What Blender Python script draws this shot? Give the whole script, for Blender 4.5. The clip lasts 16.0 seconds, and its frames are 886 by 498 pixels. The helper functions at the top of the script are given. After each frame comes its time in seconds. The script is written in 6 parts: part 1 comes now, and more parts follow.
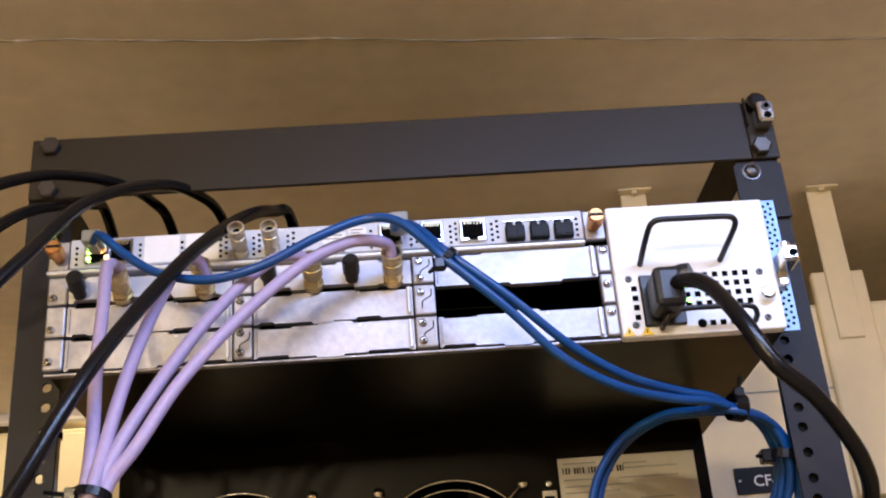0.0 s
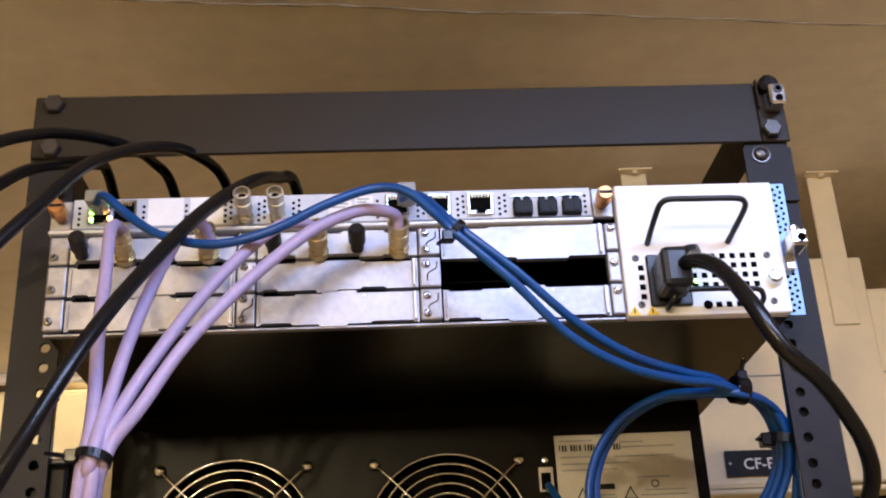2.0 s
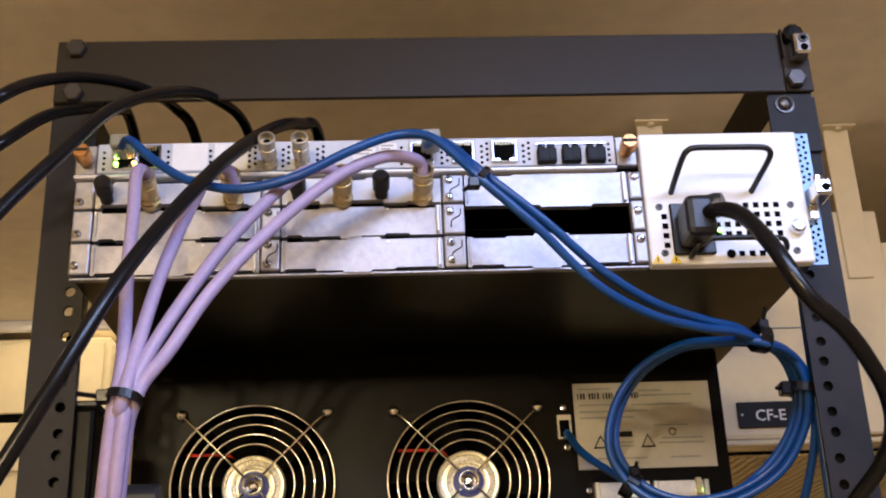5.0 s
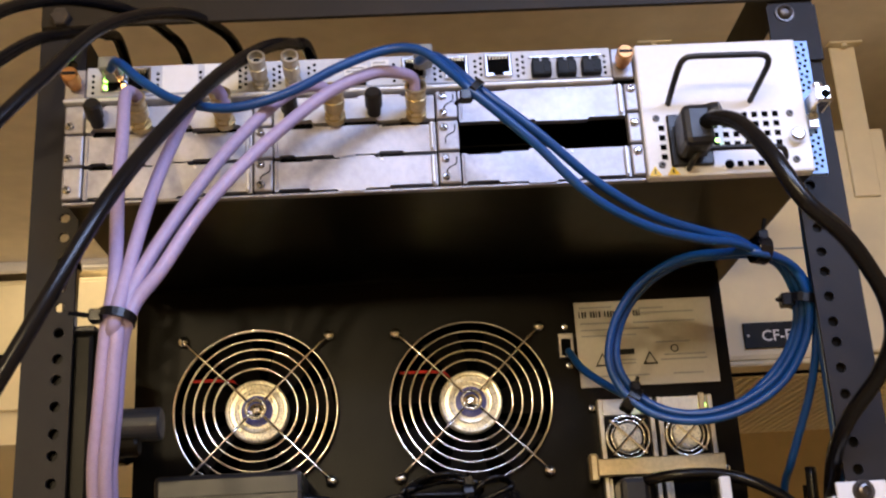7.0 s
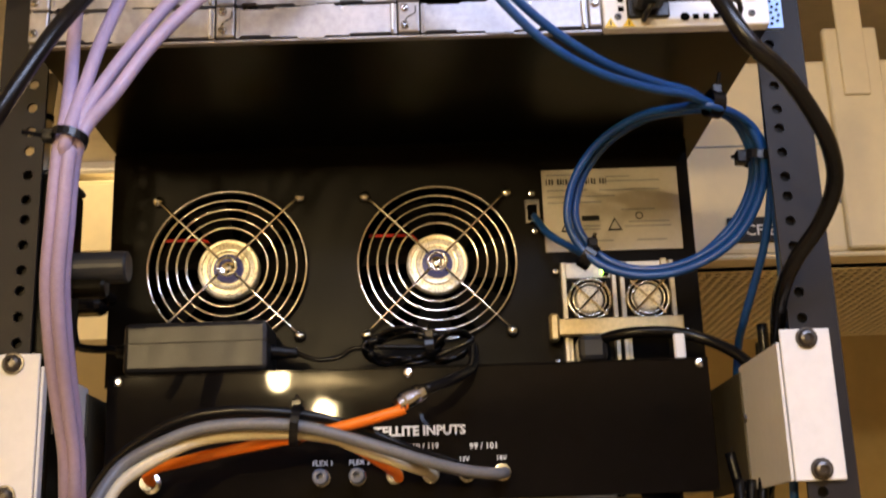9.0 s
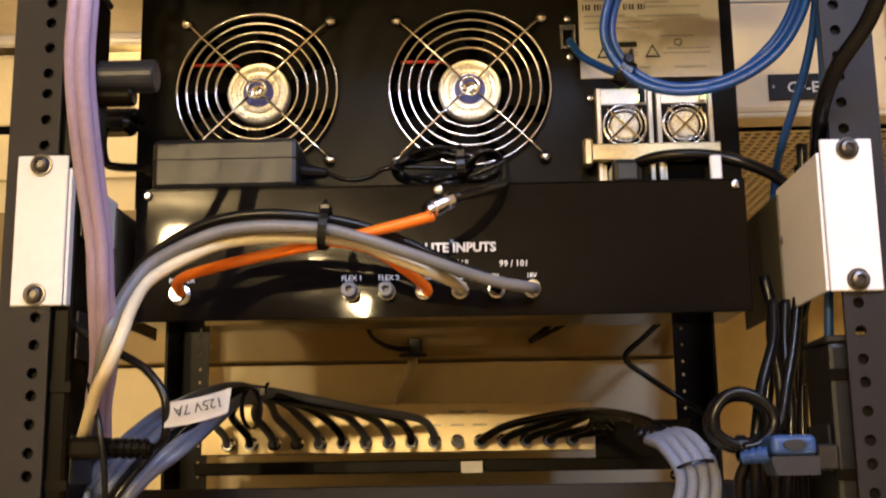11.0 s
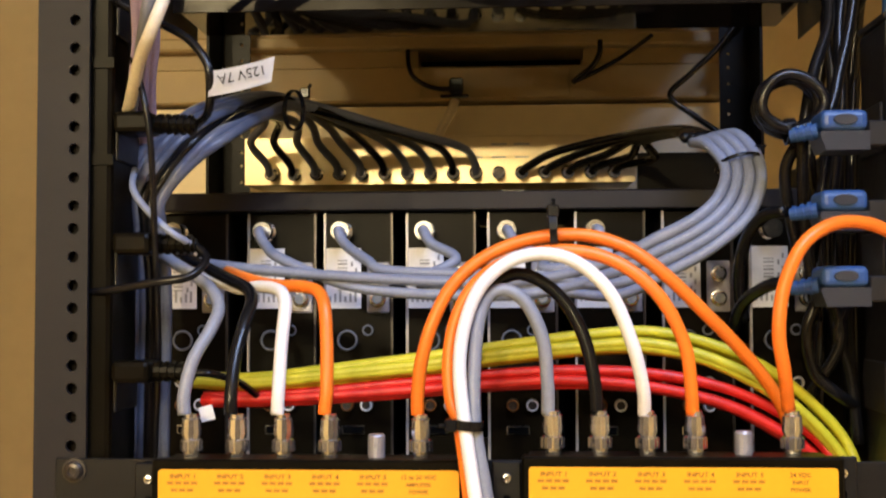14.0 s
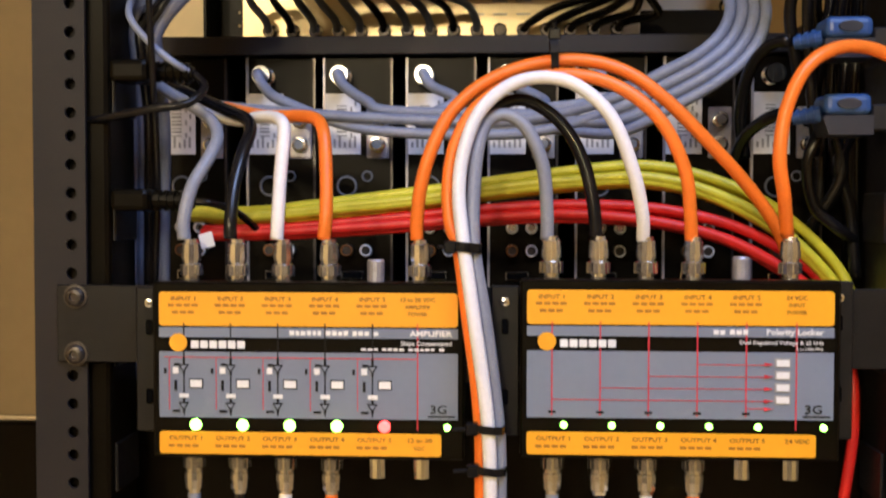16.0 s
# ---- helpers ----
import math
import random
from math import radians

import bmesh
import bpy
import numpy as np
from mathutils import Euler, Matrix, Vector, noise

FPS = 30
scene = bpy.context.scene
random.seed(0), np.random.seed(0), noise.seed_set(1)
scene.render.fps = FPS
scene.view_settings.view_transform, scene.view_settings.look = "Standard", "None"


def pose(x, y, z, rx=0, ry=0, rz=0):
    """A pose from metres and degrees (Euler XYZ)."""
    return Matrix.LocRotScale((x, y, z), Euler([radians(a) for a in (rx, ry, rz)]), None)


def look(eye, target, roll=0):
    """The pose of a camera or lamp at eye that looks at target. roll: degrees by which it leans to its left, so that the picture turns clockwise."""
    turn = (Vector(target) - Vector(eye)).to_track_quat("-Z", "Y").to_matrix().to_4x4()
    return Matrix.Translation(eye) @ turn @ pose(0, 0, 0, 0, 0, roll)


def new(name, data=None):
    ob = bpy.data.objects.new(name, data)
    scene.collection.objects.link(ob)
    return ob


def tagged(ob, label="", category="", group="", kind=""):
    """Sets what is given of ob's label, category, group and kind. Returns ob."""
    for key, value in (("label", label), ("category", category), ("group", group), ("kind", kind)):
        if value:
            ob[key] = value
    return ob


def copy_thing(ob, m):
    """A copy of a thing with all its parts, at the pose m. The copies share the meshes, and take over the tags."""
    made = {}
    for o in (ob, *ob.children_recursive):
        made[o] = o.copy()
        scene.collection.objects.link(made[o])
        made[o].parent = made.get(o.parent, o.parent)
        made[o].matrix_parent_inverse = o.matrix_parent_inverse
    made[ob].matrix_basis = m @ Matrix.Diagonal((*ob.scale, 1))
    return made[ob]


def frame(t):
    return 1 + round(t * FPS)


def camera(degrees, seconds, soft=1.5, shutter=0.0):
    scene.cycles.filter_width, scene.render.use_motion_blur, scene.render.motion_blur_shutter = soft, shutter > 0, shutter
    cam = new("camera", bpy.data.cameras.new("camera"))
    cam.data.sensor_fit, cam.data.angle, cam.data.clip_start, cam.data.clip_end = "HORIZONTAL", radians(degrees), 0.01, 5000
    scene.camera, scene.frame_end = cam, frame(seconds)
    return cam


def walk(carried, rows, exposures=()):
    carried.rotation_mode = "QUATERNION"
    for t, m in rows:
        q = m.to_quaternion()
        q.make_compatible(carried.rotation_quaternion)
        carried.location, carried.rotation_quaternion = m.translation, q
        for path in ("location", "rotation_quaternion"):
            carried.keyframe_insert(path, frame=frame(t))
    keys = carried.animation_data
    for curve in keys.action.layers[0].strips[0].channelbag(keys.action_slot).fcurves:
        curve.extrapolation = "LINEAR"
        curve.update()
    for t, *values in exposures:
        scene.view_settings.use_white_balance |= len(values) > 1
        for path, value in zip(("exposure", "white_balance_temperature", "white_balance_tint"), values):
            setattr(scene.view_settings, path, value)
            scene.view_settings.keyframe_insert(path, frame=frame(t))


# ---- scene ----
cam = camera(42.3, 16.0, soft=2.0, shutter=0.5)
PATH = [
    (0, (-0.013, -0.683, 1.626), (0.074, 1.127, 2.472), -4.6),
    (0.5, (-0.009, -0.676, 1.627), (0.084, 1.138, 2.463), -5.1),
    (1, (-0.019, -0.678, 1.63), (0.087, 1.137, 2.464), -4.9),
    (1.5, (-0.02, -0.678, 1.629), (0.084, 1.144, 2.448), -4.5),
    (2, (-0.024, -0.677, 1.628), (0.082, 1.151, 2.432), -2.9),
    (2.5, (-0.024, -0.674, 1.626), (0.086, 1.159, 2.418), -2.5),
    (3, (-0.032, -0.673, 1.624), (0.068, 1.166, 2.405), -2.1),
    (3.5, (-0.034, -0.673, 1.624), (0.061, 1.169, 2.396), -1.9),
    (4, (-0.031, -0.674, 1.621), (0.061, 1.172, 2.384), -2.0),
    (6.5, (-0.044, -0.678, 1.629), (0.053, 1.209, 2.285), -2.9),
    (7, (-0.026, -0.667, 1.613), (0.045, 1.229, 2.245), -3.3),
    (7.5, (-0.022, -0.666, 1.604), (0.069, 1.236, 2.217), -2.8),
    (8, (0.0, -0.661, 1.588), (0.067, 1.253, 2.166), -2.3),
    (8.5, (0.009, -0.672, 1.57), (0.057, 1.244, 2.142), -1.9),
    (9, (0.012, -0.666, 1.553), (0.037, 1.26, 2.089), -2.0),
    (11.5, (0.015, -0.636, 1.48), (-0.043, 1.333, 1.825), -0.5),
    (12, (0.017, -0.63, 1.464), (-0.055, 1.348, 1.757), -0.4),
    (12.5, (0.013, -0.621, 1.451), (-0.072, 1.363, 1.69), -0.8),
    (13, (0.01, -0.617, 1.439), (-0.089, 1.372, 1.623), -0.9),
    (13.5, (0.01, -0.618, 1.426), (-0.096, 1.375, 1.557), -0.5),
    (14, (0.009, -0.625, 1.414), (-0.103, 1.37, 1.501), -0.2),
    (14.5, (0.008, -0.625, 1.401), (-0.11, 1.371, 1.448), -0.1),
    (15, (0.009, -0.625, 1.392), (-0.113, 1.371, 1.411), -0.0),
    (15.5, (0.01, -0.627, 1.381), (-0.119, 1.369, 1.364), -0.2),
    (16, (0.009, -0.623, 1.37), (-0.103, 1.372, 1.298), 0.1),
]
EXPOSURES = ((0, 0.31, 6250, 10), (4, 0.26, 6450, 10), (6.5, 0.08, 6450, 10), (9, 0.20, 7700, 8), (11.5, 0.70, 7500, 9), (13, 0.84, 6850, 6), (14, 0.80, 6550, 4), (15, 0.53, 6250, 6), (16, 0.40, 6150, 8))
walk(cam, [(t, look(eye, target, roll)) for t, eye, target, roll in PATH], EXPOSURES)

# ---- world and lights ----
world = bpy.data.worlds.new("world")
scene.world = world
world.use_nodes = True
world.node_tree.nodes["Background"].inputs[0].default_value = (0.9, 0.75, 0.5, 1)
world.node_tree.nodes["Background"].inputs[1].default_value = 0.05


def area_lamp(name, m, sx, sy, watts, colour):
    data = bpy.data.lights.new(name, "AREA")
    data.shape, data.size, data.size_y, data.energy, data.color = "RECTANGLE", sx, sy, watts, colour
    ob = new(name, data)
    ob.matrix_world = m
    return ob


WARM, COOL = (1.0, 0.79, 0.48), (0.46, 0.59, 1.0)
for place, watts in (((-0.77, -2.20, 2.13), 30), ((-0.47, -2.75, 2.13), 32), ((-0.40, -3.50, 2.13), 40)):
    bulb = bpy.data.lights.new("warm_ceiling_bulb", "POINT")
    bulb.energy, bulb.color, bulb.shadow_soft_size = watts, WARM, 0.04
    new("warm_ceiling_bulb", bulb).location = place
area_lamp("cool_ceiling_light", look((0.30, -0.72, 2.215), (0.14, -0.30, 0.5)), 0.8, 0.16, 10.6, COOL)
# the second lamp is an added fill for the wall and panels behind
area_lamp("rear_fill_light", look((-0.55, 1.05, 2.225), (-0.6, 1.1, 0.0)), 0.6, 0.3, 0.95, WARM)


# ---- materials ----
def material(name, colour, rough=0.5, metal=0.0, vary=0.15, scale=30.0, bump=0.0, bump_scale=300.0, stain=0.0, emit=0.0, coat=0.0, clear=0.0, spec=0.5):
    """A surface with a coarse and a fine variation of tone and gloss, and fine relief."""
    mat = bpy.data.materials.new(name)
    mat.use_nodes = True
    nt = mat.node_tree
    b = nt.nodes["Principled BSDF"]
    b.inputs["Roughness"].default_value = rough
    b.inputs["Specular IOR Level"].default_value = spec
    b.inputs["Metallic"].default_value = metal
    b.inputs["Coat Weight"].default_value = coat
    b.inputs["Transmission Weight"].default_value = clear
    if emit:
        b.inputs["Emission Color"].default_value = (*colour, 1)
        b.inputs["Emission Strength"].default_value = emit
    tc = nt.nodes.new("ShaderNodeTexCoord")

    def noise_tex(s, detail=4.0):
        n = nt.nodes.new("ShaderNodeTexNoise")
        n.inputs["Scale"].default_value, n.inputs["Detail"].default_value = s, detail
        nt.links.new(tc.outputs["Object"], n.inputs["Vector"])
        return n

    coarse, fine = noise_tex(scale), noise_tex(scale * 9, 6.0)
    mix = nt.nodes.new("ShaderNodeMath")
    mix.operation = "ADD"
    nt.links.new(coarse.outputs["Fac"], mix.inputs[0])
    nt.links.new(fine.outputs["Fac"], mix.inputs[1])
    ramp = nt.nodes.new("ShaderNodeMapRange")
    ramp.inputs["From Min"].default_value, ramp.inputs["From Max"].default_value = 0.7, 1.3
    ramp.inputs["To Min"].default_value, ramp.inputs["To Max"].default_value = 1 - vary, 1 + vary
    nt.links.new(mix.outputs[0], ramp.inputs["Value"])
    info = nt.nodes.new("ShaderNodeObjectInfo")
    rnd = nt.nodes.new("ShaderNodeMapRange")
    rnd.inputs["To Min"].default_value, rnd.inputs["To Max"].default_value = 1 - vary * 0.5, 1 + vary * 0.5
    nt.links.new(info.outputs["Random"], rnd.inputs["Value"])
    mul = nt.nodes.new("ShaderNodeMath")
    mul.operation = "MULTIPLY"
    nt.links.new(ramp.outputs[0], mul.inputs[0])
    nt.links.new(rnd.outputs[0], mul.inputs[1])
    col = nt.nodes.new("ShaderNodeVectorMath")
    col.operation = "SCALE"
    col.inputs[0].default_value = colour
    nt.links.new(mul.outputs[0], col.inputs["Scale"])
    nt.links.new(col.outputs[0], b.inputs["Base Color"])
    if stain:
        blot = noise_tex(scale * 0.35, 8.0)
        lim = nt.nodes.new("ShaderNodeMapRange")
        lim.inputs["From Min"].default_value, lim.inputs["From Max"].default_value = 0.5, 0.72
        lim.inputs["To Min"].default_value, lim.inputs["To Max"].default_value = 0.0, stain
        nt.links.new(blot.outputs["Fac"], lim.inputs["Value"])
        mx = nt.nodes.new("ShaderNodeMix")
        mx.data_type = "RGBA"
        mx.inputs["B"].default_value = (colour[0] * 0.45, colour[1] * 0.4, colour[2] * 0.33, 1)
        nt.links.new(lim.outputs[0], mx.inputs["Factor"])
        nt.links.new(col.outputs[0], mx.inputs["A"])
        nt.links.new(mx.outputs["Result"], b.inputs["Base Color"])
    rr = nt.nodes.new("ShaderNodeMapRange")
    rr.inputs["From Min"].default_value, rr.inputs["From Max"].default_value = 0.3, 0.7
    rr.inputs["To Min"].default_value, rr.inputs["To Max"].default_value = max(0.02, rough * 0.92), min(1, rough * 1.08)
    nt.links.new(fine.outputs["Fac"], rr.inputs["Value"])
    nt.links.new(rr.outputs[0], b.inputs["Roughness"])
    if bump:
        grain = noise_tex(bump_scale, 3.0)
        bp = nt.nodes.new("ShaderNodeBump")
        bp.inputs["Strength"].default_value, bp.inputs["Distance"].default_value = bump, 0.001
        nt.links.new(grain.outputs["Fac"], bp.inputs["Height"])
        nt.links.new(bp.outputs["Normal"], b.inputs["Normal"])
    return mat


M = {}
M["ceiling"] = material("painted_ceiling", (0.86, 0.80, 0.71), 0.75, vary=0.08, scale=4, bump=0.5, bump_scale=70)
M["wall"] = material("cream_wall", (0.54, 0.42, 0.22), 0.7, vary=0.08, scale=4, bump=0.3, bump_scale=90)
# for the unseen south wall: dark, to weaken its reflection in black surfaces
M["farwall"] = material("dark_unseen_wall", (0.13, 0.10, 0.07), 0.7, vary=0.1, scale=4)
# unseen floor, set pale so that its bounce brightens the ceiling
M["floor"] = material("pale_bounce_floor", (0.50, 0.44, 0.35), 0.5, scale=8)
M["panel"] = material("matt_black_paint", (0.0075, 0.0068, 0.0064), 0.42, vary=0.15, scale=25, bump=0.02, bump_scale=900, spec=0.3)
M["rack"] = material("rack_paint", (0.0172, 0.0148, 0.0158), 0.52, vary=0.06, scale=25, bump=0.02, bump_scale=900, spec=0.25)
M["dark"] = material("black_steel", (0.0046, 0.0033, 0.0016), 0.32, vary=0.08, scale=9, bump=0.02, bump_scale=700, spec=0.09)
M["gloss"] = material("gloss_black_enamel", (0.006, 0.005, 0.0045), 0.035, vary=0.2, scale=12, bump=0.25, bump_scale=11, spec=0.13)
# near-black stand-in for the shade inside openings, gaps and bays
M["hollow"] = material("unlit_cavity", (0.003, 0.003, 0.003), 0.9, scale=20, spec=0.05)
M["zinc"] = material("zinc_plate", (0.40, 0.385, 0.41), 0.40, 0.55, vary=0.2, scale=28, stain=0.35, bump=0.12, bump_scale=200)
# zinc darkened to near black for shade and the dark panel it mirrors
M["zincside"] = material("shaded_zinc_sheet", (0.030, 0.030, 0.021), 0.30, 1.0, vary=0.04, scale=6)
M["white"] = material("white_panel", (0.86, 0.86, 0.88), 0.42, vary=0.03, scale=30)
M["palegrey"] = material("pale_grey_panel", (0.58, 0.60, 0.67), 0.42, vary=0.05, scale=30)
M["bronze"] = material("dark_bronze_paint", (0.0210, 0.0145, 0.0075), 0.46, vary=0.05, scale=12, bump=0.02, bump_scale=800, spec=0.28)
M["caulk"] = material("old_joint_compound", (0.36, 0.32, 0.27), 0.8, vary=0.2, scale=30)
# beige enamel darkened for the shade over the trunking box
M["tan"] = material("shaded_beige_enamel", (0.33, 0.235, 0.105), 0.5, vary=0.06, scale=5)
M["doortan"] = material("light_tan_enamel", (0.32, 0.235, 0.118), 0.5, vary=0.06, scale=5)
M["bracket"] = material("white_bracket", (0.80, 0.80, 0.82), 0.45, vary=0.04, scale=20, stain=0.12)
M["olive"] = material("olive_grey_paint", (0.085, 0.075, 0.048), 0.42, vary=0.06, scale=20)
M["chrome"] = material("nickel_plating", (0.80, 0.83, 0.90), 0.16, 1.0, vary=0.1, scale=60)
M["wire"] = material("chromed_wire", (0.88, 0.87, 0.84), 0.12, 1.0, vary=0.06, scale=60)
M["brass"] = material("copper_brass", (0.78, 0.40, 0.16), 0.3, 1.0, vary=0.15, scale=60)
M["bolt"] = material("blackened_bolt", (0.10, 0.09, 0.085), 0.3, 0.8, scale=80)
M["rubber"] = material("black_rubber", (0.0058, 0.0056, 0.0064), 0.24, vary=0.1, scale=40, bump=0.06, bump_scale=600, spec=0.32)
M["slateplastic"] = material("slate_plastic", (0.022, 0.025, 0.033), 0.38, vary=0.05, scale=25)
M["nickel"] = material("dull_nickel", (0.68, 0.68, 0.70), 0.15, 0.95, vary=0.10, scale=60)
M["brightzinc"] = material("bright_zinc", (0.74, 0.74, 0.76), 0.34, 0.4, vary=0.08, scale=40)
M["coated"] = material("white_coated_sheet", (0.60, 0.59, 0.63), 0.4, 0.15, vary=0.08, scale=40)
M["plastic"] = material("black_plastic", (0.011, 0.0105, 0.011), 0.38, vary=0.05, scale=25, bump=0.03, bump_scale=900)
M["greyplastic"] = material("grey_plastic", (0.16, 0.17, 0.20), 0.4, scale=40)
M["purple"] = material("lilac_jacket", (0.42, 0.335, 0.52), 0.42, vary=0.08, scale=40)
M["blue"] = material("blue_jacket", (0.004, 0.058, 0.225), 0.34, vary=0.12, scale=50)
M["grey"] = material("grey_jacket", (0.25, 0.265, 0.315), 0.38, vary=0.1, scale=40)
M["feeder"] = material("dark_slate_jacket", (0.115, 0.130, 0.185), 0.36, vary=0.12, scale=40)
M["greyarch"] = material("dull_grey_jacket", (0.165, 0.165, 0.175), 0.42, vary=0.15, scale=60)
# grey jacket with the blue of the cool light mixed into its colour
M["greyblue"] = material("cool_lit_grey_jacket", (0.24, 0.27, 0.37), 0.42, vary=0.12, scale=40)
M["orange"] = material("orange_jacket", (0.95, 0.205, 0.018), 0.4, vary=0.06, scale=40)
M["whitejacket"] = material("white_jacket", (0.84, 0.82, 0.82), 0.4, vary=0.05, scale=40)
M["cream"] = material("cream_jacket", (0.70, 0.62, 0.45), 0.42, vary=0.08, scale=40)
M["yellow"] = material("yellow_jacket", (0.62, 0.56, 0.03), 0.42, vary=0.08, scale=40)
M["red"] = material("red_jacket", (0.72, 0.02, 0.015), 0.42, vary=0.08, scale=40)
M["amber"] = material("amber_label", (0.95, 0.42, 0.015), 0.4, vary=0.03, scale=30)
M["slate"] = material("slate_label", (0.19, 0.225, 0.30), 0.4, vary=0.03, scale=30)
M["ink"] = material("black_ink", (0.008, 0.008, 0.008), 0.45, scale=30, spec=0.2)
M["brownink"] = material("brown_ink", (0.20, 0.07, 0.01), 0.5, scale=30)
M["paleink"] = material("faded_brown_ink", (0.44, 0.17, 0.012), 0.5, scale=30)
M["redink"] = material("red_ink", (0.62, 0.03, 0.05), 0.5, scale=30)
M["greyink"] = material("grey_ink", (0.30, 0.30, 0.30), 0.5, scale=30)
M["whiteink"] = material("white_ink", (0.82, 0.82, 0.82), 0.5, vary=0.04, scale=30)
M["paper"] = material("paper_label", (0.82, 0.81, 0.82), 0.5, vary=0.05, scale=40)
M["silverlabel"] = material("silver_label", (0.52, 0.49, 0.44), 0.38, 0.35, vary=0.06, scale=30)
M["beige"] = material("beige_enamel", (0.84, 0.73, 0.50), 0.5, vary=0.05, scale=6, stain=0.12, bump=0.15, bump_scale=120)
M["beigemetal"] = material("champagne_metal", (0.70, 0.58, 0.35), 0.30, 0.6, vary=0.05, scale=9, bump=0.04, bump_scale=25)
M["hub"] = material("cream_fan_hub", (0.90, 0.84, 0.66), 0.28, 0.35, vary=0.06, scale=80)
M["hubblue"] = material("blue_sticker", (0.05, 0.06, 0.30), 0.35, vary=0.2, scale=120)
M["modplate"] = material("bare_nickel_sheet", (0.62, 0.56, 0.44), 0.36, 0.8, vary=0.12, scale=60, stain=0.2)
M["gold"] = material("gold_latch", (0.70, 0.58, 0.34), 0.3, 0.9, scale=40)
# steel tinted blue in place of the cool light falling on it
M["bluesteel"] = material("blue_lit_steel", (0.26, 0.42, 0.72), 0.4, 0.2, vary=0.05, scale=40)
M["bluecap"] = material("blue_plug", (0.024, 0.070, 0.21), 0.38, vary=0.1, scale=60)
M["clear"] = material("clear_plug", (0.55, 0.55, 0.52), 0.15, 0.0, vary=0.1, scale=80, clear=0.5)
M["warn"] = material("warning_yellow", (0.85, 0.58, 0.02), 0.4, vary=0.03, scale=40)
M["ledgreen"] = material("green_led", (0.35, 1.0, 0.12), 0.3, emit=7)
M["ledred"] = material("red_led", (1.0, 0.035, 0.03), 0.3, emit=9)
M["ledamber"] = material("amber_led", (1.0, 0.45, 0.12), 0.3, emit=6)


# ---- building helpers ----
def thing(name, at, label, category, group="", kind=""):
    ob = new(name)
    ob.location = at
    ob.empty_display_size = 0.02
    ob.matrix_basis = Matrix.Translation(at)
    return tagged(ob, label, category, group, kind)


def base_of(ob):
    m = ob.matrix_basis.copy()
    while ob.parent:
        ob = ob.parent
        m = Matrix.Translation(ob.matrix_basis.translation) if ob.type == "EMPTY" else m
    return m


def part(name, bm, mat, parent=None, label="", smooth=False):
    me = bpy.data.meshes.new(name)
    bm.to_mesh(me)
    bm.free()
    return part_mesh(name, me, mat, parent, label, smooth)


def part_mesh(name, me, mat, parent=None, label="", smooth=False):
    if not me.materials:
        me.materials.append(M[mat])
    if smooth:
        for f in me.polygons:
            f.use_smooth = True
    ob = new(name, me)
    if parent:
        ob.parent = parent
        if parent.type == "EMPTY":
            ob.matrix_parent_inverse = parent.matrix_basis.inverted()
    if label:
        ob["label"] = label
    return ob


def box(lo, hi, bevel=0.0, bm=None, seg=1):
    bm = bm or bmesh.new()
    lo, hi = Vector(lo), Vector(hi)
    m = Matrix.Translation((lo + hi) / 2) @ Matrix.Diagonal((*(hi - lo), 1))
    made = bmesh.ops.create_cube(bm, size=1, matrix=m)
    if bevel:
        edges = list({e for v in made["verts"] for e in v.link_edges})
        bmesh.ops.bevel(bm, geom=edges, offset=bevel, segments=seg, affect="EDGES", profile=0.5)
    return bm


def cyl(p0, p1, r0, r1=None, n=16, bm=None):
    """A capped cylinder or cone from p0 to p1."""
    bm = bm or bmesh.new()
    p0, p1 = Vector(p0), Vector(p1)
    axis = p1 - p0
    m = Matrix.Translation((p0 + p1) / 2) @ axis.to_track_quat("Z", "Y").to_matrix().to_4x4()
    bmesh.ops.create_cone(bm, cap_ends=True, segments=n, radius1=r0, radius2=r0 if r1 is None else r1, depth=axis.length, matrix=m)
    return bm


def lathe(p0, axis, profile, n=16, bm=None):
    """A turned solid: profile of (distance along the axis, radius)."""
    bm = bm or bmesh.new()
    m = Matrix.Translation(p0) @ Vector(axis).to_track_quat("Z", "Y").to_matrix().to_4x4()
    rings = []
    for d, r in profile:
        rings.append([bm.verts.new(m @ Vector((r * math.cos(2 * math.pi * i / n), r * math.sin(2 * math.pi * i / n), d))) for i in range(n)])
    for a, b in zip(rings, rings[1:]):
        for i in range(n):
            bm.faces.new((a[i], a[(i + 1) % n], b[(i + 1) % n], b[i]))
    bm.faces.new(rings[0][::-1])
    bm.faces.new(rings[-1])
    return bm


def prism(outline, y0, y1, bm=None):
    """An outline in x and z, given depth from y0 (front) to y1."""
    bm = bm or bmesh.new()
    f = [bm.verts.new((x, y0, z)) for x, z in outline]
    b = [bm.verts.new((x, y1, z)) for x, z in outline]
    bm.faces.new(f)
    bm.faces.new(b[::-1])
    for i in range(len(f)):
        j = (i + 1) % len(f)
        bm.faces.new((f[j], f[i], b[i], b[j]))
    bmesh.ops.recalc_face_normals(bm, faces=bm.faces)
    return bm


def spline(points, steps=8):
    """Catmull-Rom through the points."""
    p = [Vector(q) for q in points]
    p = [2 * p[0] - p[1]] + p + [2 * p[-1] - p[-2]]
    out = []
    for i in range(1, len(p) - 2):
        a, b, c, d = p[i - 1:i + 3]
        for k in range(steps):
            t = k / steps
            out.append(0.5 * (2 * b + (c - a) * t + (2 * a - 5 * b + 4 * c - d) * t * t + (3 * b - a - 3 * c + d) * t ** 3))
    out.append(p[-2])
    return out


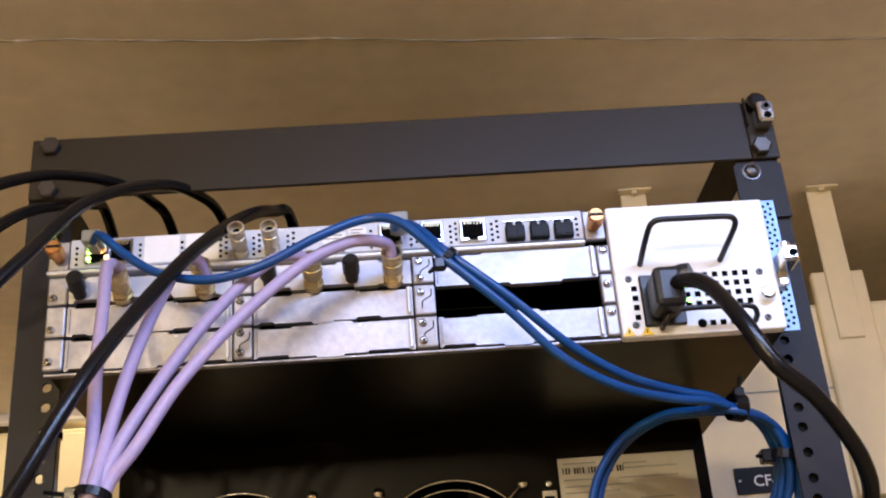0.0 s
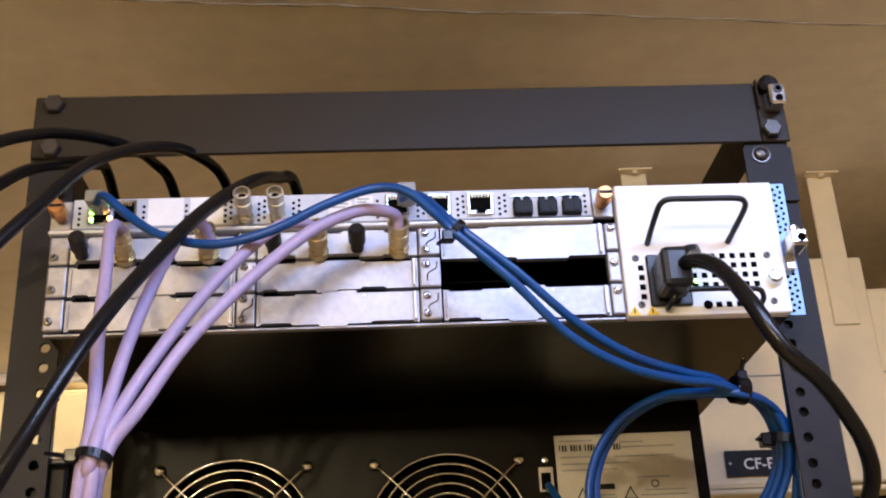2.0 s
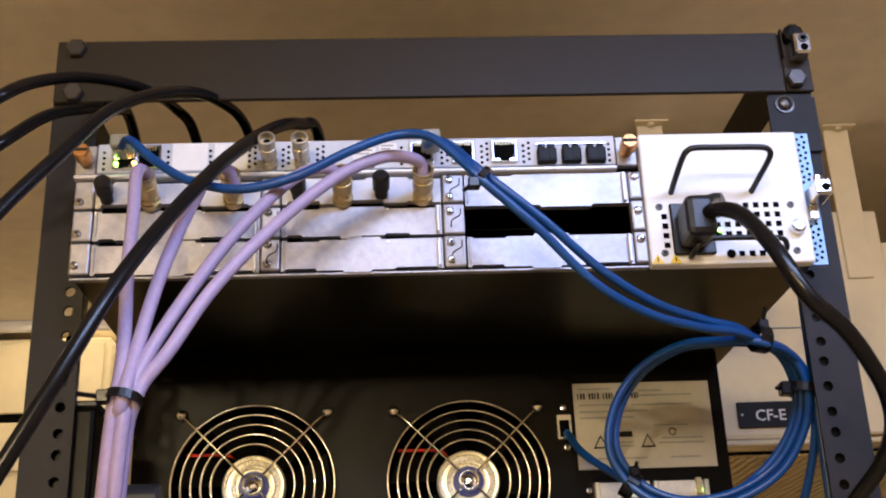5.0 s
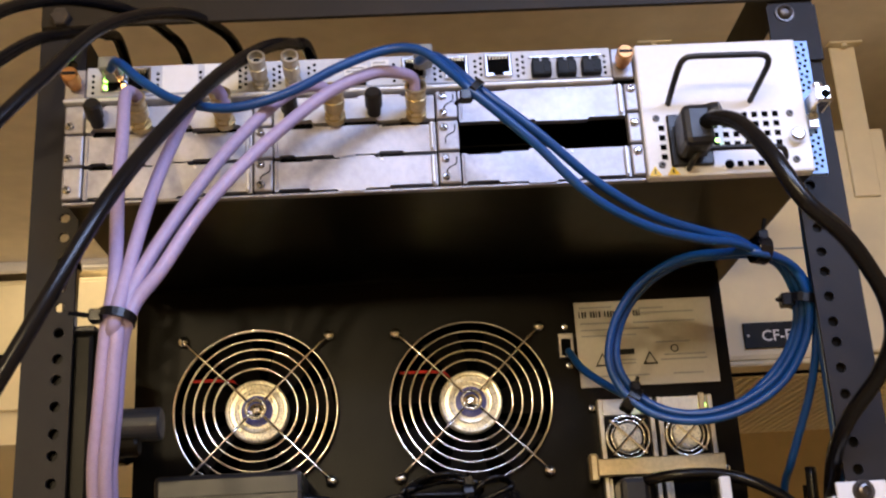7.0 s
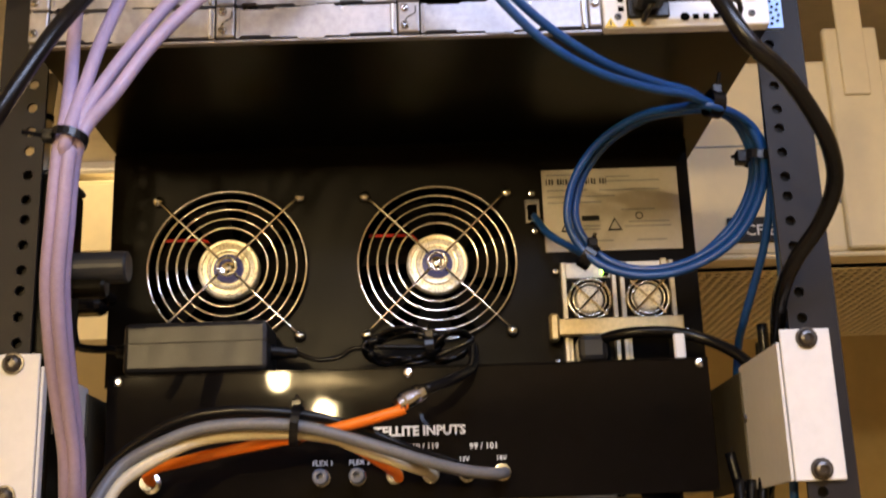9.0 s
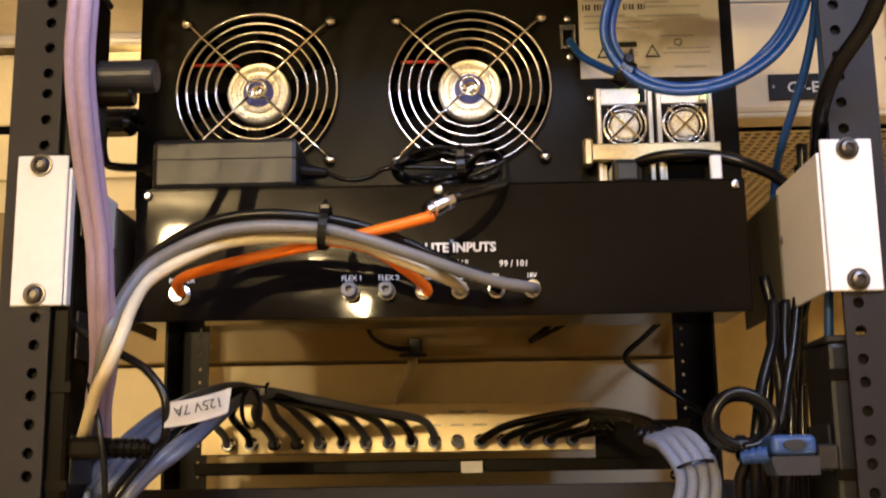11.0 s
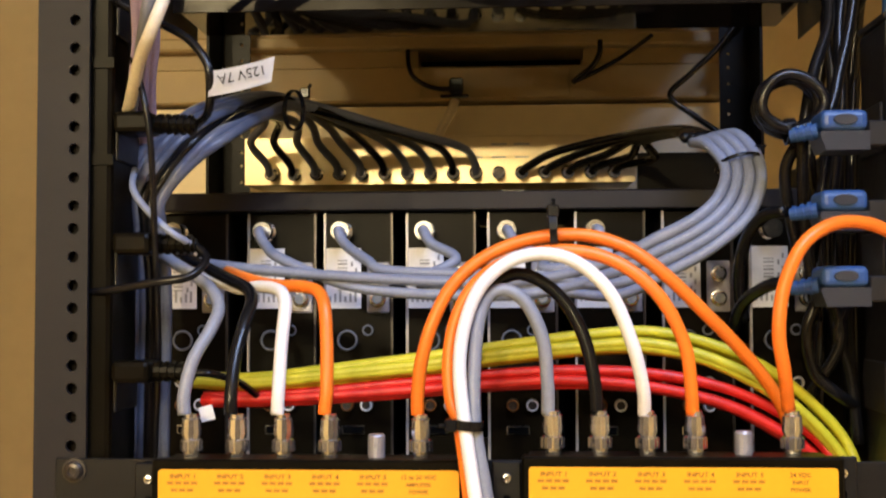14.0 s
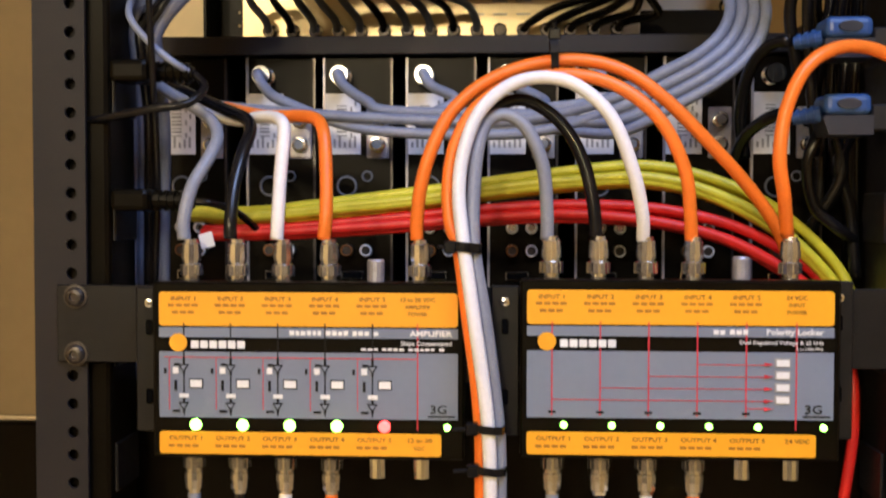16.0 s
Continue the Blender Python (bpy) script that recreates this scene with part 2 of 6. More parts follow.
def tube(points, r, n=10, steps=8, bm=None, smooth=True):
    """A round tube along a smooth line."""
    bm = bm or bmesh.new()
    line = spline(points, steps) if smooth else [Vector(q) for q in points]
    side = None
    rings = []
    for i, q in enumerate(line):
        tan = (line[min(i + 1, len(line) - 1)] - line[max(i - 1, 0)]).normalized()
        if side is None:
            side = tan.orthogonal().normalized()
        side = (side - tan * side.dot(tan)).normalized()
        up = tan.cross(side)
        rings.append([bm.verts.new(q + r * (math.cos(2 * math.pi * k / n) * side + math.sin(2 * math.pi * k / n) * up)) for k in range(n)])
    for a, b in zip(rings, rings[1:]):
        for k in range(n):
            bm.faces.new((a[k], a[(k + 1) % n], b[(k + 1) % n], b[k]))
    bm.faces.new(rings[0][::-1])
    bm.faces.new(rings[-1])
    bmesh.ops.recalc_face_normals(bm, faces=bm.faces)
    return bm


def ring(centre, axis, r, thick, n=40, m=8, bm=None):
    """A torus."""
    bm = bm or bmesh.new()
    rot = Vector(axis).to_track_quat("Z", "Y").to_matrix()
    centre = Vector(centre)
    rows = []
    for i in range(n):
        a = 2 * math.pi * i / n
        out = rot @ Vector((math.cos(a), math.sin(a), 0))
        up = rot @ Vector((0, 0, 1))
        rows.append([bm.verts.new(centre + out * r + thick * (math.cos(2 * math.pi * k / m) * out + math.sin(2 * math.pi * k / m) * up)) for k in range(m)])
    for i in range(n):
        a, b = rows[i], rows[(i + 1) % n]
        for k in range(m):
            bm.faces.new((a[k], a[(k + 1) % m], b[(k + 1) % m], b[k]))
    bmesh.ops.recalc_face_normals(bm, faces=bm.faces)
    return bm


def lettering(name, text, x, y, z, size, mat, parent, align="CENTER", turn=(90, 0, 0), bold=0.0, wide=1.0):
    """Raised lettering as a mesh of its own, on a surface that faces the front."""
    cu = bpy.data.curves.new(name, "FONT")
    cu.body, cu.size, cu.align_x, cu.extrude, cu.offset, cu.resolution_u = text, size, align, 0.0001, bold * size, 2
    tmp = new("lettering_curve", cu)
    bpy.context.view_layer.update()
    me = bpy.data.meshes.new_from_object(tmp.evaluated_get(bpy.context.evaluated_depsgraph_get()))
    bpy.data.objects.remove(tmp)
    me.transform(pose(x, y, z, *turn) @ Matrix.Diagonal((wide, 1, 1, 1)))
    me.materials.clear()
    me.name = name
    return part_mesh(name, me, mat, parent)


def plate_with_holes(x0, x1, z0, z1, y0, y1, holes, r, n=8):
    """A sheet facing the front with round holes through it; holes is a sorted list of rows (z, [x...]) with one band to a row."""
    bm = bmesh.new()
    rows = sorted(holes)
    zs = [z0] + [(a[0] + b[0]) / 2 for a, b in zip(rows, rows[1:])] + [z1]
    for (z, xs), za, zb in zip(rows, zs, zs[1:]):
        xs = sorted(xs)
        cuts = [x0] + [(a + b) / 2 for a, b in zip(xs, xs[1:])] + [x1]
        for x, xa, xb in zip(xs, cuts, cuts[1:]):
            rect, rim = [], []
            for i in range(n):
                a = 2 * math.pi * (i + 0.5) / n
                c, s = math.cos(a), math.sin(a)
                k = 1 / max(abs(c), abs(s))
                rect.append((xb if c * k > 0.99 else xa if c * k < -0.99 else x + c * k * (xb - x if c > 0 else x - xa), zb if s * k > 0.99 else za if s * k < -0.99 else z + s * k * (zb - z if s > 0 else z - za)))
                rim.append((x + r * c, z + r * s))
            for yy, flip in ((y0, False), (y1, True)):
                o = [bm.verts.new((p[0], yy, p[1])) for p in rect]
                h = [bm.verts.new((p[0], yy, p[1])) for p in rim]
                for i in range(n):
                    j = (i + 1) % n
                    q = (o[i], o[j], h[j], h[i])
                    bm.faces.new(q[::-1] if flip else q)
                for q, (cx, cz) in enumerate(((xb, zb), (xa, zb), (xa, za), (xb, za))):
                    i = n // 8 - 1 + q * n // 4
                    bm.faces.new((o[i], o[i + 1], bm.verts.new((cx, yy, cz))))
            fr = [bm.verts.new((p[0], y0, p[1])) for p in rim]
            bk = [bm.verts.new((p[0], y1, p[1])) for p in rim]
            for i in range(n):
                j = (i + 1) % n
                bm.faces.new((fr[i], fr[j], bk[j], bk[i]))
    for xa, xb in ((x0, x0), (x1, x1)):
        v = [bm.verts.new(p) for p in ((xa, y0, z0), (xa, y1, z0), (xa, y1, z1), (xa, y0, z1))]
        bm.faces.new(v)
    for z in (z0, z1):
        v = [bm.verts.new(p) for p in ((x0, y0, z), (x0, y1, z), (x1, y1, z), (x1, y0, z))]
        bm.faces.new(v)
    return bm


def screw(p, r, parent, mat="chrome", name="screw", axis=(0, -1, 0)):
    bm = lathe(p, axis, ((0, r), (r * 0.25, r), (r * 0.6, r * 0.8), (r * 0.7, r * 0.4)), 10)
    return part(name, bm, mat, parent, smooth=False)


def bolt(p, r, parent, mat="bolt"):
    bm = lathe(p, (0, -1, 0), ((0, r * 1.25), (0.0012, r * 1.25), (0.0013, r), (r * 0.5, r * 0.97), (r * 0.75, r * 0.75), (r * 0.85, r * 0.45), (r * 0.6, r * 0.4)), 14)
    return part("bolt", bm, mat, parent, smooth=False)


U = 0.04445
ZB = 1.6 - 0.00635          # foot of the two-unit bracket
HOLE_X = 0.2326


# ---- the room ----
def slab(name, lo, hi, mat, label, category):
    return tagged(part(name, box(lo, hi), mat), label, category, kind="structure")


slab("floor", (-2.2, -4.6, -0.1), (2.2, 1.8, 0.0), "floor", "unseen floor of the equipment room, pale to bounce light upward", "floor")
slab("wall_north", (-2.2, 1.65, 0.0), (2.2, 1.8, 2.24), "wall", "cream painted wall behind the rack", "wall")
slab("wall_south", (-2.2, -4.6, 0.0), (2.2, -4.45, 2.24), "farwall", "unseen wall closing the room, kept dark to cut reflections", "wall")
slab("wall_west", (-2.2, -4.45, 0.0), (-2.05, 1.65, 2.24), "wall", "cream painted side wall of the equipment room", "wall")
slab("wall_east", (2.05, -4.45, 0.0), (2.2, 1.65, 2.24), "wall", "cream painted side wall of the equipment room", "wall")
slab("ceiling", (-2.2, -4.6, 2.24), (2.2, 1.8, 2.34), "ceiling", "flat painted plaster ceiling with a rough taped seam", "ceiling")


def ceiling_seam():
    """A ragged ridge of joint compound across the ceiling."""
    bm = bmesh.new()
    rows = []
    for i in range(241):
        x = -1.5 + i * 0.0125
        y = 0.1521 + 0.0826 * (x + 0.2961) + 0.004 * noise.noise((x * 9, 0, 0)) + 0.002 * noise.noise((x * 40, 3, 0))
        h = 0.0004 + 0.0016 * max(0, noise.noise((x * 30, 7, 0))) + 0.0028 * max(0, noise.noise((x * 75, 1, 4)))
        w = 0.0014 + 0.0016 * max(0, noise.noise((x * 25, 5, 2)))
        rows.append([bm.verts.new(p) for p in ((x, y - w, 2.2405), (x, y - w * 0.2, 2.24 - h), (x, y + w, 2.2398), (x, y + w * 2, 2.2405))])
    for a, b in zip(rows, rows[1:]):
        for k in range(3):
            bm.faces.new((a[k], a[k + 1], b[k + 1], b[k]))
    bmesh.ops.recalc_face_normals(bm, faces=bm.faces)
    tagged(part("trim_seam", bm, "caulk"), "ragged ridge of dried joint compound along the ceiling", "trim", kind="structure")


ceiling_seam()


# ---- the rack ----
def u_holes(z_low, z_high):
    out, k = [], -40
    while True:
        for d in (0.00635, 0.022225, 0.0381):
            z = ZB + k * U + d
            if z > z_high:
                return out
            if z > z_low:
                out.append(z)
        k += 1


def rack():
    r = thing("equipment_rack", (0, 0.23, 0), "open four-post equipment rack of dark grey painted steel", "rack")
    for sx, y0, off, depth in ((-1, 0.0, 0.0, 0.045), (1, 0.0, 0.0, 0.045), (-1, 0.462, -0.014, -0.05), (1, 0.462, -0.014, -0.05)):
        hx = sx * HOLE_X + off
        xi, xo = hx - sx * 0.0083, hx + sx * 0.0213
        x0, x1 = min(xi, xo), max(xi, xo)
        bm = plate_with_holes(x0, x1, 0.03, 2.0, y0, y0 + 0.0025, [(z, [hx]) for z in u_holes(0.05, 1.985)], 0.0033 if y0 == 0 else 0.0016)
        # rear posts take a blacker colour than the front ones, standing for shade
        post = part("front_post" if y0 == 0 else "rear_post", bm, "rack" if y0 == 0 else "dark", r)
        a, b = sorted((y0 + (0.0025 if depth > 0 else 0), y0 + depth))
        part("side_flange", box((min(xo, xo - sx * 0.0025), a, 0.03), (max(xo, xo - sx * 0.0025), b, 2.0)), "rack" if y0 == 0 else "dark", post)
    part("front_top_bar", box((-0.2535, -0.0035, 1.9975), (0.2362, -0.0005, 2.0438), 0.0008), "bronze", r)
    part("front_top_lip", box((-0.2535, -0.0005, 2.0413), (0.2362, 0.035, 2.0438)), "bronze", r)
    part("corner_plate", box((0.2364, -0.0032, 1.9978), (0.2556, -0.0005, 2.0430), 0.0008), "bronze", r)
    part("corner_rib", box((0.2364, -0.0075, 2.0225), (0.2376, -0.0033, 2.0445), 0.0004), "bronze", r)
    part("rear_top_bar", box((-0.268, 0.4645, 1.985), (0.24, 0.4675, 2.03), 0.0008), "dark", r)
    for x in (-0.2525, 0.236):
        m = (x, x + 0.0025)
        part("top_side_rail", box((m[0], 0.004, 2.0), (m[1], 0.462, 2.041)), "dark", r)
        part("base_foot", box((x - 0.03, -0.05, 0.0), (x + 0.05, 0.5, 0.03), 0.003), "rack", r)
    part("corner_gusset", prism(((0.2219, 1.9933), (0.2545, 1.9933), (0.2545, 1.953), (0.2219, 1.953)), -0.003, -0.0003), "rack", r)
    for x, z in ((-0.2405, 2.0368), (-0.2400, 2.0034), (0.2430, 2.0060)):
        b = lathe((x, -0.0035, z), (0, -1, 0), ((0, 0.0068), (0.0045, 0.0068), (0.0055, 0.0058)), 6)
        part("hex_bolt", b, "bolt", r)
    bolt((0.2332, -0.003, 1.9876), 0.0052, r)
    lug = part("ground_lug", box((0.2415, -0.018, 2.0195), (0.2530, -0.0036, 2.0350), 0.0015), "chrome", r, "bright tin-plated ground lug")
    part("lug_screw", lathe((0.2475, -0.018, 2.0305), (0, -1, 0), ((0, 0.0035), (0.0006, 0.0035), (0.0006, 0.002), (-0.0004, 0.0019)), 10), "bolt", lug)
    part("wire_hole", lathe((0.2475, -0.018, 2.0235), (0, -1, 0), ((0, 0.0026), (0.0004, 0.0026)), 10), "hollow", lug)
    part("lug_bolt", lathe((0.2450, -0.004, 2.0395), (0, -1, 0), ((0, 0.0075), (0.006, 0.007), (0.008, 0.004)), 10), "rubber", lug)
    return r


rack()


# ---- the two-unit chassis at the top ----
def bnc(parent, p, axis, mat="gold", k=1.0):
    """A bayonet jack with its plug shell."""
    a = Vector(axis).normalized()
    turn = ((0, 0.0062), (0.0035, 0.0062), (0.0036, 0.0048), (0.0100, 0.0048), (0.0102, 0.0062), (0.0170, 0.0063), (0.0172, 0.0056), (0.0200, 0.0057), (0.0225, 0.0064), (0.0245, 0.0064), (0.0247, 0.0050), (0.0200, 0.0046))
    c = part("bnc_connector", lathe(p, a, [(d, r * k) for d, r in turn], 18), mat, parent, "gold plated bayonet connector" if mat == "gold" else "pale nickel bayonet connector")
    part("coupling_nut", lathe(Vector(p) + a * 0.0040, a, ((0, 0.0058 * k), (0.0030, 0.0058 * k)), 6), mat, c)
    return c


def stepped_plate(x0, x1, z0, z1, low, high):
    """A blank cover with tabs: its top edge is raised between the fractions in high, its foot lowered in low."""
    w = x1 - x0
    top, foot = [(x1, z1)], [(x0, z0)]
    for a, b, d in high[::-1]:
        top += [(x0 + b * w, z1), (x0 + (b - 0.01) * w, z1 + d), (x0 + (a + 0.01) * w, z1 + d), (x0 + a * w, z1)]
    top.append((x0, z1))
    for a, b, d in low:
        foot += [(x0 + a * w, z0), (x0 + (a + 0.01) * w, z0 - d), (x0 + (b - 0.01) * w, z0 - d), (x0 + b * w, z0)]
    foot.append((x1, z0))
    return foot + top


def wavy(p, h, mat, parent, side=1):
    """An S-shaped slit, where the spring of a cover plate is cut free."""
    x, y, z = p
    line = [(x + side * 0.0032, y, z + h * 0.5), (x + side * 0.0030, y, z + h * 0.2), (x + side * 0.0018, y, z + h * 0.08), (x - side * 0.0012, y, z - h * 0.06), (x - side * 0.0026, y, z - h * 0.2), (x - side * 0.0028, y, z - h * 0.5)]
    return part("slit", tube(line, 0.00042, 6, 4), mat, parent)


def cross_screw(p, r, parent, mat="nickel"):
    """A domed screw with a crossed recess."""
    s = part("screw", lathe(p, (0, -1, 0), ((0, r), (r * 0.3, r), (r * 0.62, r * 0.82), (r * 0.74, r * 0.5), (r * 0.76, r * 0.1)), 12), mat, parent)
    x, y, z = p
    for a in (35, 125):
        d = Vector((math.cos(radians(a)), 0, math.sin(radians(a)))) * r * 0.55
        q = Vector((x, y - r * 0.74, z))
        part("recess", tube((q - d, q, q + d), r * 0.13, 5, 2), "ink", s)
    return s


def chassis():
    c = thing("transmission_chassis", (0, 0.05, 1.8585), "two-unit silver metal modem chassis with plug-in modules", "chassis")
    yf = -0.042
    x0, x1, z0, z1 = -0.2195, 0.2195, 1.8590, 1.9462
    # covers use the zinc with shade in its colour
    part("bottom_cover", box((x0, -0.036, z0), (x1, 0.34, z0 + 0.0015)), "zincside", c, "zinc underside with its shade put into the colour")
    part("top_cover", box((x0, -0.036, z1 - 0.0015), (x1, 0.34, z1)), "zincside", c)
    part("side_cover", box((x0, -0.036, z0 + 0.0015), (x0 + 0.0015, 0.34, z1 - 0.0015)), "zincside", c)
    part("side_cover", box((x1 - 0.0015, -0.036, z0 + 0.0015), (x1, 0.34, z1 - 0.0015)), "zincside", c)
    # black sheets added inside, so the gaps read as deep shade
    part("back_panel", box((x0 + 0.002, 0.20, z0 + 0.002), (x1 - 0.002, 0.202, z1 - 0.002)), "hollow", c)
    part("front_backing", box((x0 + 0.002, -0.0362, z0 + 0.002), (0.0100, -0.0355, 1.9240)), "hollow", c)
    part("bottom_lip", box((-0.2222, yf + 0.001, z0 - 0.0002), (0.1200, -0.0362, z0 + 0.0014), 0.0004), "zinc", c)
    # top control module, a row with jacks
    part("control_module", box((-0.2105, yf - 0.001, 1.9266), (0.1060, -0.0362, 1.9462), 0.0006), "palegrey", c, "pale grey control module with jacks and copper thumbscrews")
    part("module_end", box((-0.2240, yf + 0.0005, 1.9262), (-0.2112, -0.0362, 1.9460), 0.0008), "zinc", c)
    part("module_end", box((0.1066, yf + 0.0005, 1.9262), (0.1198, -0.0362, 1.9462), 0.0008), "zinc", c)
    part("module_lip", box((-0.2235, yf - 0.0040, 1.9222), (0.1060, -0.0362, 1.9248), 0.0010, seg=2), "brightzinc", c, "bright folded lip below the control module")
    for x in (-0.2172, 0.1128):
        t = part("thumbscrew", lathe((x, yf, 1.9350), (0, -1, 0.06), ((0, 0.0036), (0.005, 0.0036), (0.0055, 0.0050), (0.014, 0.0050), (0.015, 0.0043)), 18), "brass", c, "copper coloured knurled thumbscrew")
        part("slot", box((x - 0.0040, yf - 0.0158, 1.9352), (x + 0.0040, yf - 0.0146, 1.9366)), "ink", t)
    for x, two in ((-0.2065, 0), (-0.1680, 1), (-0.1425, 0), (-0.1188, 1), (-0.0985, 1), (-0.0775, 2), (-0.0262, 0), (-0.0015, 1), (0.0232, 1), (0.0490, 2), (0.1022, 0)):
        g = bmesh.new()
        for i in range(4):
            for j in range(2 if two else 1):
                xx, zz = x + j * 0.0034, 1.9292 + i * 0.0037 + j * 0.0018
                cyl((xx, yf - 0.0008, zz), (xx, yf - 0.0013, zz), 0.0010, 0.0010, 8, bm=g)
        part("vent_grid", g, "hollow", c)["kind"] = "stuff"
    for x, w in ((-0.2015, 0.0145), (-0.1868, 0.0150), (-0.0213, 0.0146), (0.0045, 0.0145), (0.0288, 0.0166)):
        j = part("network_jack", box((x, yf - 0.0035, 1.9285), (x + w, yf - 0.0012, 1.9440), 0.0006), "chrome", c, "metal shielded network jack")
        part("opening", box((x + 0.0018, yf - 0.0042, 1.9312), (x + w - 0.0018, yf - 0.0036, 1.9418)), "hollow", j)
        part("clip_slot", box((x + w / 2 - 0.003, yf - 0.0042, 1.9294), (x + w / 2 + 0.003, yf - 0.0036, 1.9311)), "hollow", j)
        for k in range(6):
            xx = x + 0.0030 + k * (w - 0.0066) / 5
            part("contact", box((xx, yf - 0.0045, 1.9395), (xx + 0.0006, yf - 0.0043, 1.9416)), "gold", j)
    for x, z, m in ((-0.1982, 1.9354, "ledgreen"), (-0.1984, 1.9313, "ledgreen"), (-0.1904, 1.9361, "ledamber"), (-0.1876, 1.9315, "ledamber")):
        part("status_lamp", lathe((x, yf - 0.0043, z), (0, -1, 0), ((0, 0.0015), (0.001, 0.0012)), 10), m, c, "lit %s status lamp" % m[3:])
    for xa, xb in ((-0.1655, -0.1440), (-0.1402, -0.1200)):
        part("paper_label", box((xa, yf - 0.0014, 1.9275), (xb, yf - 0.0012, 1.9455)), "white", c)
    for xa, xb, za, zb in ((-0.0561, -0.0420, 1.9330, 1.9405), (-0.0398, -0.0290, 1.9345, 1.9435)):
        l = part("small_label", box((xa, yf - 0.0014, za), (xb, yf - 0.0012, zb)), "paper", c)
        for k in range(2):
            part("print_line", box((xa + 0.001, yf - 0.0016, zb - 0.0022 - k * 0.0022), (xb - 0.002 - 0.002 * k, yf - 0.0015, zb - 0.0013 - k * 0.0022)), "greyink", l)
    part("usb_jack", box((-0.0560, yf - 0.0026, 1.9275), (-0.0430, yf - 0.0012, 1.9310)), "hollow", c)
    for x in (-0.1062, -0.0867):
        d = Vector((0, -1, 0.28)).normalized()
        b = bnc(c, (x, yf - 0.001, 1.9300), d, "modplate", 0.82)
        part("bore", lathe(Vector((x, yf - 0.001, 1.9300)) + 0.0205 * d, d, ((0, 0.0024), (0.0003, 0.0024)), 10), "hollow", b)
    for x in (0.0570, 0.0722, 0.0873):
        s = part("fibre_jack", box((x, yf - 0.0065, 1.9268), (x + 0.0120, yf - 0.0012, 1.9366), 0.0008), "ink", c, "black fibre transceiver jack")
        for d in (0.0008, 0.0068):
            part("latch", box((x + d, yf - 0.0050, 1.9366), (x + d + 0.0042, yf - 0.0012, 1.9396), 0.0005), "ink", s)
            part("bore", box((x + d + 0.0004, yf - 0.0071, 1.9285), (x + d + 0.0036, yf - 0.0066, 1.9345)), "ink", s)
    part("module_strip", box((0.0560, yf - 0.0020, 1.9402), (0.1005, yf - 0.0011, 1.9420), 0.0003), "chrome", c)
    # three columns of covers
    cols = ((-0.2100, -0.1118), (-0.0988, -0.0030), (0.0117, 0.1115))
    rows = ((1.9040, 1.9214), (1.8829, 1.9016), (1.8612, 1.8804))
    for ci, (a, b) in enumerate(cols):
        w = b - a
        for ri, (za, zb) in enumerate(rows):
            if ci == 2 and ri == 1:
                continue
            if ri == 0 and ci < 2:
                outline = stepped_plate(a, b, za, zb - 0.002, ((0.03, 0.24, -0.0022), (0.38, 0.64, -0.0022), (0.78, 0.93, -0.0010)), ((0.10, 0.34, 0.0016), (0.52, 0.80, 0.0016)))
                part("module_face", prism(outline, yf, -0.0366), "coated", c, "white coated module face with coaxial jacks")
                continue
            if ri == 0:
                za -= 0.0032
                low, high = ((0.45, 0.78, 0.0014),), ((0.02, 0.30, -0.0012), (0.47, 0.78, 0.0002))
            elif ri == 1:
                low, high = ((0.03, 0.13, -0.0012), (0.36, 0.50, 0.0016), (0.64, 0.80, -0.0012)), ((0.04, 0.24, -0.0012), (0.64, 0.97, -0.0014))
            else:
                low, high = ((0.02, 0.22, -0.0014), (0.38, 0.56, 0.0014), (0.70, 0.97, -0.0012)), ((0.03, 0.24, -0.0010), (0.40, 0.62, 0.0016))
            p = part("cover_plate", prism(stepped_plate(a, b, za, zb, low, high), yf, -0.0366), "zinc", c, "dull zinc blank cover plate")
            part("end_tab", box((b - 0.0034, yf - 0.0028, za + 0.0006), (b - 0.0012, yf - 0.0002, zb - 0.0004), 0.0007), "brightzinc", p)
            part("fold", box((a + 0.001, yf - 0.0010, za + 0.002), (a + 0.0022, yf - 0.0002, zb - 0.001), 0.0003), "zinc", p)
            part("dimple", lathe((a + 0.66 * w, yf, zb - 0.0016), (0, -1, 0), ((0, 0.0009), (0.0004, 0.0007)), 8), "brightzinc", p)
    # black sheet put across the empty bay in place of its shade
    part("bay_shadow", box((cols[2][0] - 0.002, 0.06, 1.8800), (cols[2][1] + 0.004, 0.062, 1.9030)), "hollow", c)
    part("bay_card", box((0.0110, -0.020, 1.8936), (0.0640, 0.030, 1.8944)), "dark", c)
    part("bay_card", box((0.0640, -0.030, 1.8830), (0.1115, 0.030, 1.8838)), "dark", c)
    for x, w, zs in ((-0.2225, 0.0118, (1.9076, 1.8870, 1.8672)), (-0.1110, 0.0114, (1.9180, 1.8986, 1.8780, 1.8656)), (-0.0022, 0.0130, (1.9178, 1.9066, 1.8972, 1.8770, 1.8658)), (0.1122, 0.0080, (1.9178, 1.8951, 1.8766))):
        for za, zb in ((1.8616, 1.8815), (1.8825, 1.9022), (1.9032, 1.9214)):
            s = part("divider", box((x, yf - 0.0012, za), (x + w, -0.0362, zb), 0.0012, seg=2), "zinc", c)
            for z in zs:
                if za < z < zb:
                    cross_screw((x + (0.0036 if x < -0.2 else 0.0042 if w > 0.01 else 0.0040), yf - 0.0012, z), 0.0027, s)
            if -0.2 < x < 0.1:
                wavy((x + w * 0.58, yf - 0.0013, (za + zb) / 2 + 0.0005), 0.0120, "ink", s)
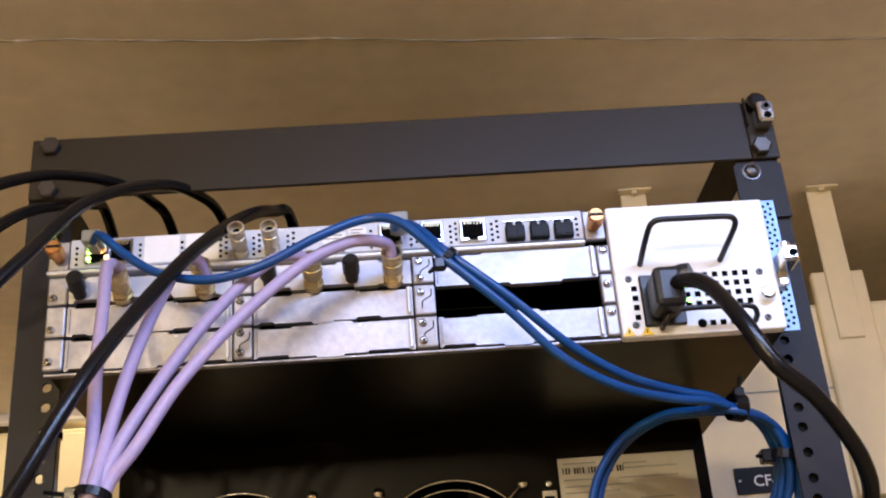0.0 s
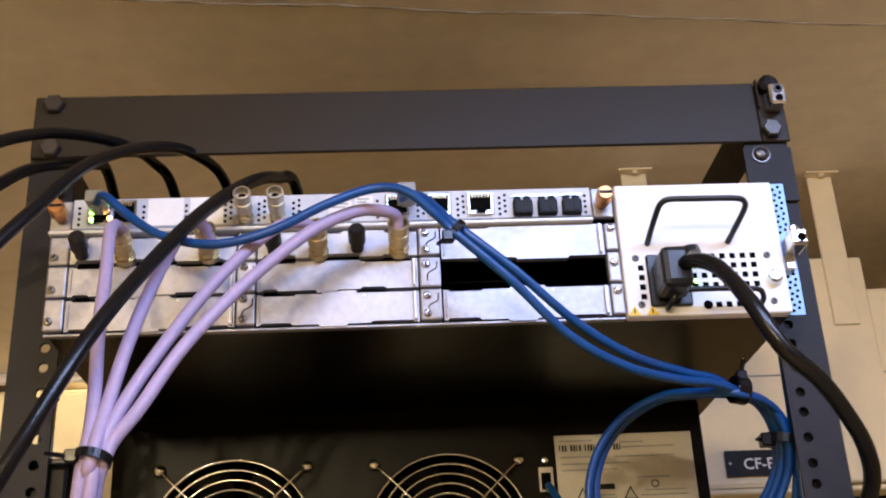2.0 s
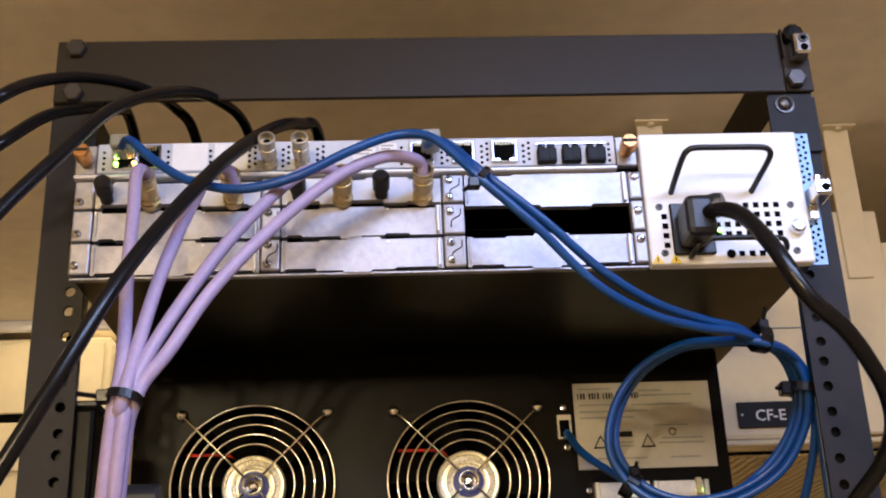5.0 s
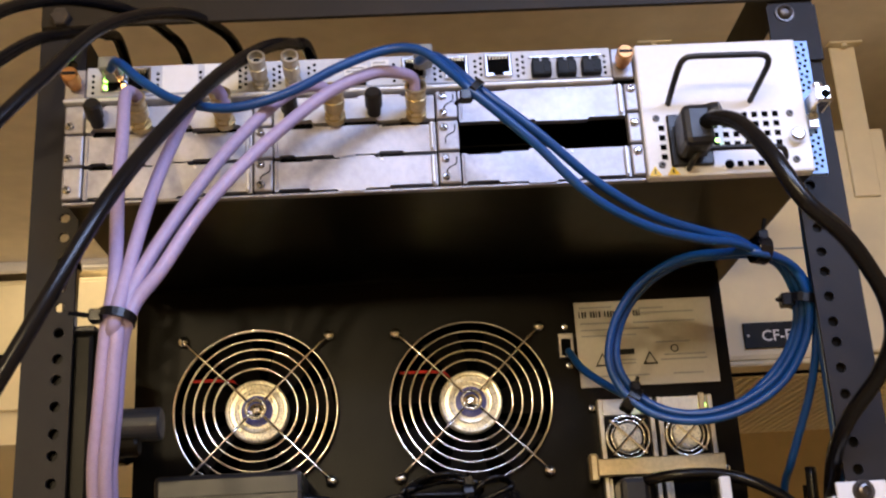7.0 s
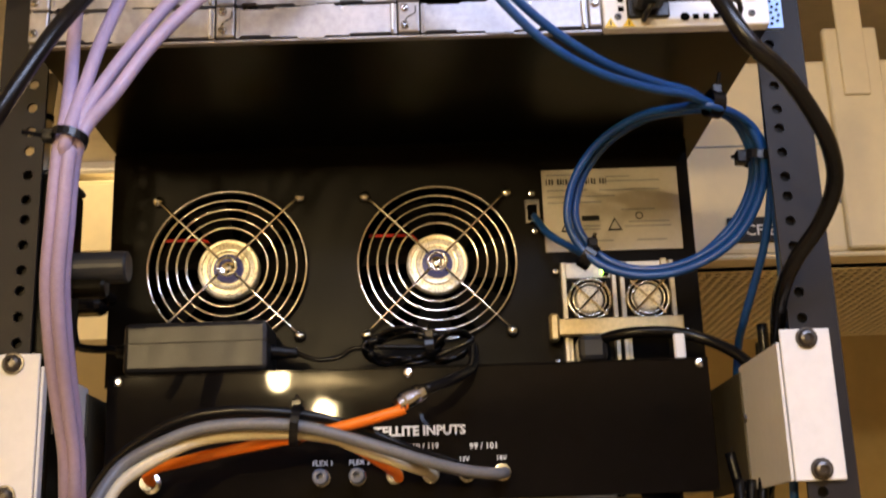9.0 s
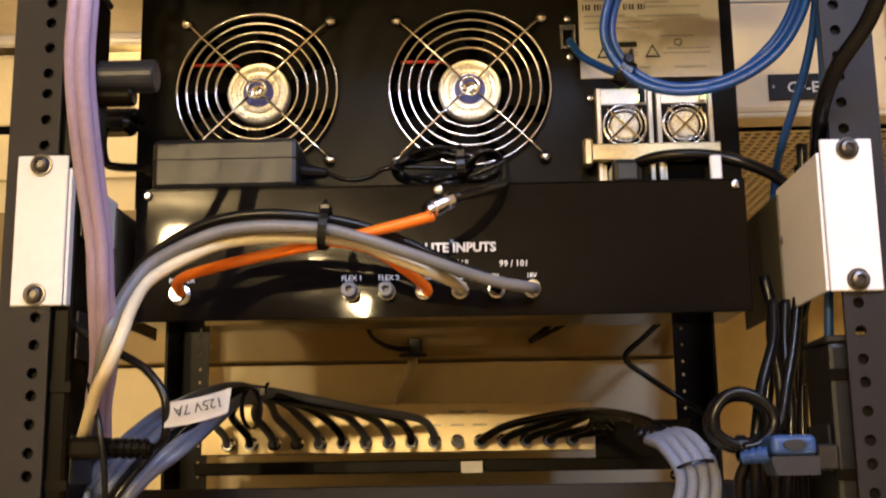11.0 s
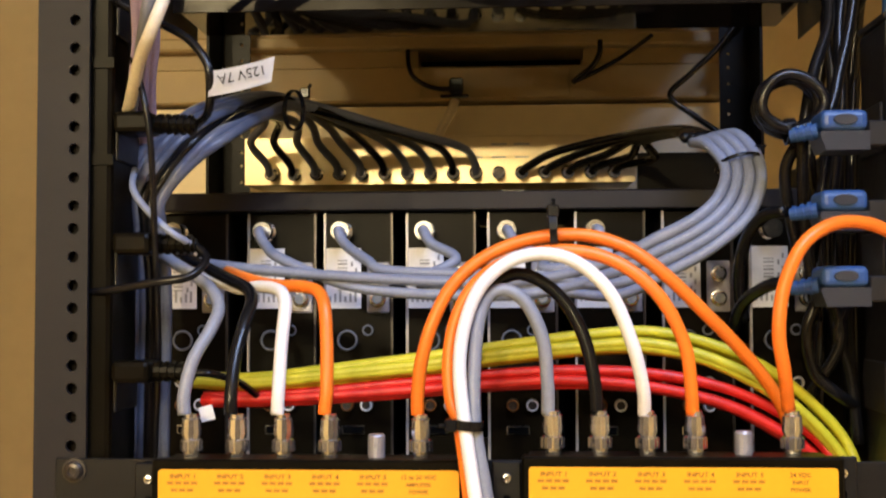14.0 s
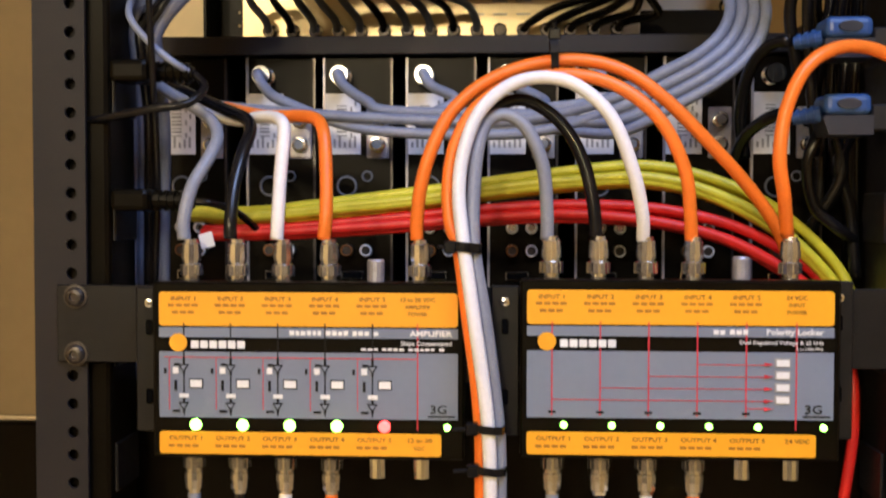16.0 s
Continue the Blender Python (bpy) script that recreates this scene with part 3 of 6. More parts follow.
    # coaxial jacks of the second row
    for x in (-0.1768, -0.1275, -0.0622, -0.0140):
        bnc(c, (x, yf, 1.9060), (0, -0.9, 0.34))
    for x in (-0.2030, -0.0890, -0.0390):
        d = part("dust_cap", lathe((x, yf, 1.9090), (0, -0.9, 0.36), ((0, 0.0040), (0.006, 0.0040), (0.0065, 0.0052), (0.016, 0.0052), (0.0168, 0.0046)), 14), "plastic", c, "black dust cap")
        part("cap_face", lathe(Vector((x, yf, 1.9090)) + 0.0169 * Vector((0, -0.9, 0.36)).normalized(), (0, -0.9, 0.36), ((0, 0.0046), (0.0006, 0.0042)), 14), "plastic", d)
    # power supply at the right
    py = -0.0455
    part("power_supply", box((0.1206, py, 1.8586), (0.2200, -0.0362, 1.9458), 0.0015, seg=2), "white", c, "white power supply module with perforations")
    part("ear_strip", prism(((0.2196, 1.8586), (0.2293, 1.8586), (0.2297, 1.9468), (0.2205, 1.9468)), -0.040, -0.0362), "bluesteel", c, "perforated steel ear tinted for the cool blue light on it")
    g = bmesh.new()
    for i in range(23):
        for j in range(2):
            x, z = 0.2224 + j * 0.0036 + (i % 2) * 0.0009, 1.8612 + i * 0.0037 + j * 0.0018
            if not (1.887 < z < 1.913):
                cyl((x, -0.0399, z), (x, -0.0404, z), 0.0010, 0.0010, 8, bm=g)
    part("perforated_ear", g, "hollow", c)["kind"] = "stuff"
    part("handle", tube(((0.1372, py + 0.001, 1.9052), (0.1374, py - 0.012, 1.9090), (0.1388, py - 0.028, 1.9150), (0.1412, py - 0.0325, 1.9178), (0.146, py - 0.034, 1.9187), (0.160, py - 0.034, 1.9187), (0.175, py - 0.034, 1.9186), (0.1860, py - 0.0335, 1.9184), (0.1903, py - 0.0315, 1.9170), (0.1908, py - 0.027, 1.9140), (0.1885, py - 0.012, 1.9088), (0.1868, py + 0.001, 1.9050)), 0.0018), "plastic", c, "black bent wire pull handle", True)
    g = bmesh.new()
    px, pz = 0.00625, 0.0062
    for i in range(-3, 6):
        for j in range(5):
            if j == 0 and not 0 <= i <= 3:
                continue
            x, z = 0.1695 + i * px, 1.8647 + j * pz + 0.0066 * (j > 0)
            box((x - 0.0017, py - 0.0003, z - 0.0017), (x + 0.0017, py + 0.0002, z + 0.0017), bm=g)
    for j in range(4):
        box((0.1296, py - 0.0003, 1.8693 + j * pz), (0.1330, py + 0.0002, 1.8727 + j * pz), bm=g)
    cyl((0.1692, py + 0.0002, 1.8647), (0.1692, py - 0.0004, 1.8647), 0.0028, 0.0028, 12, bm=g)
    part("perforated_field", g, "hollow", c)["kind"] = "stuff"
    part("inlet", box((0.1345, py - 0.0025, 1.8640), (0.1600, py - 0.0002, 1.8975), 0.001), "plastic", c, "black mains inlet socket")
    part("retainer_wire", tube(((0.1440, py - 0.002, 1.8622), (0.1445, py - 0.012, 1.8630), (0.149, py - 0.014, 1.8680), (0.158, py - 0.014, 1.8694), (0.180, py - 0.014, 1.8694), (0.196, py - 0.013, 1.8688), (0.2005, py - 0.008, 1.8660), (0.201, py - 0.001, 1.8640)), 0.0017), "plastic", c, "black cord retaining wire", True)
    for x, z in ((0.1288, 1.8960), (0.1292, 1.8660), (0.2096, 1.8959), (0.2093, 1.8659)):
        cross_screw((x, py, z), 0.0022, c, "greyplastic")
    part("captive_screw", lathe((0.2111, py, 1.8803), (0, -1, 0), ((0, 0.0046), (0.005, 0.0044), (0.006, 0.0038), (0.0062, 0.003)), 16), "chrome", c)
    for x in (0.1246, 0.1354):
        t = part("warning_triangle", prism(((x - 0.0038, 1.8594), (x + 0.0038, 1.8594), (x, 1.8654)), py - 0.0004, py - 0.0001), "warn", c, "yellow warning triangle")
        part("mark", box((x - 0.0004, py - 0.0006, 1.8605), (x + 0.0004, py - 0.0005, 1.8632)), "ink", t)
    part("power_lamp", lathe((0.1640, py - 0.0004, 1.8800), (0, -1, 0), ((0, 0.0014), (0.0006, 0.001)), 8), "ledgreen", c)
    lug = part("ground_lug", box((0.2215, -0.060, 1.8965), (0.2318, -0.0405, 1.9072), 0.0018, seg=2), "chrome", c, "bright tin-plated ground lug")
    part("wire_bore", lathe((0.2275, -0.060, 1.9012), (0, -1, 0), ((0, 0.0027), (0.0004, 0.0027)), 12), "hollow", lug)
    part("tongue", box((0.2205, -0.0455, 1.8860), (0.2270, -0.0405, 1.8964), 0.001), "chrome", lug)
    part("lug_screw", lathe((0.2265, -0.051, 1.9070), (0, 0, 1), ((0, 0.0036), (0.004, 0.0036), (0.005, 0.003)), 12), "chrome", lug)


chassis()


# ---- the four-unit black unit with two fans ----
def fan_guard(c, cx, cz, y):
    g = part("fan_guard", tube([(cx, y, cz + 0.001), (cx + 0.0001, y, cz)], 0.0001, 4, 1), "wire", c)
    for i, r in enumerate((0.0575, 0.0505, 0.0435, 0.0365, 0.0295)):
        part("guard_ring", ring((cx, y - 0.004, cz), (0, 1, 0), r, 0.00092, 56, 6), "wire", g, smooth=True)
    for sx in (-1, 1):
        for sz in (-1, 1):
            part("guard_spoke", tube(((cx + sx * 0.006, y - 0.0062, cz + sz * 0.006), (cx + sx * 0.045, y - 0.0062, cz + sz * 0.045), (cx + sx * 0.0505, y - 0.0015, cz + sz * 0.0505)), 0.0010, 6, 3), "wire", g, smooth=True)
            part("guard_screw", lathe((cx + sx * 0.0522, y + 0.0005, cz + sz * 0.0522), (0, -1, 0), ((0, 0.0040), (0.0012, 0.0044), (0.0030, 0.0038), (0.0044, 0.0024), (0.0048, 0.0008)), 14), "wire", g, smooth=True)
    part("guard_plate", ring((cx, y - 0.006, cz), (0, 1, 0), 0.0065, 0.0011, 20, 6), "wire", g, smooth=True)


def fan(c, cx, cz, y):
    f = part("fan", lathe((cx, y + 0.0085, cz), (0, -1, 0), ((0, 0.0225), (0.0075, 0.0225), (0.0090, 0.0214), (0.0088, 0.0196), (0.0076, 0.0190), (0.0078, 0.0160), (0.0094, 0.0150), (0.0092, 0.0132), (0.0080, 0.0126)), 32), "hub", c, "fan with a cream ring-shaped hub")
    part("hub_sticker", lathe((cx, y + 0.0008, cz), (0, -1, 0), ((0, 0.0112), (0.0008, 0.0112)), 24), "hubblue", f)
    part("hub_cap", lathe((cx, y + 0.0000, cz), (0, -1, 0), ((0, 0.0058), (0.0010, 0.0054), (0.0006, 0.0036), (0.0016, 0.0022), (0.0018, 0.0006)), 10), "wire", f)
    for i in range(5):
        a = 1.5 * math.pi + (i - 2) * 0.17
        part("hub_rib", box((cx + 0.0190 * math.cos(a) - 0.0012, y - 0.0020, cz + 0.0190 * math.sin(a) - 0.0012), (cx + 0.0190 * math.cos(a) + 0.0012, y - 0.0005, cz + 0.0190 * math.sin(a) + 0.0012)), "hub", f)
    for i in range(7):
        a = 2 * math.pi * i / 7
        bm = bmesh.new()
        v = []
        for r in (0.0235, 0.040, 0.056):
            for d, yy in ((-0.32, 0.020), (0.30, 0.006)):
                t = a + d * (1.1 - r * 4) + r * 3
                v.append(bm.verts.new((cx + r * math.cos(t), y + yy, cz + r * math.sin(t))))
        for k in (0, 2):
            bm.faces.new((v[k], v[k + 1], v[k + 3], v[k + 2]))
        bmesh.ops.solidify(bm, geom=bm.faces, thickness=0.0012)
        part("fan_blade", bm, "plastic", f)
    part("fan_lead", tube(((cx - 0.05, y + 0.012, cz + 0.026), (cx - 0.02, y + 0.011, cz + 0.025), (cx - 0.012, y + 0.011, cz + 0.020)), 0.0011, 6, 4), "red", f)


def round_opening(bm, cx, cz, x0, x1, z0, z1, y0, y1, r, n=40):
    """A square of sheet with a round hole."""
    loops = []
    for yy in (y0, y1):
        o, h = [], []
        for i in range(n):
            a = 2 * math.pi * (i + 0.5) / n
            c, s = math.cos(a), math.sin(a)
            h.append(bm.verts.new((cx + r * c, yy, cz + r * s)))
            k = 1 / max(abs(c), abs(s))
            ox = (x1 - cx if c > 0 else cx - x0) * c * k
            oz = (z1 - cz if s > 0 else cz - z0) * s * k
            o.append(bm.verts.new((cx + ox, yy, cz + oz)))
        for i in range(n):
            j = (i + 1) % n
            bm.faces.new((o[i], o[j], h[j], h[i]))
        loops.append((o, h))
        for q, (px, pz) in enumerate(((x1, z1), (x0, z1), (x0, z0), (x1, z0))):
            i = n // 8 - 1 + q * n // 4
            bm.faces.new((o[i], o[i + 1], bm.verts.new((px, yy, pz))))
    h0, h1 = loops[0][1], loops[1][1]
    for i in range(n):
        j = (i + 1) % n
        bm.faces.new((h0[i], h0[j], h1[j], h1[i]))


def fan_unit():
    c = thing("fan_cooled_unit", (0, 0.3, ZB + 2 * U), "four-unit black steel unit, its rear with two chromed fan guards", "server")
    y = 0.142
    xl, xr, zl, zh = -0.2190, 0.2060, ZB + 2 * U + 0.001, ZB + 6 * U - 0.002
    fc = ((-0.1342, 1.7680), (0.0180, 1.7670))
    fz0, fz1 = 1.7085, 1.8265
    part("rear_panel", box((xl, y, zl), (xr, y + 0.0015, fz0)), "dark", c, "black painted rear panel")
    part("rear_panel", box((xl, y, fz1), (xr, y + 0.0015, zh)), "dark", c, "black painted rear panel")
    edges = [xl, fc[0][0] - 0.06, fc[0][0] + 0.06, fc[1][0] - 0.06, fc[1][0] + 0.06, xr]
    for a, b in ((0, 1), (2, 3), (4, 5)):
        part("rear_panel", box((edges[a], y, fz0), (edges[b], y + 0.0015, fz1)), "dark", c, "black painted rear panel")
    for cx, cz in fc:
        bm = bmesh.new()
        round_opening(bm, cx, cz, cx - 0.06, cx + 0.06, fz0, fz1, y, y + 0.0015, 0.0580)
        part("fan_surround", bm, "dark", c)
    part("case", box((xl, y + 0.0016, zl), (xr, y + 0.003, zl + 0.0015)), "dark", c)
    part("top_cover", box((xl, y - 0.002, zh), (xr, 0.44, zh + 0.0015)), "dark", c)
    part("side_cover", box((xl - 0.0015, y, zl), (xl, 0.44, zh)), "dark", c)
    part("side_cover", box((xr, y, zl), (xr + 0.0015, 0.44, zh)), "dark", c)
    # black sheet added behind the fans for the dark of the interior
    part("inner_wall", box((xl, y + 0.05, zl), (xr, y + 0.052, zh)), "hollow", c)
    part("bottom_cover", box((xl, y + 0.003, zl - 0.0005), (xr, 0.44, zl)), "dark", c)
    for cx, cz in fc:
        fan(c, cx, cz, y)
        fan_guard(c, cx, cz, y - 0.0015)
    # rating plate
    p = part("rating_plate", box((0.0975, y - 0.0012, 1.7725), (0.1985, y - 0.0003, 1.8360), 0.0003), "silverlabel", c, "silver rating plate with printed text")
    yy = y - 0.0016
    bars = bmesh.new()
    for i in range(22):
        if i % 5 != 3:
            box((0.1005 + i * 0.0021, yy, 1.8240), (0.1005 + i * 0.0021 + (0.0013 if i % 3 else 0.0008), yy + 0.0003, 1.8285), bm=bars)
    part("barcode", bars, "ink", p)
    lines = bmesh.new()
    for xx, zz, w in ((0.101, 1.831, 0.024), (0.145, 1.829, 0.018), (0.145, 1.8255, 0.040), (0.101, 1.819, 0.030), (0.140, 1.8185, 0.045), (0.101, 1.814, 0.050), (0.101, 1.8095, 0.040), (0.155, 1.803, 0.025), (0.160, 1.7935, 0.030), (0.157, 1.790, 0.034), (0.165, 1.7795, 0.022), (0.112, 1.7795, 0.036), (0.126, 1.7885, 0.013), (0.126, 1.791, 0.013)):
        box((xx, yy, zz), (xx + w, yy + 0.0003, zz + 0.0011), bm=lines)
    part("small_print", lines, "greyink", p)["kind"] = "stuff"
    part("notice", box((0.1255, yy, 1.7955), (0.1385, yy + 0.0003, 1.7995)), "ink", p)
    for x in (0.1150, 0.1495):
        part("hazard_mark", prism(((x - 0.0055, 1.7875), (x + 0.0055, 1.7875), (x, 1.7975)), yy, yy + 0.0003), "ink", p)
        part("hazard_field", prism(((x - 0.0038, 1.7887), (x + 0.0038, 1.7887), (x, 1.7955)), yy - 0.0003, yy), "silverlabel", p)
    part("approval_mark", ring((0.1680, yy, 1.7985), (0, 1, 0), 0.0025, 0.0004, 16, 4), "ink", p)
    # network jack
    j = part("network_jack", box((0.0835, y - 0.004, 1.7945), (0.0945, y - 0.0002, 1.8130), 0.0006), "chrome", c, "metal network jack")
    part("jack_opening", box((0.0855, y - 0.0046, 1.7965), (0.0925, y - 0.0041, 1.8085)), "hollow", j)
    screw((0.0895, y, 1.8185), 0.0028, c)
    screw((0.0905, y, 1.7895), 0.0028, c)
    # two small power modules side by side
    for k, x in enumerate((0.1065, 0.1485)):
        m = part("power_module", box((x, y - 0.003, 1.6850), (x + 0.0395, y - 0.0004, 1.7640), 0.0004), "dark", c, "slim power module in a bare metal frame")
        for xx in (x, x + 0.036):
            part("frame_rail", box((xx, y - 0.010, 1.6850), (xx + 0.0035, y - 0.0032, 1.7620), 0.0005), "modplate", m)
        part("top_rail", box((x + 0.0036, y - 0.008, 1.7505), (x + 0.0359, y - 0.0032, 1.7620), 0.0004), "modplate", m)
        cx, cz = x + 0.0198, 1.7350
        bm = bmesh.new()
        round_opening(bm, cx, cz, x + 0.0036, x + 0.0359, 1.7196, 1.7504, y - 0.0072, y - 0.0062, 0.0150, 32)
        part("fan_plate", bm, "dark", m)
        part("module_plate", box((x + 0.0036, y - 0.0072, 1.6850), (x + 0.0059, y - 0.0062, 1.7070)), "modplate", m)
        part("latch", box((x + 0.0300, y - 0.0100, 1.7515), (x + 0.0345, y - 0.0082, 1.7635), 0.0006), "gold" if k else "dark", m)
        part("fan_ring", ring((cx, y - 0.008, cz), (0, 1, 0), 0.0150, 0.0012, 28, 6), "wire", m, smooth=True)
        part("fan_wire", ring((cx, y - 0.008, cz), (0, 1, 0), 0.0118, 0.0008, 28, 6), "wire", m, smooth=True)
        part("fan_hub", lathe((cx, y - 0.004, cz), (0, -1, 0), ((0, 0.0100), (0.003, 0.0100), (0.004, 0.0088)), 20), "hub", m)
        for a in (45, 135):
            d = Vector((math.cos(radians(a)), 0, math.sin(radians(a)))) * 0.017
            q = Vector((cx, y - 0.0092, cz))
            part("guard_bar", tube((q - d, q, q + d), 0.0008, 6, 2), "wire", m)
        part("inlet", box((x + 0.006, y - 0.006, 1.6870), (x + 0.032, y - 0.0032, 1.7070), 0.0008), "hollow", m)
        part("module_lamp", lathe((x + (0.031 if k == 0 else 0.0325), y - 0.0085, 1.7548), (0, -1, 0), ((0, 0.0026), (0.0012, 0.0020)), 10), "ledgreen", m, "lit green lamp")
    part("retaining_bar", box((0.0985, y - 0.017, 1.7075), (0.1905, y - 0.0102, 1.7195), 0.0008), "gold", c, "brass coloured retaining bar")
    part("bar_knob", box((0.0955, y - 0.020, 1.7035), (0.1020, y - 0.0102, 1.7230), 0.0015), "gold", c)
    part("white_clip", box((0.1738, 0.0860, 1.6781), (0.1812, 0.0895, 1.6990), 0.0010), "white", c, "white plastic cable clip")
    for x, z in ((0.1035, 1.7575), (0.1015, 1.6905), (0.1945, 1.7105)):
        screw((x, y - 0.002, z), 0.0026, c)


fan_unit()


# ---- the black switching box on white brackets ----
def satellite_box():
    c = thing("satellite_switch_box", (0, 0.2, ZB), "glossy black two-unit multiswitch box with a row of coaxial inputs", "multiswitch")
    y = 0.078
    z0, z1 = ZB + 0.0005, ZB + 2 * U - 0.0025
    part("front_panel", box((-0.2005, y, z0), (0.1932, y + 0.0015, z1), 0.0005), "gloss", c)
    part("case", box((-0.1985, y + 0.0016, z0 + 0.002), (0.1912, 0.150, z1 - 0.0006), 0.001), "gloss", c)
    part("top_fold", box((-0.2005, y - 0.0006, z1 - 0.0002), (0.1932, y + 0.020, z1 + 0.0008), 0.0003), "gloss", c)
    for x in (-0.193, -0.004, 0.187):
        screw((x, y - 0.0002, 1.6765), 0.0034, c)
    yt = y - 0.0001
    lettering("lettering", "SATELLITE INPUTS", -0.0020, yt, 1.6360, 0.0084, "whiteink", c, bold=0.035)
    for s, x, z, h in (("FLEX 1", -0.0600, 1.6185, 0.0046), ("FLEX 2", -0.0365, 1.6185, 0.0046), ("POWER", -0.1690, 1.6190, 0.0048), ("103 / 110 / 119", -0.0015, 1.6270, 0.0052), ("99 / 101", 0.0435, 1.6260, 0.0056), ("22k", -0.0110, 1.6185, 0.0042), ("13V", 0.0305, 1.6185, 0.0042), ("18V", 0.0545, 1.6185, 0.0042), ("22k", 0.0120, 1.6185, 0.0042)):
        lettering("lettering", s, x, yt, z, h, "whiteink", c, bold=0.015)
    for x in (-0.0605, -0.0375, -0.0140, 0.0090, 0.0320, 0.0545):
        j = part("coaxial_jack", lathe((x, y, 1.6105), (0, -1, 0), ((0, 0.0056), (0.0025, 0.0056), (0.0026, 0.0047), (0.012, 0.0047), (0.0121, 0.002), (0.0119, 0.0015)), 12), "chrome", c, "threaded coaxial jack")
        if x < -0.03:
            part("jack_cap", lathe((x, y - 0.004, 1.6105), (0, -1, 0), ((0, 0.0050), (0.0122, 0.0050), (0.0128, 0.0042), (0.0129, 0.0022), (0.0090, 0.0018), (0.0088, 0.0002)), 14), "feeder", j, "slate blue protective cap")
    part("power_jack", lathe((-0.1690, y, 1.6105), (0, -1, 0), ((0, 0.0066), (0.003, 0.0066), (0.0035, 0.0050), (0.013, 0.0050)), 12), "chrome", c, "threaded power jack")
    return c


satellite_box()


def bracket(sx):
    b = thing("rack_bracket", (sx * 0.2326, 0, ZB), "white steel angle bracket bolted to the rack post", "bracket", "brackets of the black box")
    xo, xi = sx * 0.2468, sx * 0.2172
    a, c = min(xo, xi), max(xo, xi)
    part("face", box((a, -0.0026, ZB), (c, -0.0004, ZB + 2 * U - 0.0006), 0.0006), "bracket", b)
    part("side", box((min(xi, xi - sx * 0.002), -0.0004, ZB + 0.0005), (max(xi, xi - sx * 0.002), 0.0880, ZB + 2 * U - 0.008), 0.0004), "bracket", b)
    part("rear_flange", box((min(xi - sx * 0.0022, xi - sx * 0.0036), 0.0820, ZB + 0.0015), (max(xi - sx * 0.0022, xi - sx * 0.0036), 0.1850, ZB + 2 * U - 0.012), 0.0004), "olive", b, "dull olive grey flange of the box")
    for z in (1.6, 1.6762):
        bolt((sx * HOLE_X, -0.0026, z), 0.0052, b)
    part("side_screw", lathe((xi - sx * 0.002, 0.082, 1.640), (-sx, 0, 0), ((0, 0.003), (0.0015, 0.0026)), 10), "bolt", b)


bracket(-1)
bracket(1)


# ---- the champagne coloured tap unit on the rear posts ----
def tap_unit():
    c = thing("coaxial_tap_unit", (-0.05, 0.42, 1.51), "champagne metal distribution unit with a row of coaxial jacks", "splitter")
    y = 0.390
    part("face", box((-0.2265, y, 1.5165), (0.1225, y + 0.0015, 1.5590), 0.0004), "beigemetal", c)
    part("case", box((-0.2245, y + 0.0016, 1.5165), (0.1205, 0.455, 1.5580)), "beigemetal", c)
    part("shelf_lip", box((-0.2300, y - 0.010, 1.4985), (0.2080, y + 0.06, 1.5095), 0.001), "dark", c)
    part("dark_panel", box((0.1240, y - 0.002, 1.4985), (0.2080, y + 0.002, 1.5420), 0.0005), "dark", c, "plain black side panel")
    for i in range(16):
        x = -0.2010 + i * 0.0203
        part("coaxial_jack", lathe((x, y, 1.5260), (0, -1, -0.15), ((0, 0.0062), (0.003, 0.0062), (0.0035, 0.0048), (0.014, 0.0048)), 10), "chrome", c)
    g = bmesh.new()
    for i in range(9, 15):
        x = -0.2010 + i * 0.0203
        box((x - 0.006, y - 0.0005, 1.5390), (x + 0.006, y - 0.0002, 1.5405), bm=g)
        if i in (10, 11):
            box((x - 0.007, y - 0.0005, 1.5505), (x + 0.007, y - 0.0002, 1.5522), bm=g)
    part("small_print", g, "greyink", c)
    part("paper_tag", box((0.005, y - 0.030, 1.4975), (0.0235, y - 0.029, 1.5075)), "paper", c, "small creased paper tag")


tap_unit()


# ---- the row of satellite receivers ----
RX_Y = 0.180


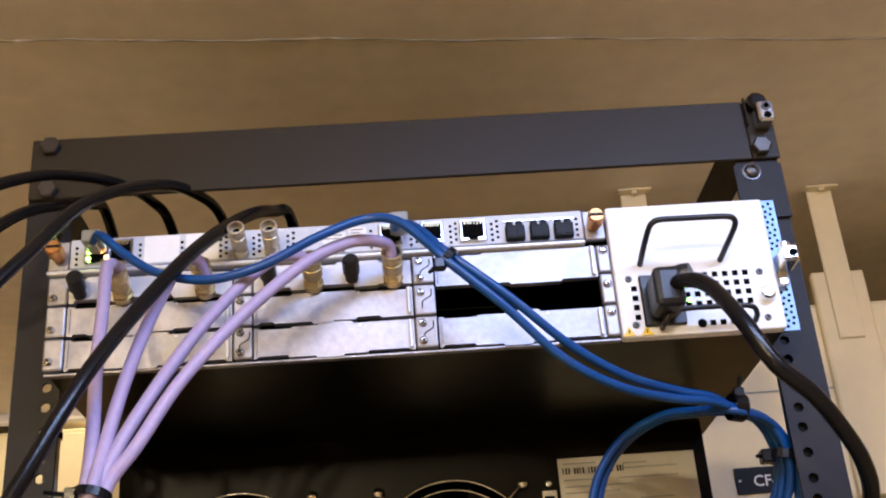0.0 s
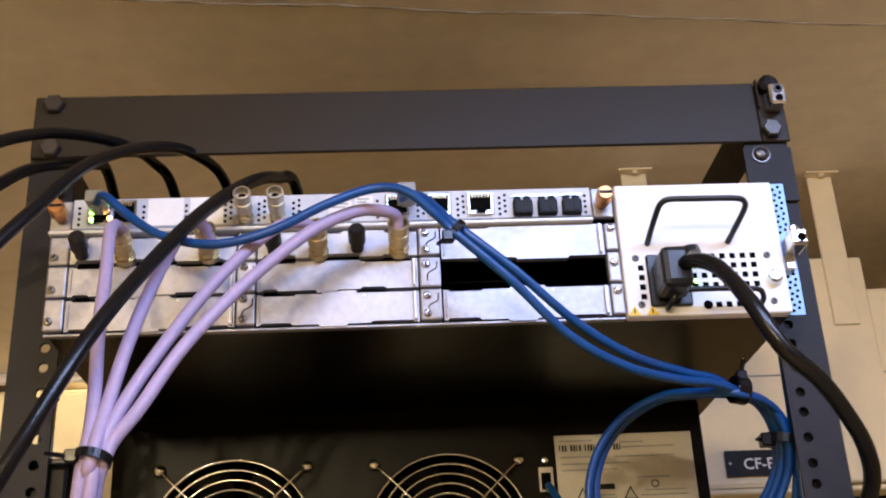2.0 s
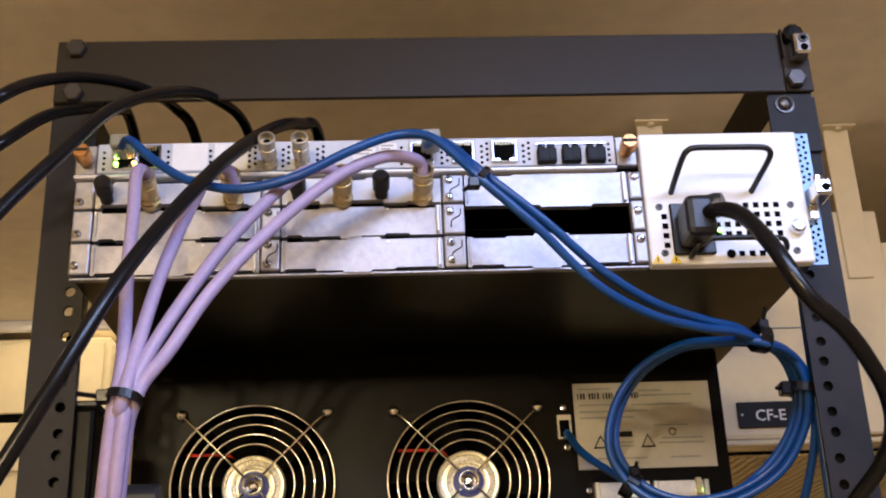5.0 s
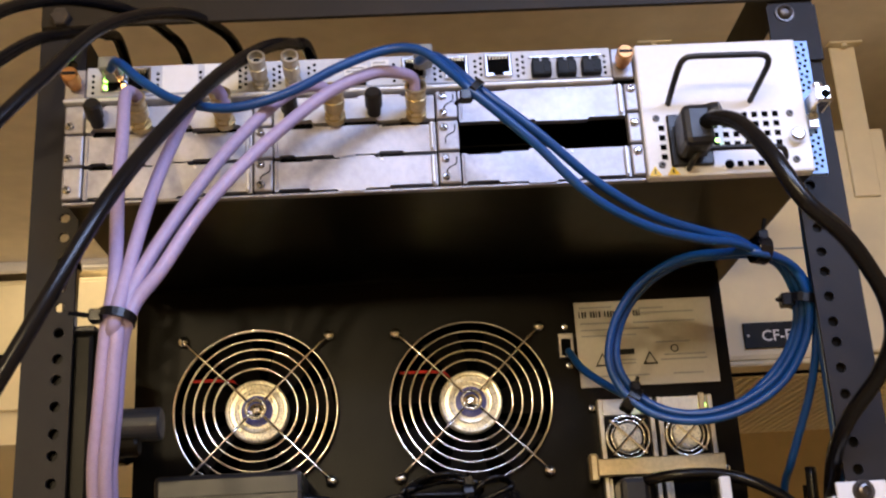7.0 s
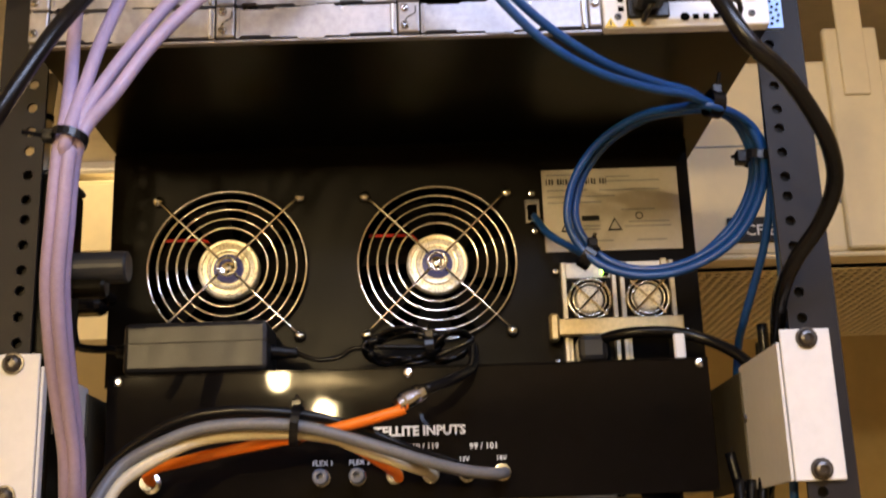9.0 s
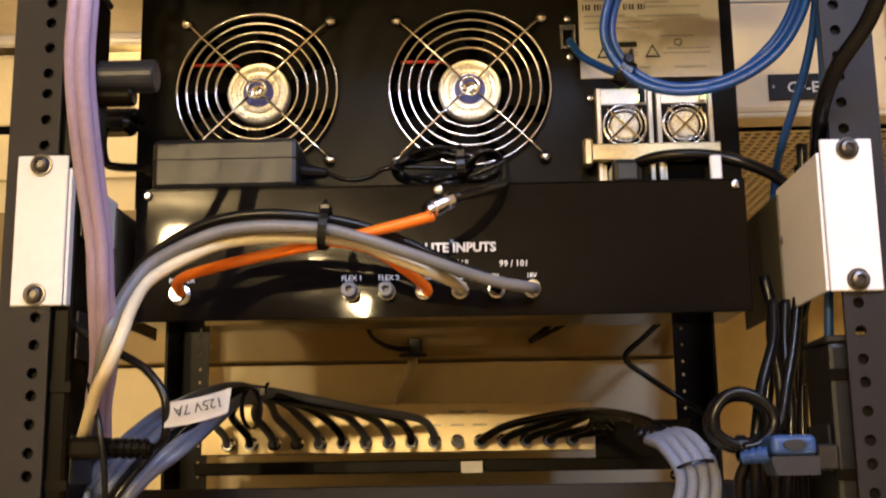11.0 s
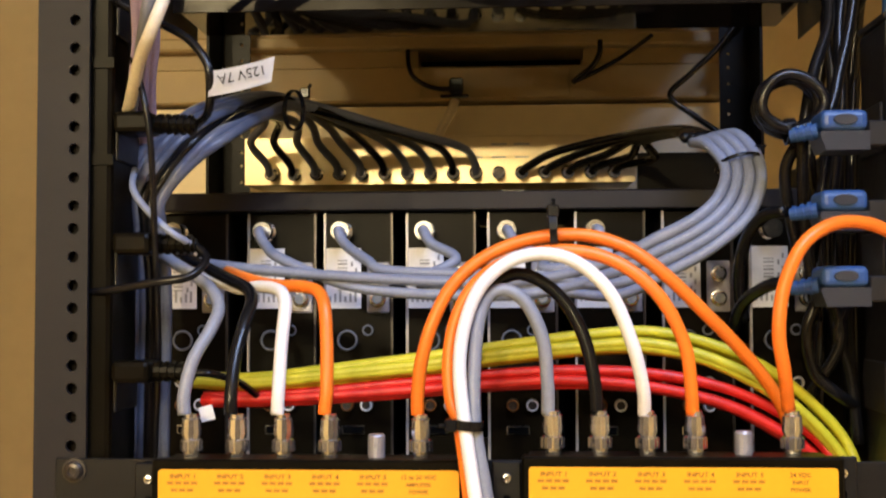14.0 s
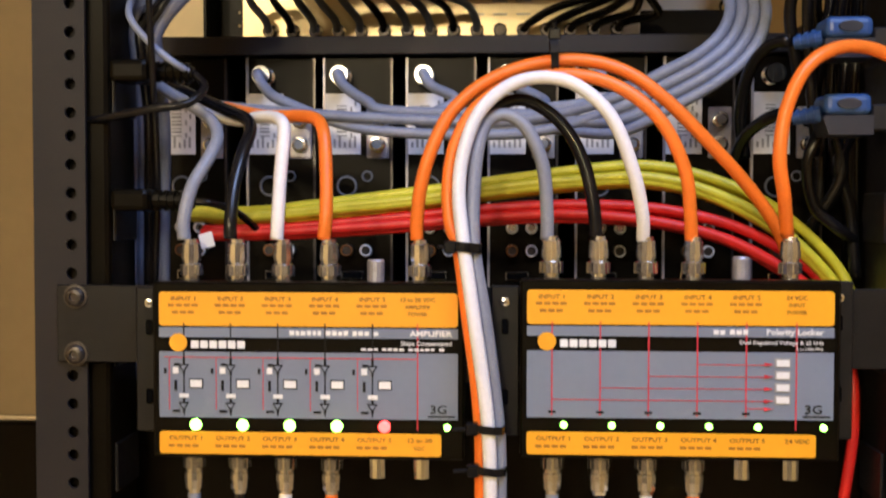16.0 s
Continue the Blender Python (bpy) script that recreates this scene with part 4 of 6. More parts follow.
def receiver():
    x, y = -0.1745, RX_Y
    c = thing("satellite_receiver", (x, y, 1.29), "slim black satellite receiver standing on edge, jacks outward", "receiver", "receivers on the shelf")
    w = 0.0480
    part("case", box((x, y, 1.2955), (x + w, y + 0.17, 1.4755), 0.0012), "dark", c)
    part("bright_edge", box((x - 0.0008, y - 0.0012, 1.2975), (x + 0.0009, y + 0.004, 1.4750)), "zinc", c, "bare metal edge strip")
    part("bright_edge", box((x + w - 0.0012, y - 0.0008, 1.2975), (x + w + 0.0004, y + 0.004, 1.4750)), "bolt", c)
    part("coaxial_jack", lathe((x + 0.0128, y, 1.4615), (0, -1, 0), ((0, 0.0072), (0.002, 0.0072), (0.003, 0.0056), (0.010, 0.0056), (0.0105, 0.0066), (0.017, 0.0066)), 14), "chrome", c, "nickel coaxial jack with its plug")
    p = part("paper_label", box((x + 0.0006, y - 0.0007, 1.4075), (x + 0.0258, y - 0.0002, 1.4500)), "paper", c, "white printed barcode label")
    g = bmesh.new()
    for i in range(9):
        box((x + 0.0090, y - 0.0010, 1.4200 + i * 0.0026), (x + 0.0160, y - 0.0008, 1.4200 + i * 0.0026 + (0.0014 if i % 2 else 0.0009)), bm=g)
    for i in range(6):
        box((x + 0.0030 + i * 0.0036, y - 0.0010, 1.4120), (x + 0.0046 + i * 0.0036, y - 0.0008, 1.4160 + (i % 3) * 0.002), bm=g)
        box((x + 0.0185 + (i % 2) * 0.003, y - 0.0010, 1.4190 + i * 0.0045), (x + 0.0200 + (i % 2) * 0.003, y - 0.0008, 1.4225 + i * 0.0045), bm=g)
    part("print", g, "greyink", p)
    s = part("smart_plate", box((x + 0.0300, y - 0.0018, 1.4045), (x + 0.0460, y - 0.0003, 1.4400), 0.001), "zinc", c, "bare metal plate with screws")
    for z in (1.4310, 1.4140):
        k = part("threaded_jack", lathe((x + 0.0378, y - 0.0018, z), (0, -1, 0), ((0, 0.0058), (0.002, 0.0058), (0.0022, 0.0046), (0.0075, 0.0046), (0.0076, 0.0034), (0.0070, 0.0030)), 12), "chrome", s)
        part("jack_pin", lathe((x + 0.0378, y - 0.0088, z), (0, -1, 0), ((0, 0.0030), (0.0002, 0.0028)), 10), "clear", k)
    part("round_jack", ring((x + 0.0160, y - 0.0010, 1.3850), (0, 1, 0), 0.0066, 0.0009, 24, 6), "greyplastic", c, smooth=True)
    part("round_jack", ring((x + 0.0305, y - 0.0010, 1.3920), (0, 1, 0), 0.0034, 0.0007, 18, 6), "greyplastic", c, smooth=True)
    for xx, z, m in ((x + 0.0165, 1.3560, "silverlabel"), (x + 0.0165, 1.3400, "brownink"), (x + 0.0300, 1.3560, "silverlabel"), (x + 0.0300, 1.3400, "whitejacket")):
        r = part("phono_jack", lathe((xx, y, z), (0, -1, 0), ((0, 0.0045), (0.007, 0.0043), (0.0071, 0.0026), (0.0065, 0.0022)), 14), "chrome" if m == "silverlabel" else "bolt", c)
        part("jack_insert", ring((xx, y - 0.0068, z), (0, 1, 0), 0.0036, 0.0008, 16, 6), m, r, smooth=True)
    u = part("digital_port", box((x + 0.0120, y - 0.0016, 1.3190), (x + 0.0285, y - 0.0003, 1.3255), 0.0006), "chrome", c)
    part("port_opening", box((x + 0.0135, y - 0.0022, 1.3200), (x + 0.0270, y - 0.0017, 1.3243)), "hollow", u)
    return c


first = receiver()
for dx in (-0.0632, 0.0546, 0.1130, 0.1703, 0.2312, 0.2916, 0.3516):
    copy_thing(first, Matrix.Translation(Vector(first.matrix_basis.translation) + Vector((dx, 0, 0))))

sh = thing("receiver_shelf", (0, 0.25, 1.28), "black steel shelf and rail carrying the receivers", "shelf")
part("top_rail", box((-0.2385, 0.170, 1.4762), (0.2300, 0.176, 1.4890), 0.0008), "rack", sh)
part("rail_ledge", box((-0.2385, 0.176, 1.4770), (0.2300, 0.370, 1.4785)), "dark", sh)
part("tray", box((-0.2385, 0.150, 1.2860), (0.2300, 0.400, 1.2950), 0.001), "dark", sh)
# black sheet for the shade between the receivers
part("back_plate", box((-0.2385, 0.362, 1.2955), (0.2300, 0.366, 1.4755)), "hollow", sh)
part("side_plate", box((0.2302, 0.150, 1.2860), (0.2325, 0.400, 1.4890)), "dark", sh)


# ---- the bar with the two amplifiers ----
bar = thing("mounting_panel", (0, 0, 1.2842), "one-unit black steel panel bolted across the rack", "panel")
part("plate", box((-0.2400, -0.0030, 1.2842), (0.2400, -0.0004, 1.3270), 0.0005), "panel", bar)
for sx in (-1, 1):
    for z in (1.2889, 1.3206):
        bolt((HOLE_X if sx > 0 else -0.2292, -0.0030, z), 0.0054, bar)
for x, zs in ((-0.1815, 1.3190), (0.0080, 1.3208), (0.1800, 1.3240)):
    for z in (zs - 0.017, zs - 0.054):
        part("slot", box((x - 0.0018, -0.0236, z), (x + 0.0018, -0.0232, z + 0.008), 0.0008), "hollow", bar)
    part("panel_tab", box((x - 0.0075, -0.0232, 1.2500), (x + 0.0075, -0.0205, zs + 0.0085), 0.0008), "panel", bar)
    part("tab_web", box((x - 0.0075, -0.0205, 1.2850), (x + 0.0075, -0.0031, 1.3260)), "panel", bar)
    screw((x, -0.0232, zs), 0.0028, bar)


def f_plug(p, axis, parent, cable_end=True):
    """A compression plug on a threaded jack."""
    a = Vector(axis)
    q = part("coaxial_plug", lathe(p, a, ((0.0, 0.0044), (0.003, 0.0044), (0.0031, 0.0056), (0.009, 0.0056), (0.0095, 0.0046), (0.011, 0.0046), (0.0112, 0.0052), (0.020, 0.0050), (0.0205, 0.0040), (0.0225, 0.0038)), 12), "nickel", parent, "nickel compression plug")
    part("plug_nut", lathe(Vector(p) + a * 0.0032, a, ((0, 0.0063), (0.0055, 0.0063)), 6), "nickel", q)
    part("plug_sleeve", lathe(Vector(p) + a * 0.0118, a, ((0, 0.0054), (0.0035, 0.0054)), 12), "nickel", q)
    return q


def amplifier(x0, x1, kind, jacks):
    """A flat cast box with a printed front."""
    c = thing("line_amplifier" if kind == "amp" else "polarity_locker", ((x0 + x1) / 2, -0.02, 1.24), "black cast amplifier box with amber and slate printed front" if kind == "amp" else "black cast polarity box with amber and slate printed front", "amplifier")
    dz = 0.0022 if kind != "amp" else 0.0
    yf = -0.033
    part("housing", box((x0, yf, 1.2385 + dz), (x1, -0.0236, 1.3310 + dz), 0.0012), "dark", c)
    part("back", box((x0 + 0.004, -0.0236, 1.2400 + dz), (x1 - 0.004, -0.0035, 1.3300 + dz), 0.001), "dark", c)
    lx0, lx1 = x0 + 0.0035, x1 - 0.0035
    yl = yf - 0.0003

    def panel(name, a, b, z0, z1, mat, r=0.0, lift=0.0):
        pts = []
        if r:
            for cx, cz, s in ((b - r, z1 - r, 0), (a + r, z1 - r, 90), (a + r, z0 + r, 180), (b - r, z0 + r, 270)):
                pts += [(cx + r * math.cos(radians(s + k * 22.5)), cz + r * math.sin(radians(s + k * 22.5))) for k in range(5)]
        else:
            pts = [(b, z1), (a, z1), (a, z0), (b, z0)]
        return part(name, prism(pts, yl - lift, yl + 0.0002 - lift), mat, c)

    panel("amber_label", lx0, lx1, 1.3080 + dz, 1.3258 + dz, "amber", 0.002)
    panel("slate_label", lx0, lx1, 1.3020 + dz, 1.3072 + dz, "slate")
    panel("slate_label", lx0, lx1, 1.2598 + dz, 1.2944 + dz, "slate")
    panel("amber_label", lx0, lx1 - 0.0085, 1.2405 + dz, 1.2524 + dz, "amber", 0.0015)
    # round mark and word bar
    panel("logo_disc", lx0 + 0.0055, lx0 + 0.0150, 1.2945 + dz, 1.3040 + dz, "amber", 0.0047, 0.0004)
    for k in range(6):
        panel("logo_bar", lx0 + 0.0170 + k * 0.0049, lx0 + 0.0170 + k * 0.0049 + 0.0041, 1.2963 + dz, 1.3003 + dz, "whiteink", 0.0006, 0.0004)
    g = bmesh.new()
    yb = yl - 0.0004
    rows = ((0.44, 0.76, 1.3034, 0.0026), (0.68, 0.985, 1.2957, 0.0014)) if kind == "amp" else ((0.61, 0.745, 1.3034, 0.0026),)
    w = lx1 - lx0
    for a, b, z, h in rows:
        x = lx0 + a * w
        while x < lx0 + b * w - 0.003:
            d = 0.0016 + 0.0012 * random.random()
            box((x, yb, z + dz), (x + d, yb + 0.0002, z + dz + h * (0.8 + 0.2 * random.random())), bm=g)
            x += d + (0.0007 if random.random() < 0.8 else 0.0024)
    part("small_print", g, "whiteink", c)["kind"] = "stuff"
    if kind == "amp":
        lettering("lettering", "AMPLIFIER", lx0 + 0.980 * w, yb, 1.3034 + dz, 0.0040, "whiteink", c, "RIGHT", bold=0.035, wide=1.2)
        lettering("lettering", "Slope Compensated", lx0 + 0.980 * w, yb, 1.2986 + dz, 0.0031, "whiteink", c, "RIGHT", bold=0.015, wide=1.05)
    if kind != "amp":
        lettering("lettering", "Polarity Locker", lx0 + 0.965 * w, yb, 1.3034 + dz, 0.0042, "whiteink", c, "RIGHT", bold=0.03, wide=1.1)
        lettering("lettering", "Dual Regulated Voltage & 22 kHz", lx0 + 0.965 * w, yb, 1.2985 + dz, 0.0027, "whiteink", c, "RIGHT", bold=0.01, wide=1.15)
        lettering("lettering", "5 to 2400 MHz", lx0 + 0.965 * w, yb, 1.2955 + dz, 0.0022, "whiteink", c, "RIGHT")
    yt = yl - 0.00012
    for k, x in enumerate(jacks):
        last = k == 5
        head = ("12 to 20 VDC" if kind == "amp" else "24 VDC") if last else "INPUT %d" % (k + 1)
        lettering("lettering", head, x, yt, 1.3212 + dz, 0.0032, "brownink", c, bold=0.015, wide=1.0 if last else 1.2)
        foot = ("12 to 20" if kind == "amp" else "24 VDC") if last else "OUTPUT %d" % (k + 1)
        lettering("lettering", foot, x + 0.001, yt, 1.2478 + dz, 0.0032, "brownink", c, bold=0.015, wide=1.2)
        if last:
            for s, z in (("AMPLIFIER" if kind == "amp" else "INPUT", 1.3175), ("POWER", 1.3138)):
                lettering("lettering", s, x, yt, z + dz, 0.0029, "brownink", c, bold=0.01)
            if kind == "amp":
                lettering("lettering", "VDC", x + 0.001, yt, 1.2438, 0.0029, "brownink", c, bold=0.01)
        else:
            g = bmesh.new()
            for z, n in ((1.3180, 4), (1.3143, 3), (1.2440, 4)):
                for i in range(n):
                    xx = x - n * 0.0021 + i * 0.0042
                    box((xx, yt, z + dz), (xx + 0.0033, yt + 0.0001, z + dz + 0.0016), bm=g)
            part("small_print", g, "paleink", c)["kind"] = "stuff"
        line = "redink" if (last or kind != "amp") else "ink"
        panel("trace", x - 0.00035, x + 0.00035, 1.2545 + dz if last else 1.2610 + dz, 1.3095 + dz, line, 0, 0.0003)
        green = k != 4 or kind != "amp"
        lx = (x + 0.0062) if not last else x + (0.0155 if kind == "amp" else 0.0140)
        r = 0.0031 if (kind == "amp" and not last) else 0.0018
        part("status_lamp", lathe((lx, yl, 1.2560 + dz), (0, -1, 0), ((0, r), (0.0006, r), (0.0014, r * 0.6)), 14), "ledgreen" if green else "ledred", c, "lit green lamp" if green else "lit red lamp")
        if kind == "amp" and not last:
            for zz, up in ((1.2855, 1), (1.2655, 1)):
                panel("trace", x - 0.0006, x + 0.0006, zz - 0.003, zz + 0.006, "ink", 0, 0.0004)
                part("symbol_triangle", prism(((x - 0.0028, zz + 0.0024), (x + 0.0028, zz + 0.0024), (x, zz - 0.0022)), yl - 0.0008, yl - 0.0005), "ink", c)
                part("symbol_field", prism(((x - 0.0017, zz + 0.0017), (x + 0.0017, zz + 0.0017), (x, zz - 0.0010)), yl - 0.0011, yl - 0.0009), "slate", c)
            panel("symbol_box", x + 0.0028, x + 0.0102, 1.2752, 1.2802, "ink", 0, 0.0004)
            panel("symbol_box_face", x + 0.0034, x + 0.0096, 1.2758, 1.2796, "whiteink", 0, 0.0008)
            panel("symbol_bar", x - 0.0024, x + 0.0026, 1.2702, 1.2724, "whiteink", 0, 0.0006)
            panel("symbol_square", x - 0.0058, x - 0.0028, 1.2830, 1.2862, "whiteink", 0, 0.0006)
            panel("symbol_bar", x - 0.0052, x - 0.0024, 1.2872, 1.2884, "ink", 0, 0.0006)
            panel("symbol_bar", x - 0.0050, x - 0.0036, 1.2740, 1.2795, "ink", 0, 0.0006)
            panel("symbol_bar", x - 0.0105, x - 0.0092, 1.2830, 1.2858, "ink", 0, 0.0006)
            panel("symbol_bar", x - 0.0060, x - 0.0020, 1.2626, 1.2638, "ink", 0, 0.0006)
            panel("trace", x - 0.0080, x - 0.0076, 1.2640, 1.2915, "redink", 0, 0.0002)
    if kind == "amp":
        panel("trace", jacks[0] - 0.0105, jacks[5], 1.2912, 1.2917, "redink", 0, 0.00025)
    else:
        for k, z in enumerate((1.2720, 1.2782, 1.2845, 1.2908)):
            panel("trace", jacks[k if k < 4 else 3], lx1 - 0.0320, 1.2712 + dz + k * 0.0062 - 0.0022, 1.2716 + dz + k * 0.0062 - 0.0022, "redink", 0, 0.00025)
            part("arrow", prism(((lx1 - 0.0350, z + dz - 0.0025 - 0.0010), (lx1 - 0.0350, z + dz - 0.0025 + 0.0010), (lx1 - 0.0302, z + dz - 0.0025)), yl - 0.0009, yl - 0.0006), "redink", c)
            panel("symbol_box", lx1 - 0.0297, lx1 - 0.0215, 1.2705 + dz + k * 0.0063 - 0.0028, 1.2748 + dz + k * 0.0063 - 0.0022, "greyink", 0, 0.0004)
            panel("symbol_box_face", lx1 - 0.0288, lx1 - 0.0224, 1.2712 + dz + k * 0.0063 - 0.0028, 1.2742 + dz + k * 0.0063 - 0.0024, "whiteink", 0, 0.0008)
        panel("trace", jacks[4], lx1 - 0.0335, 1.2652 + dz, 1.2656 + dz, "redink", 0, 0.00025)
        part("arrow", prism(((lx1 - 0.0350, 1.2644 + dz), (lx1 - 0.0350, 1.2664 + dz), (lx1 - 0.0302, 1.2654 + dz)), yl - 0.0009, yl - 0.0006), "redink", c)
        for x in jacks[:5]:
            panel("symbol_bar", x - 0.0020, x + 0.0020, 1.2622 + dz, 1.2634 + dz, "ink", 0, 0.0006)
    lettering("lettering", "3G", lx1 - 0.0100, yb, 1.2632 + dz, 0.0062, "ink", c, bold=0.01, wide=1.2)
    panel("underline", lx1 - 0.0155, lx1 - 0.0015, 1.2612 + dz, 1.2620 + dz, "ink", 0, 0.0004)
    # jacks along the top and the foot
    for k, x in enumerate(jacks):
        y = -0.018
        capped = k == 4
        if capped:
            part("jack_cap", lathe((x, y, 1.3305 + dz), (0, 0, 1), ((0, 0.0046), (0.011, 0.0046), (0.012, 0.004)), 14), "zinc", c, "grey metal cap")
        else:
            f_plug((x, y, 1.3305 + dz), (0, 0, 1), c)
        if k > 3:
            part("lower_jack", lathe((x + 0.001, y, 1.2390 + dz), (0, 0, -1), ((0, 0.0046), (0.013, 0.0046), (0.0135, 0.0030)), 12), "chrome", c)
        else:
            f_plug((x + 0.001, y, 1.2390 + dz), (0, 0, -1), c)


JL = [-0.1601 + i * 0.02485 for i in range(5)] + [-0.0372]
JR = [0.0322 + i * 0.0247 for i in range(5)] + [0.1562]
amplifier(-0.1768, -0.0128, "amp", JL)
amplifier(0.0158, 0.1785, "lock", JR)


# ---- the black unit below the amplifiers ----
lu = thing("black_rack_unit", (0, 0.2, 1.06), "plain black rack unit in the shade below the amplifiers", "server")
part("case", box((-0.2200, 0.060, 1.0600), (0.2200, 0.420, 1.2650), 0.0015), "dark", lu)
part("front_lip", box((-0.2240, 0.054, 1.2400), (0.2240, 0.0598, 1.2660), 0.001), "dark", lu)


# ---- behind the rack ----
def fan_coil():
    c = thing("ceiling_fan_coil_unit", (0.9, 0.75, 1.865), "beige enamelled fan coil unit hung from the ceiling", "air conditioner")
    part("cabinet", box((0.235, 0.54, 1.872), (1.75, 1.02, 2.100), 0.006, seg=2), "beige", c)
    part("bottom_edge", box((0.233, 0.538, 1.866), (1.752, 0.575, 1.872), 0.002), "beige", c)
    part("front_seam", box((0.236, 0.5385, 1.9965), (1.75, 0.5398, 1.9980)), "greyink", c)
    part("side_ledge", box((0.470, 0.5285, 1.873), (0.532, 0.5398, 2.134), 0.002), "beige", c)
    part("grille_tray", box((0.260, 0.580, 1.8655), (1.70, 1.0, 1.8665)), "hollow", c)
    g = bmesh.new()
    for i in range(58):
        x = 0.262 + i * 0.0115
        box((x, 0.580, 1.8615), (x + 0.0038, 0.99, 1.8635), bm=g)
    for i in range(30):
        y = 0.580 + i * 0.0139
        box((0.262, y, 1.8618), (0.925, y + 0.005, 1.8632), bm=g)
    ob = part("grille", g, "beige", c, "perforated beige intake grille")
    ob["kind"] = "stuff"
    part("plate_screw", lathe((0.470, 0.5398, 1.93), (0, -1, 0), ((0, 0.003), (0.002, 0.0025)), 8), "greyink", c)
    part("plate_screw", lathe((0.475, 0.5398, 1.902), (0, -1, 0), ((0, 0.003), (0.002, 0.0025)), 8), "greyink", c)


fan_coil()


def hanger(x, y):
    h = thing("ceiling_hanger", (x, y, 2.24), "cream painted steel hanger strap screwed to the ceiling", "hanger", "hangers of the fan coil unit")
    part("strap", box((x - 0.015, y, 2.05), (x + 0.015, y + 0.004, 2.2395), 0.001), "beige", h)
    part("foot", box((x - 0.020, y - 0.014, 2.2362), (x + 0.020, y - 0.0005, 2.2390), 0.001), "beige", h)
    part("foot_screw", lathe((x, y - 0.008, 2.2362), (0, 0, -1), ((0, 0.004), (0.003, 0.003)), 8), "beige", h)


hanger(0.500, 0.524)
hanger(0.272, 0.505)

sg = thing("name_plate", (0.37, 0.538, 1.9), "black engraved plate with white letters on the beige unit", "sign")
part("plate", box((0.3405, 0.5362, 1.8845), (0.4085, 0.5378, 1.9130), 0.0005), "ink", sg)
lettering("lettering", "CF-E", 0.3765, 0.5361, 1.8922, 0.0172, "whiteink", sg, bold=0.012)
part("plate_screw", lathe((0.3450, 0.5362, 1.8988), (0, -1, 0), ((0, 0.0016), (0.001, 0.0012)), 8), "whiteink", sg)


def rear_cabinet():
    c = thing("metal_cabinet", (-0.75, 1.3, 0.0), "tall cream metal cabinet behind the rack", "cabinet")
    part("body", box((-1.25, 1.20, 1.02), (-0.505, 1.62, 2.215), 0.004), "beige", c)
    part("plinth", box((-1.25, 1.195, 0.0), (-0.505, 1.62, 1.018), 0.004), "dark", c)
    part("top_tube", tube(((-1.25, 1.185, 2.232), (-0.8, 1.185, 2.232), (-0.50, 1.185, 2.232)), 0.011), "whitejacket", c)
    part("door", box((-1.24, 1.192, 2.085), (-0.515, 1.1995, 2.205), 0.002), "beige", c)
    part("door", box((-1.24, 1.192, 1.99), (-0.515, 1.1995, 2.07), 0.002), "beige", c)
    part("door", box((-1.24, 1.192, 1.03), (-0.515, 1.1995, 1.935), 0.002), "doortan", c)
    part("door_gap", box((-1.24, 1.1975, 2.07), (-0.515, 1.1998, 2.085)), "hollow", c)


rear_cabinet()


def rear_panels():
    c = thing("wall_trunking", (0, 0.5, 1.6), "wall mounted trunking box, coloured darker for shade, with a dark slot under its lip", "trunking")
    # box parts carry their shade in the colour; lower_plate keeps the lit beige
    part("upper_box", box((-0.36, 0.500, 1.6105), (0.232, 0.504, 1.6440), 0.001), "tan", c)
    part("upper_box", box((-0.36, 0.500, 1.6442), (-0.0785, 0.504, 1.6600)), "tan", c)
    part("upper_box", box((0.0850, 0.500, 1.6442), (0.232, 0.504, 1.6600)), "tan", c)
    # black sheet in place of the shade within the slot
    part("slot_back", box((-0.0790, 0.552, 1.6300), (0.0855, 0.554, 1.6700)), "hollow", c, "black sheet standing for the shade in the slot")
    part("box_back", box((-0.36, 0.556, 1.6105), (0.232, 0.560, 1.7000)), "tan", c)
    part("box_floor", box((-0.36, 0.5042, 1.6105), (0.232, 0.5558, 1.6125)), "tan", c)
    part("top_lip", box((-0.36, 0.484, 1.6602), (0.232, 0.5558, 1.6730), 0.002), "tan", c, "folded lip along the box")
    part("top_box", box((-0.36, 0.500, 1.6732), (0.232, 0.5558, 1.7000)), "tan", c)
    part("lower_plate", box((-0.36, 0.515, 1.40), (0.232, 0.555, 1.6075), 0.001), "beige", c)
    part("slot_cover", box((-0.0770, 0.4975, 1.6118), (0.0720, 0.4996, 1.6425), 0.0008), "tan", c)
    k = part("cord_clamp", box((-0.0470, 0.4880, 1.6150), (-0.0330, 0.4972, 1.6310), 0.002), "rubber", c, "small black cord clamp")
    part("clamp_foot", box((-0.0560, 0.4900, 1.6118), (-0.0280, 0.4970, 1.6146), 0.001), "rubber", k)


rear_panels()


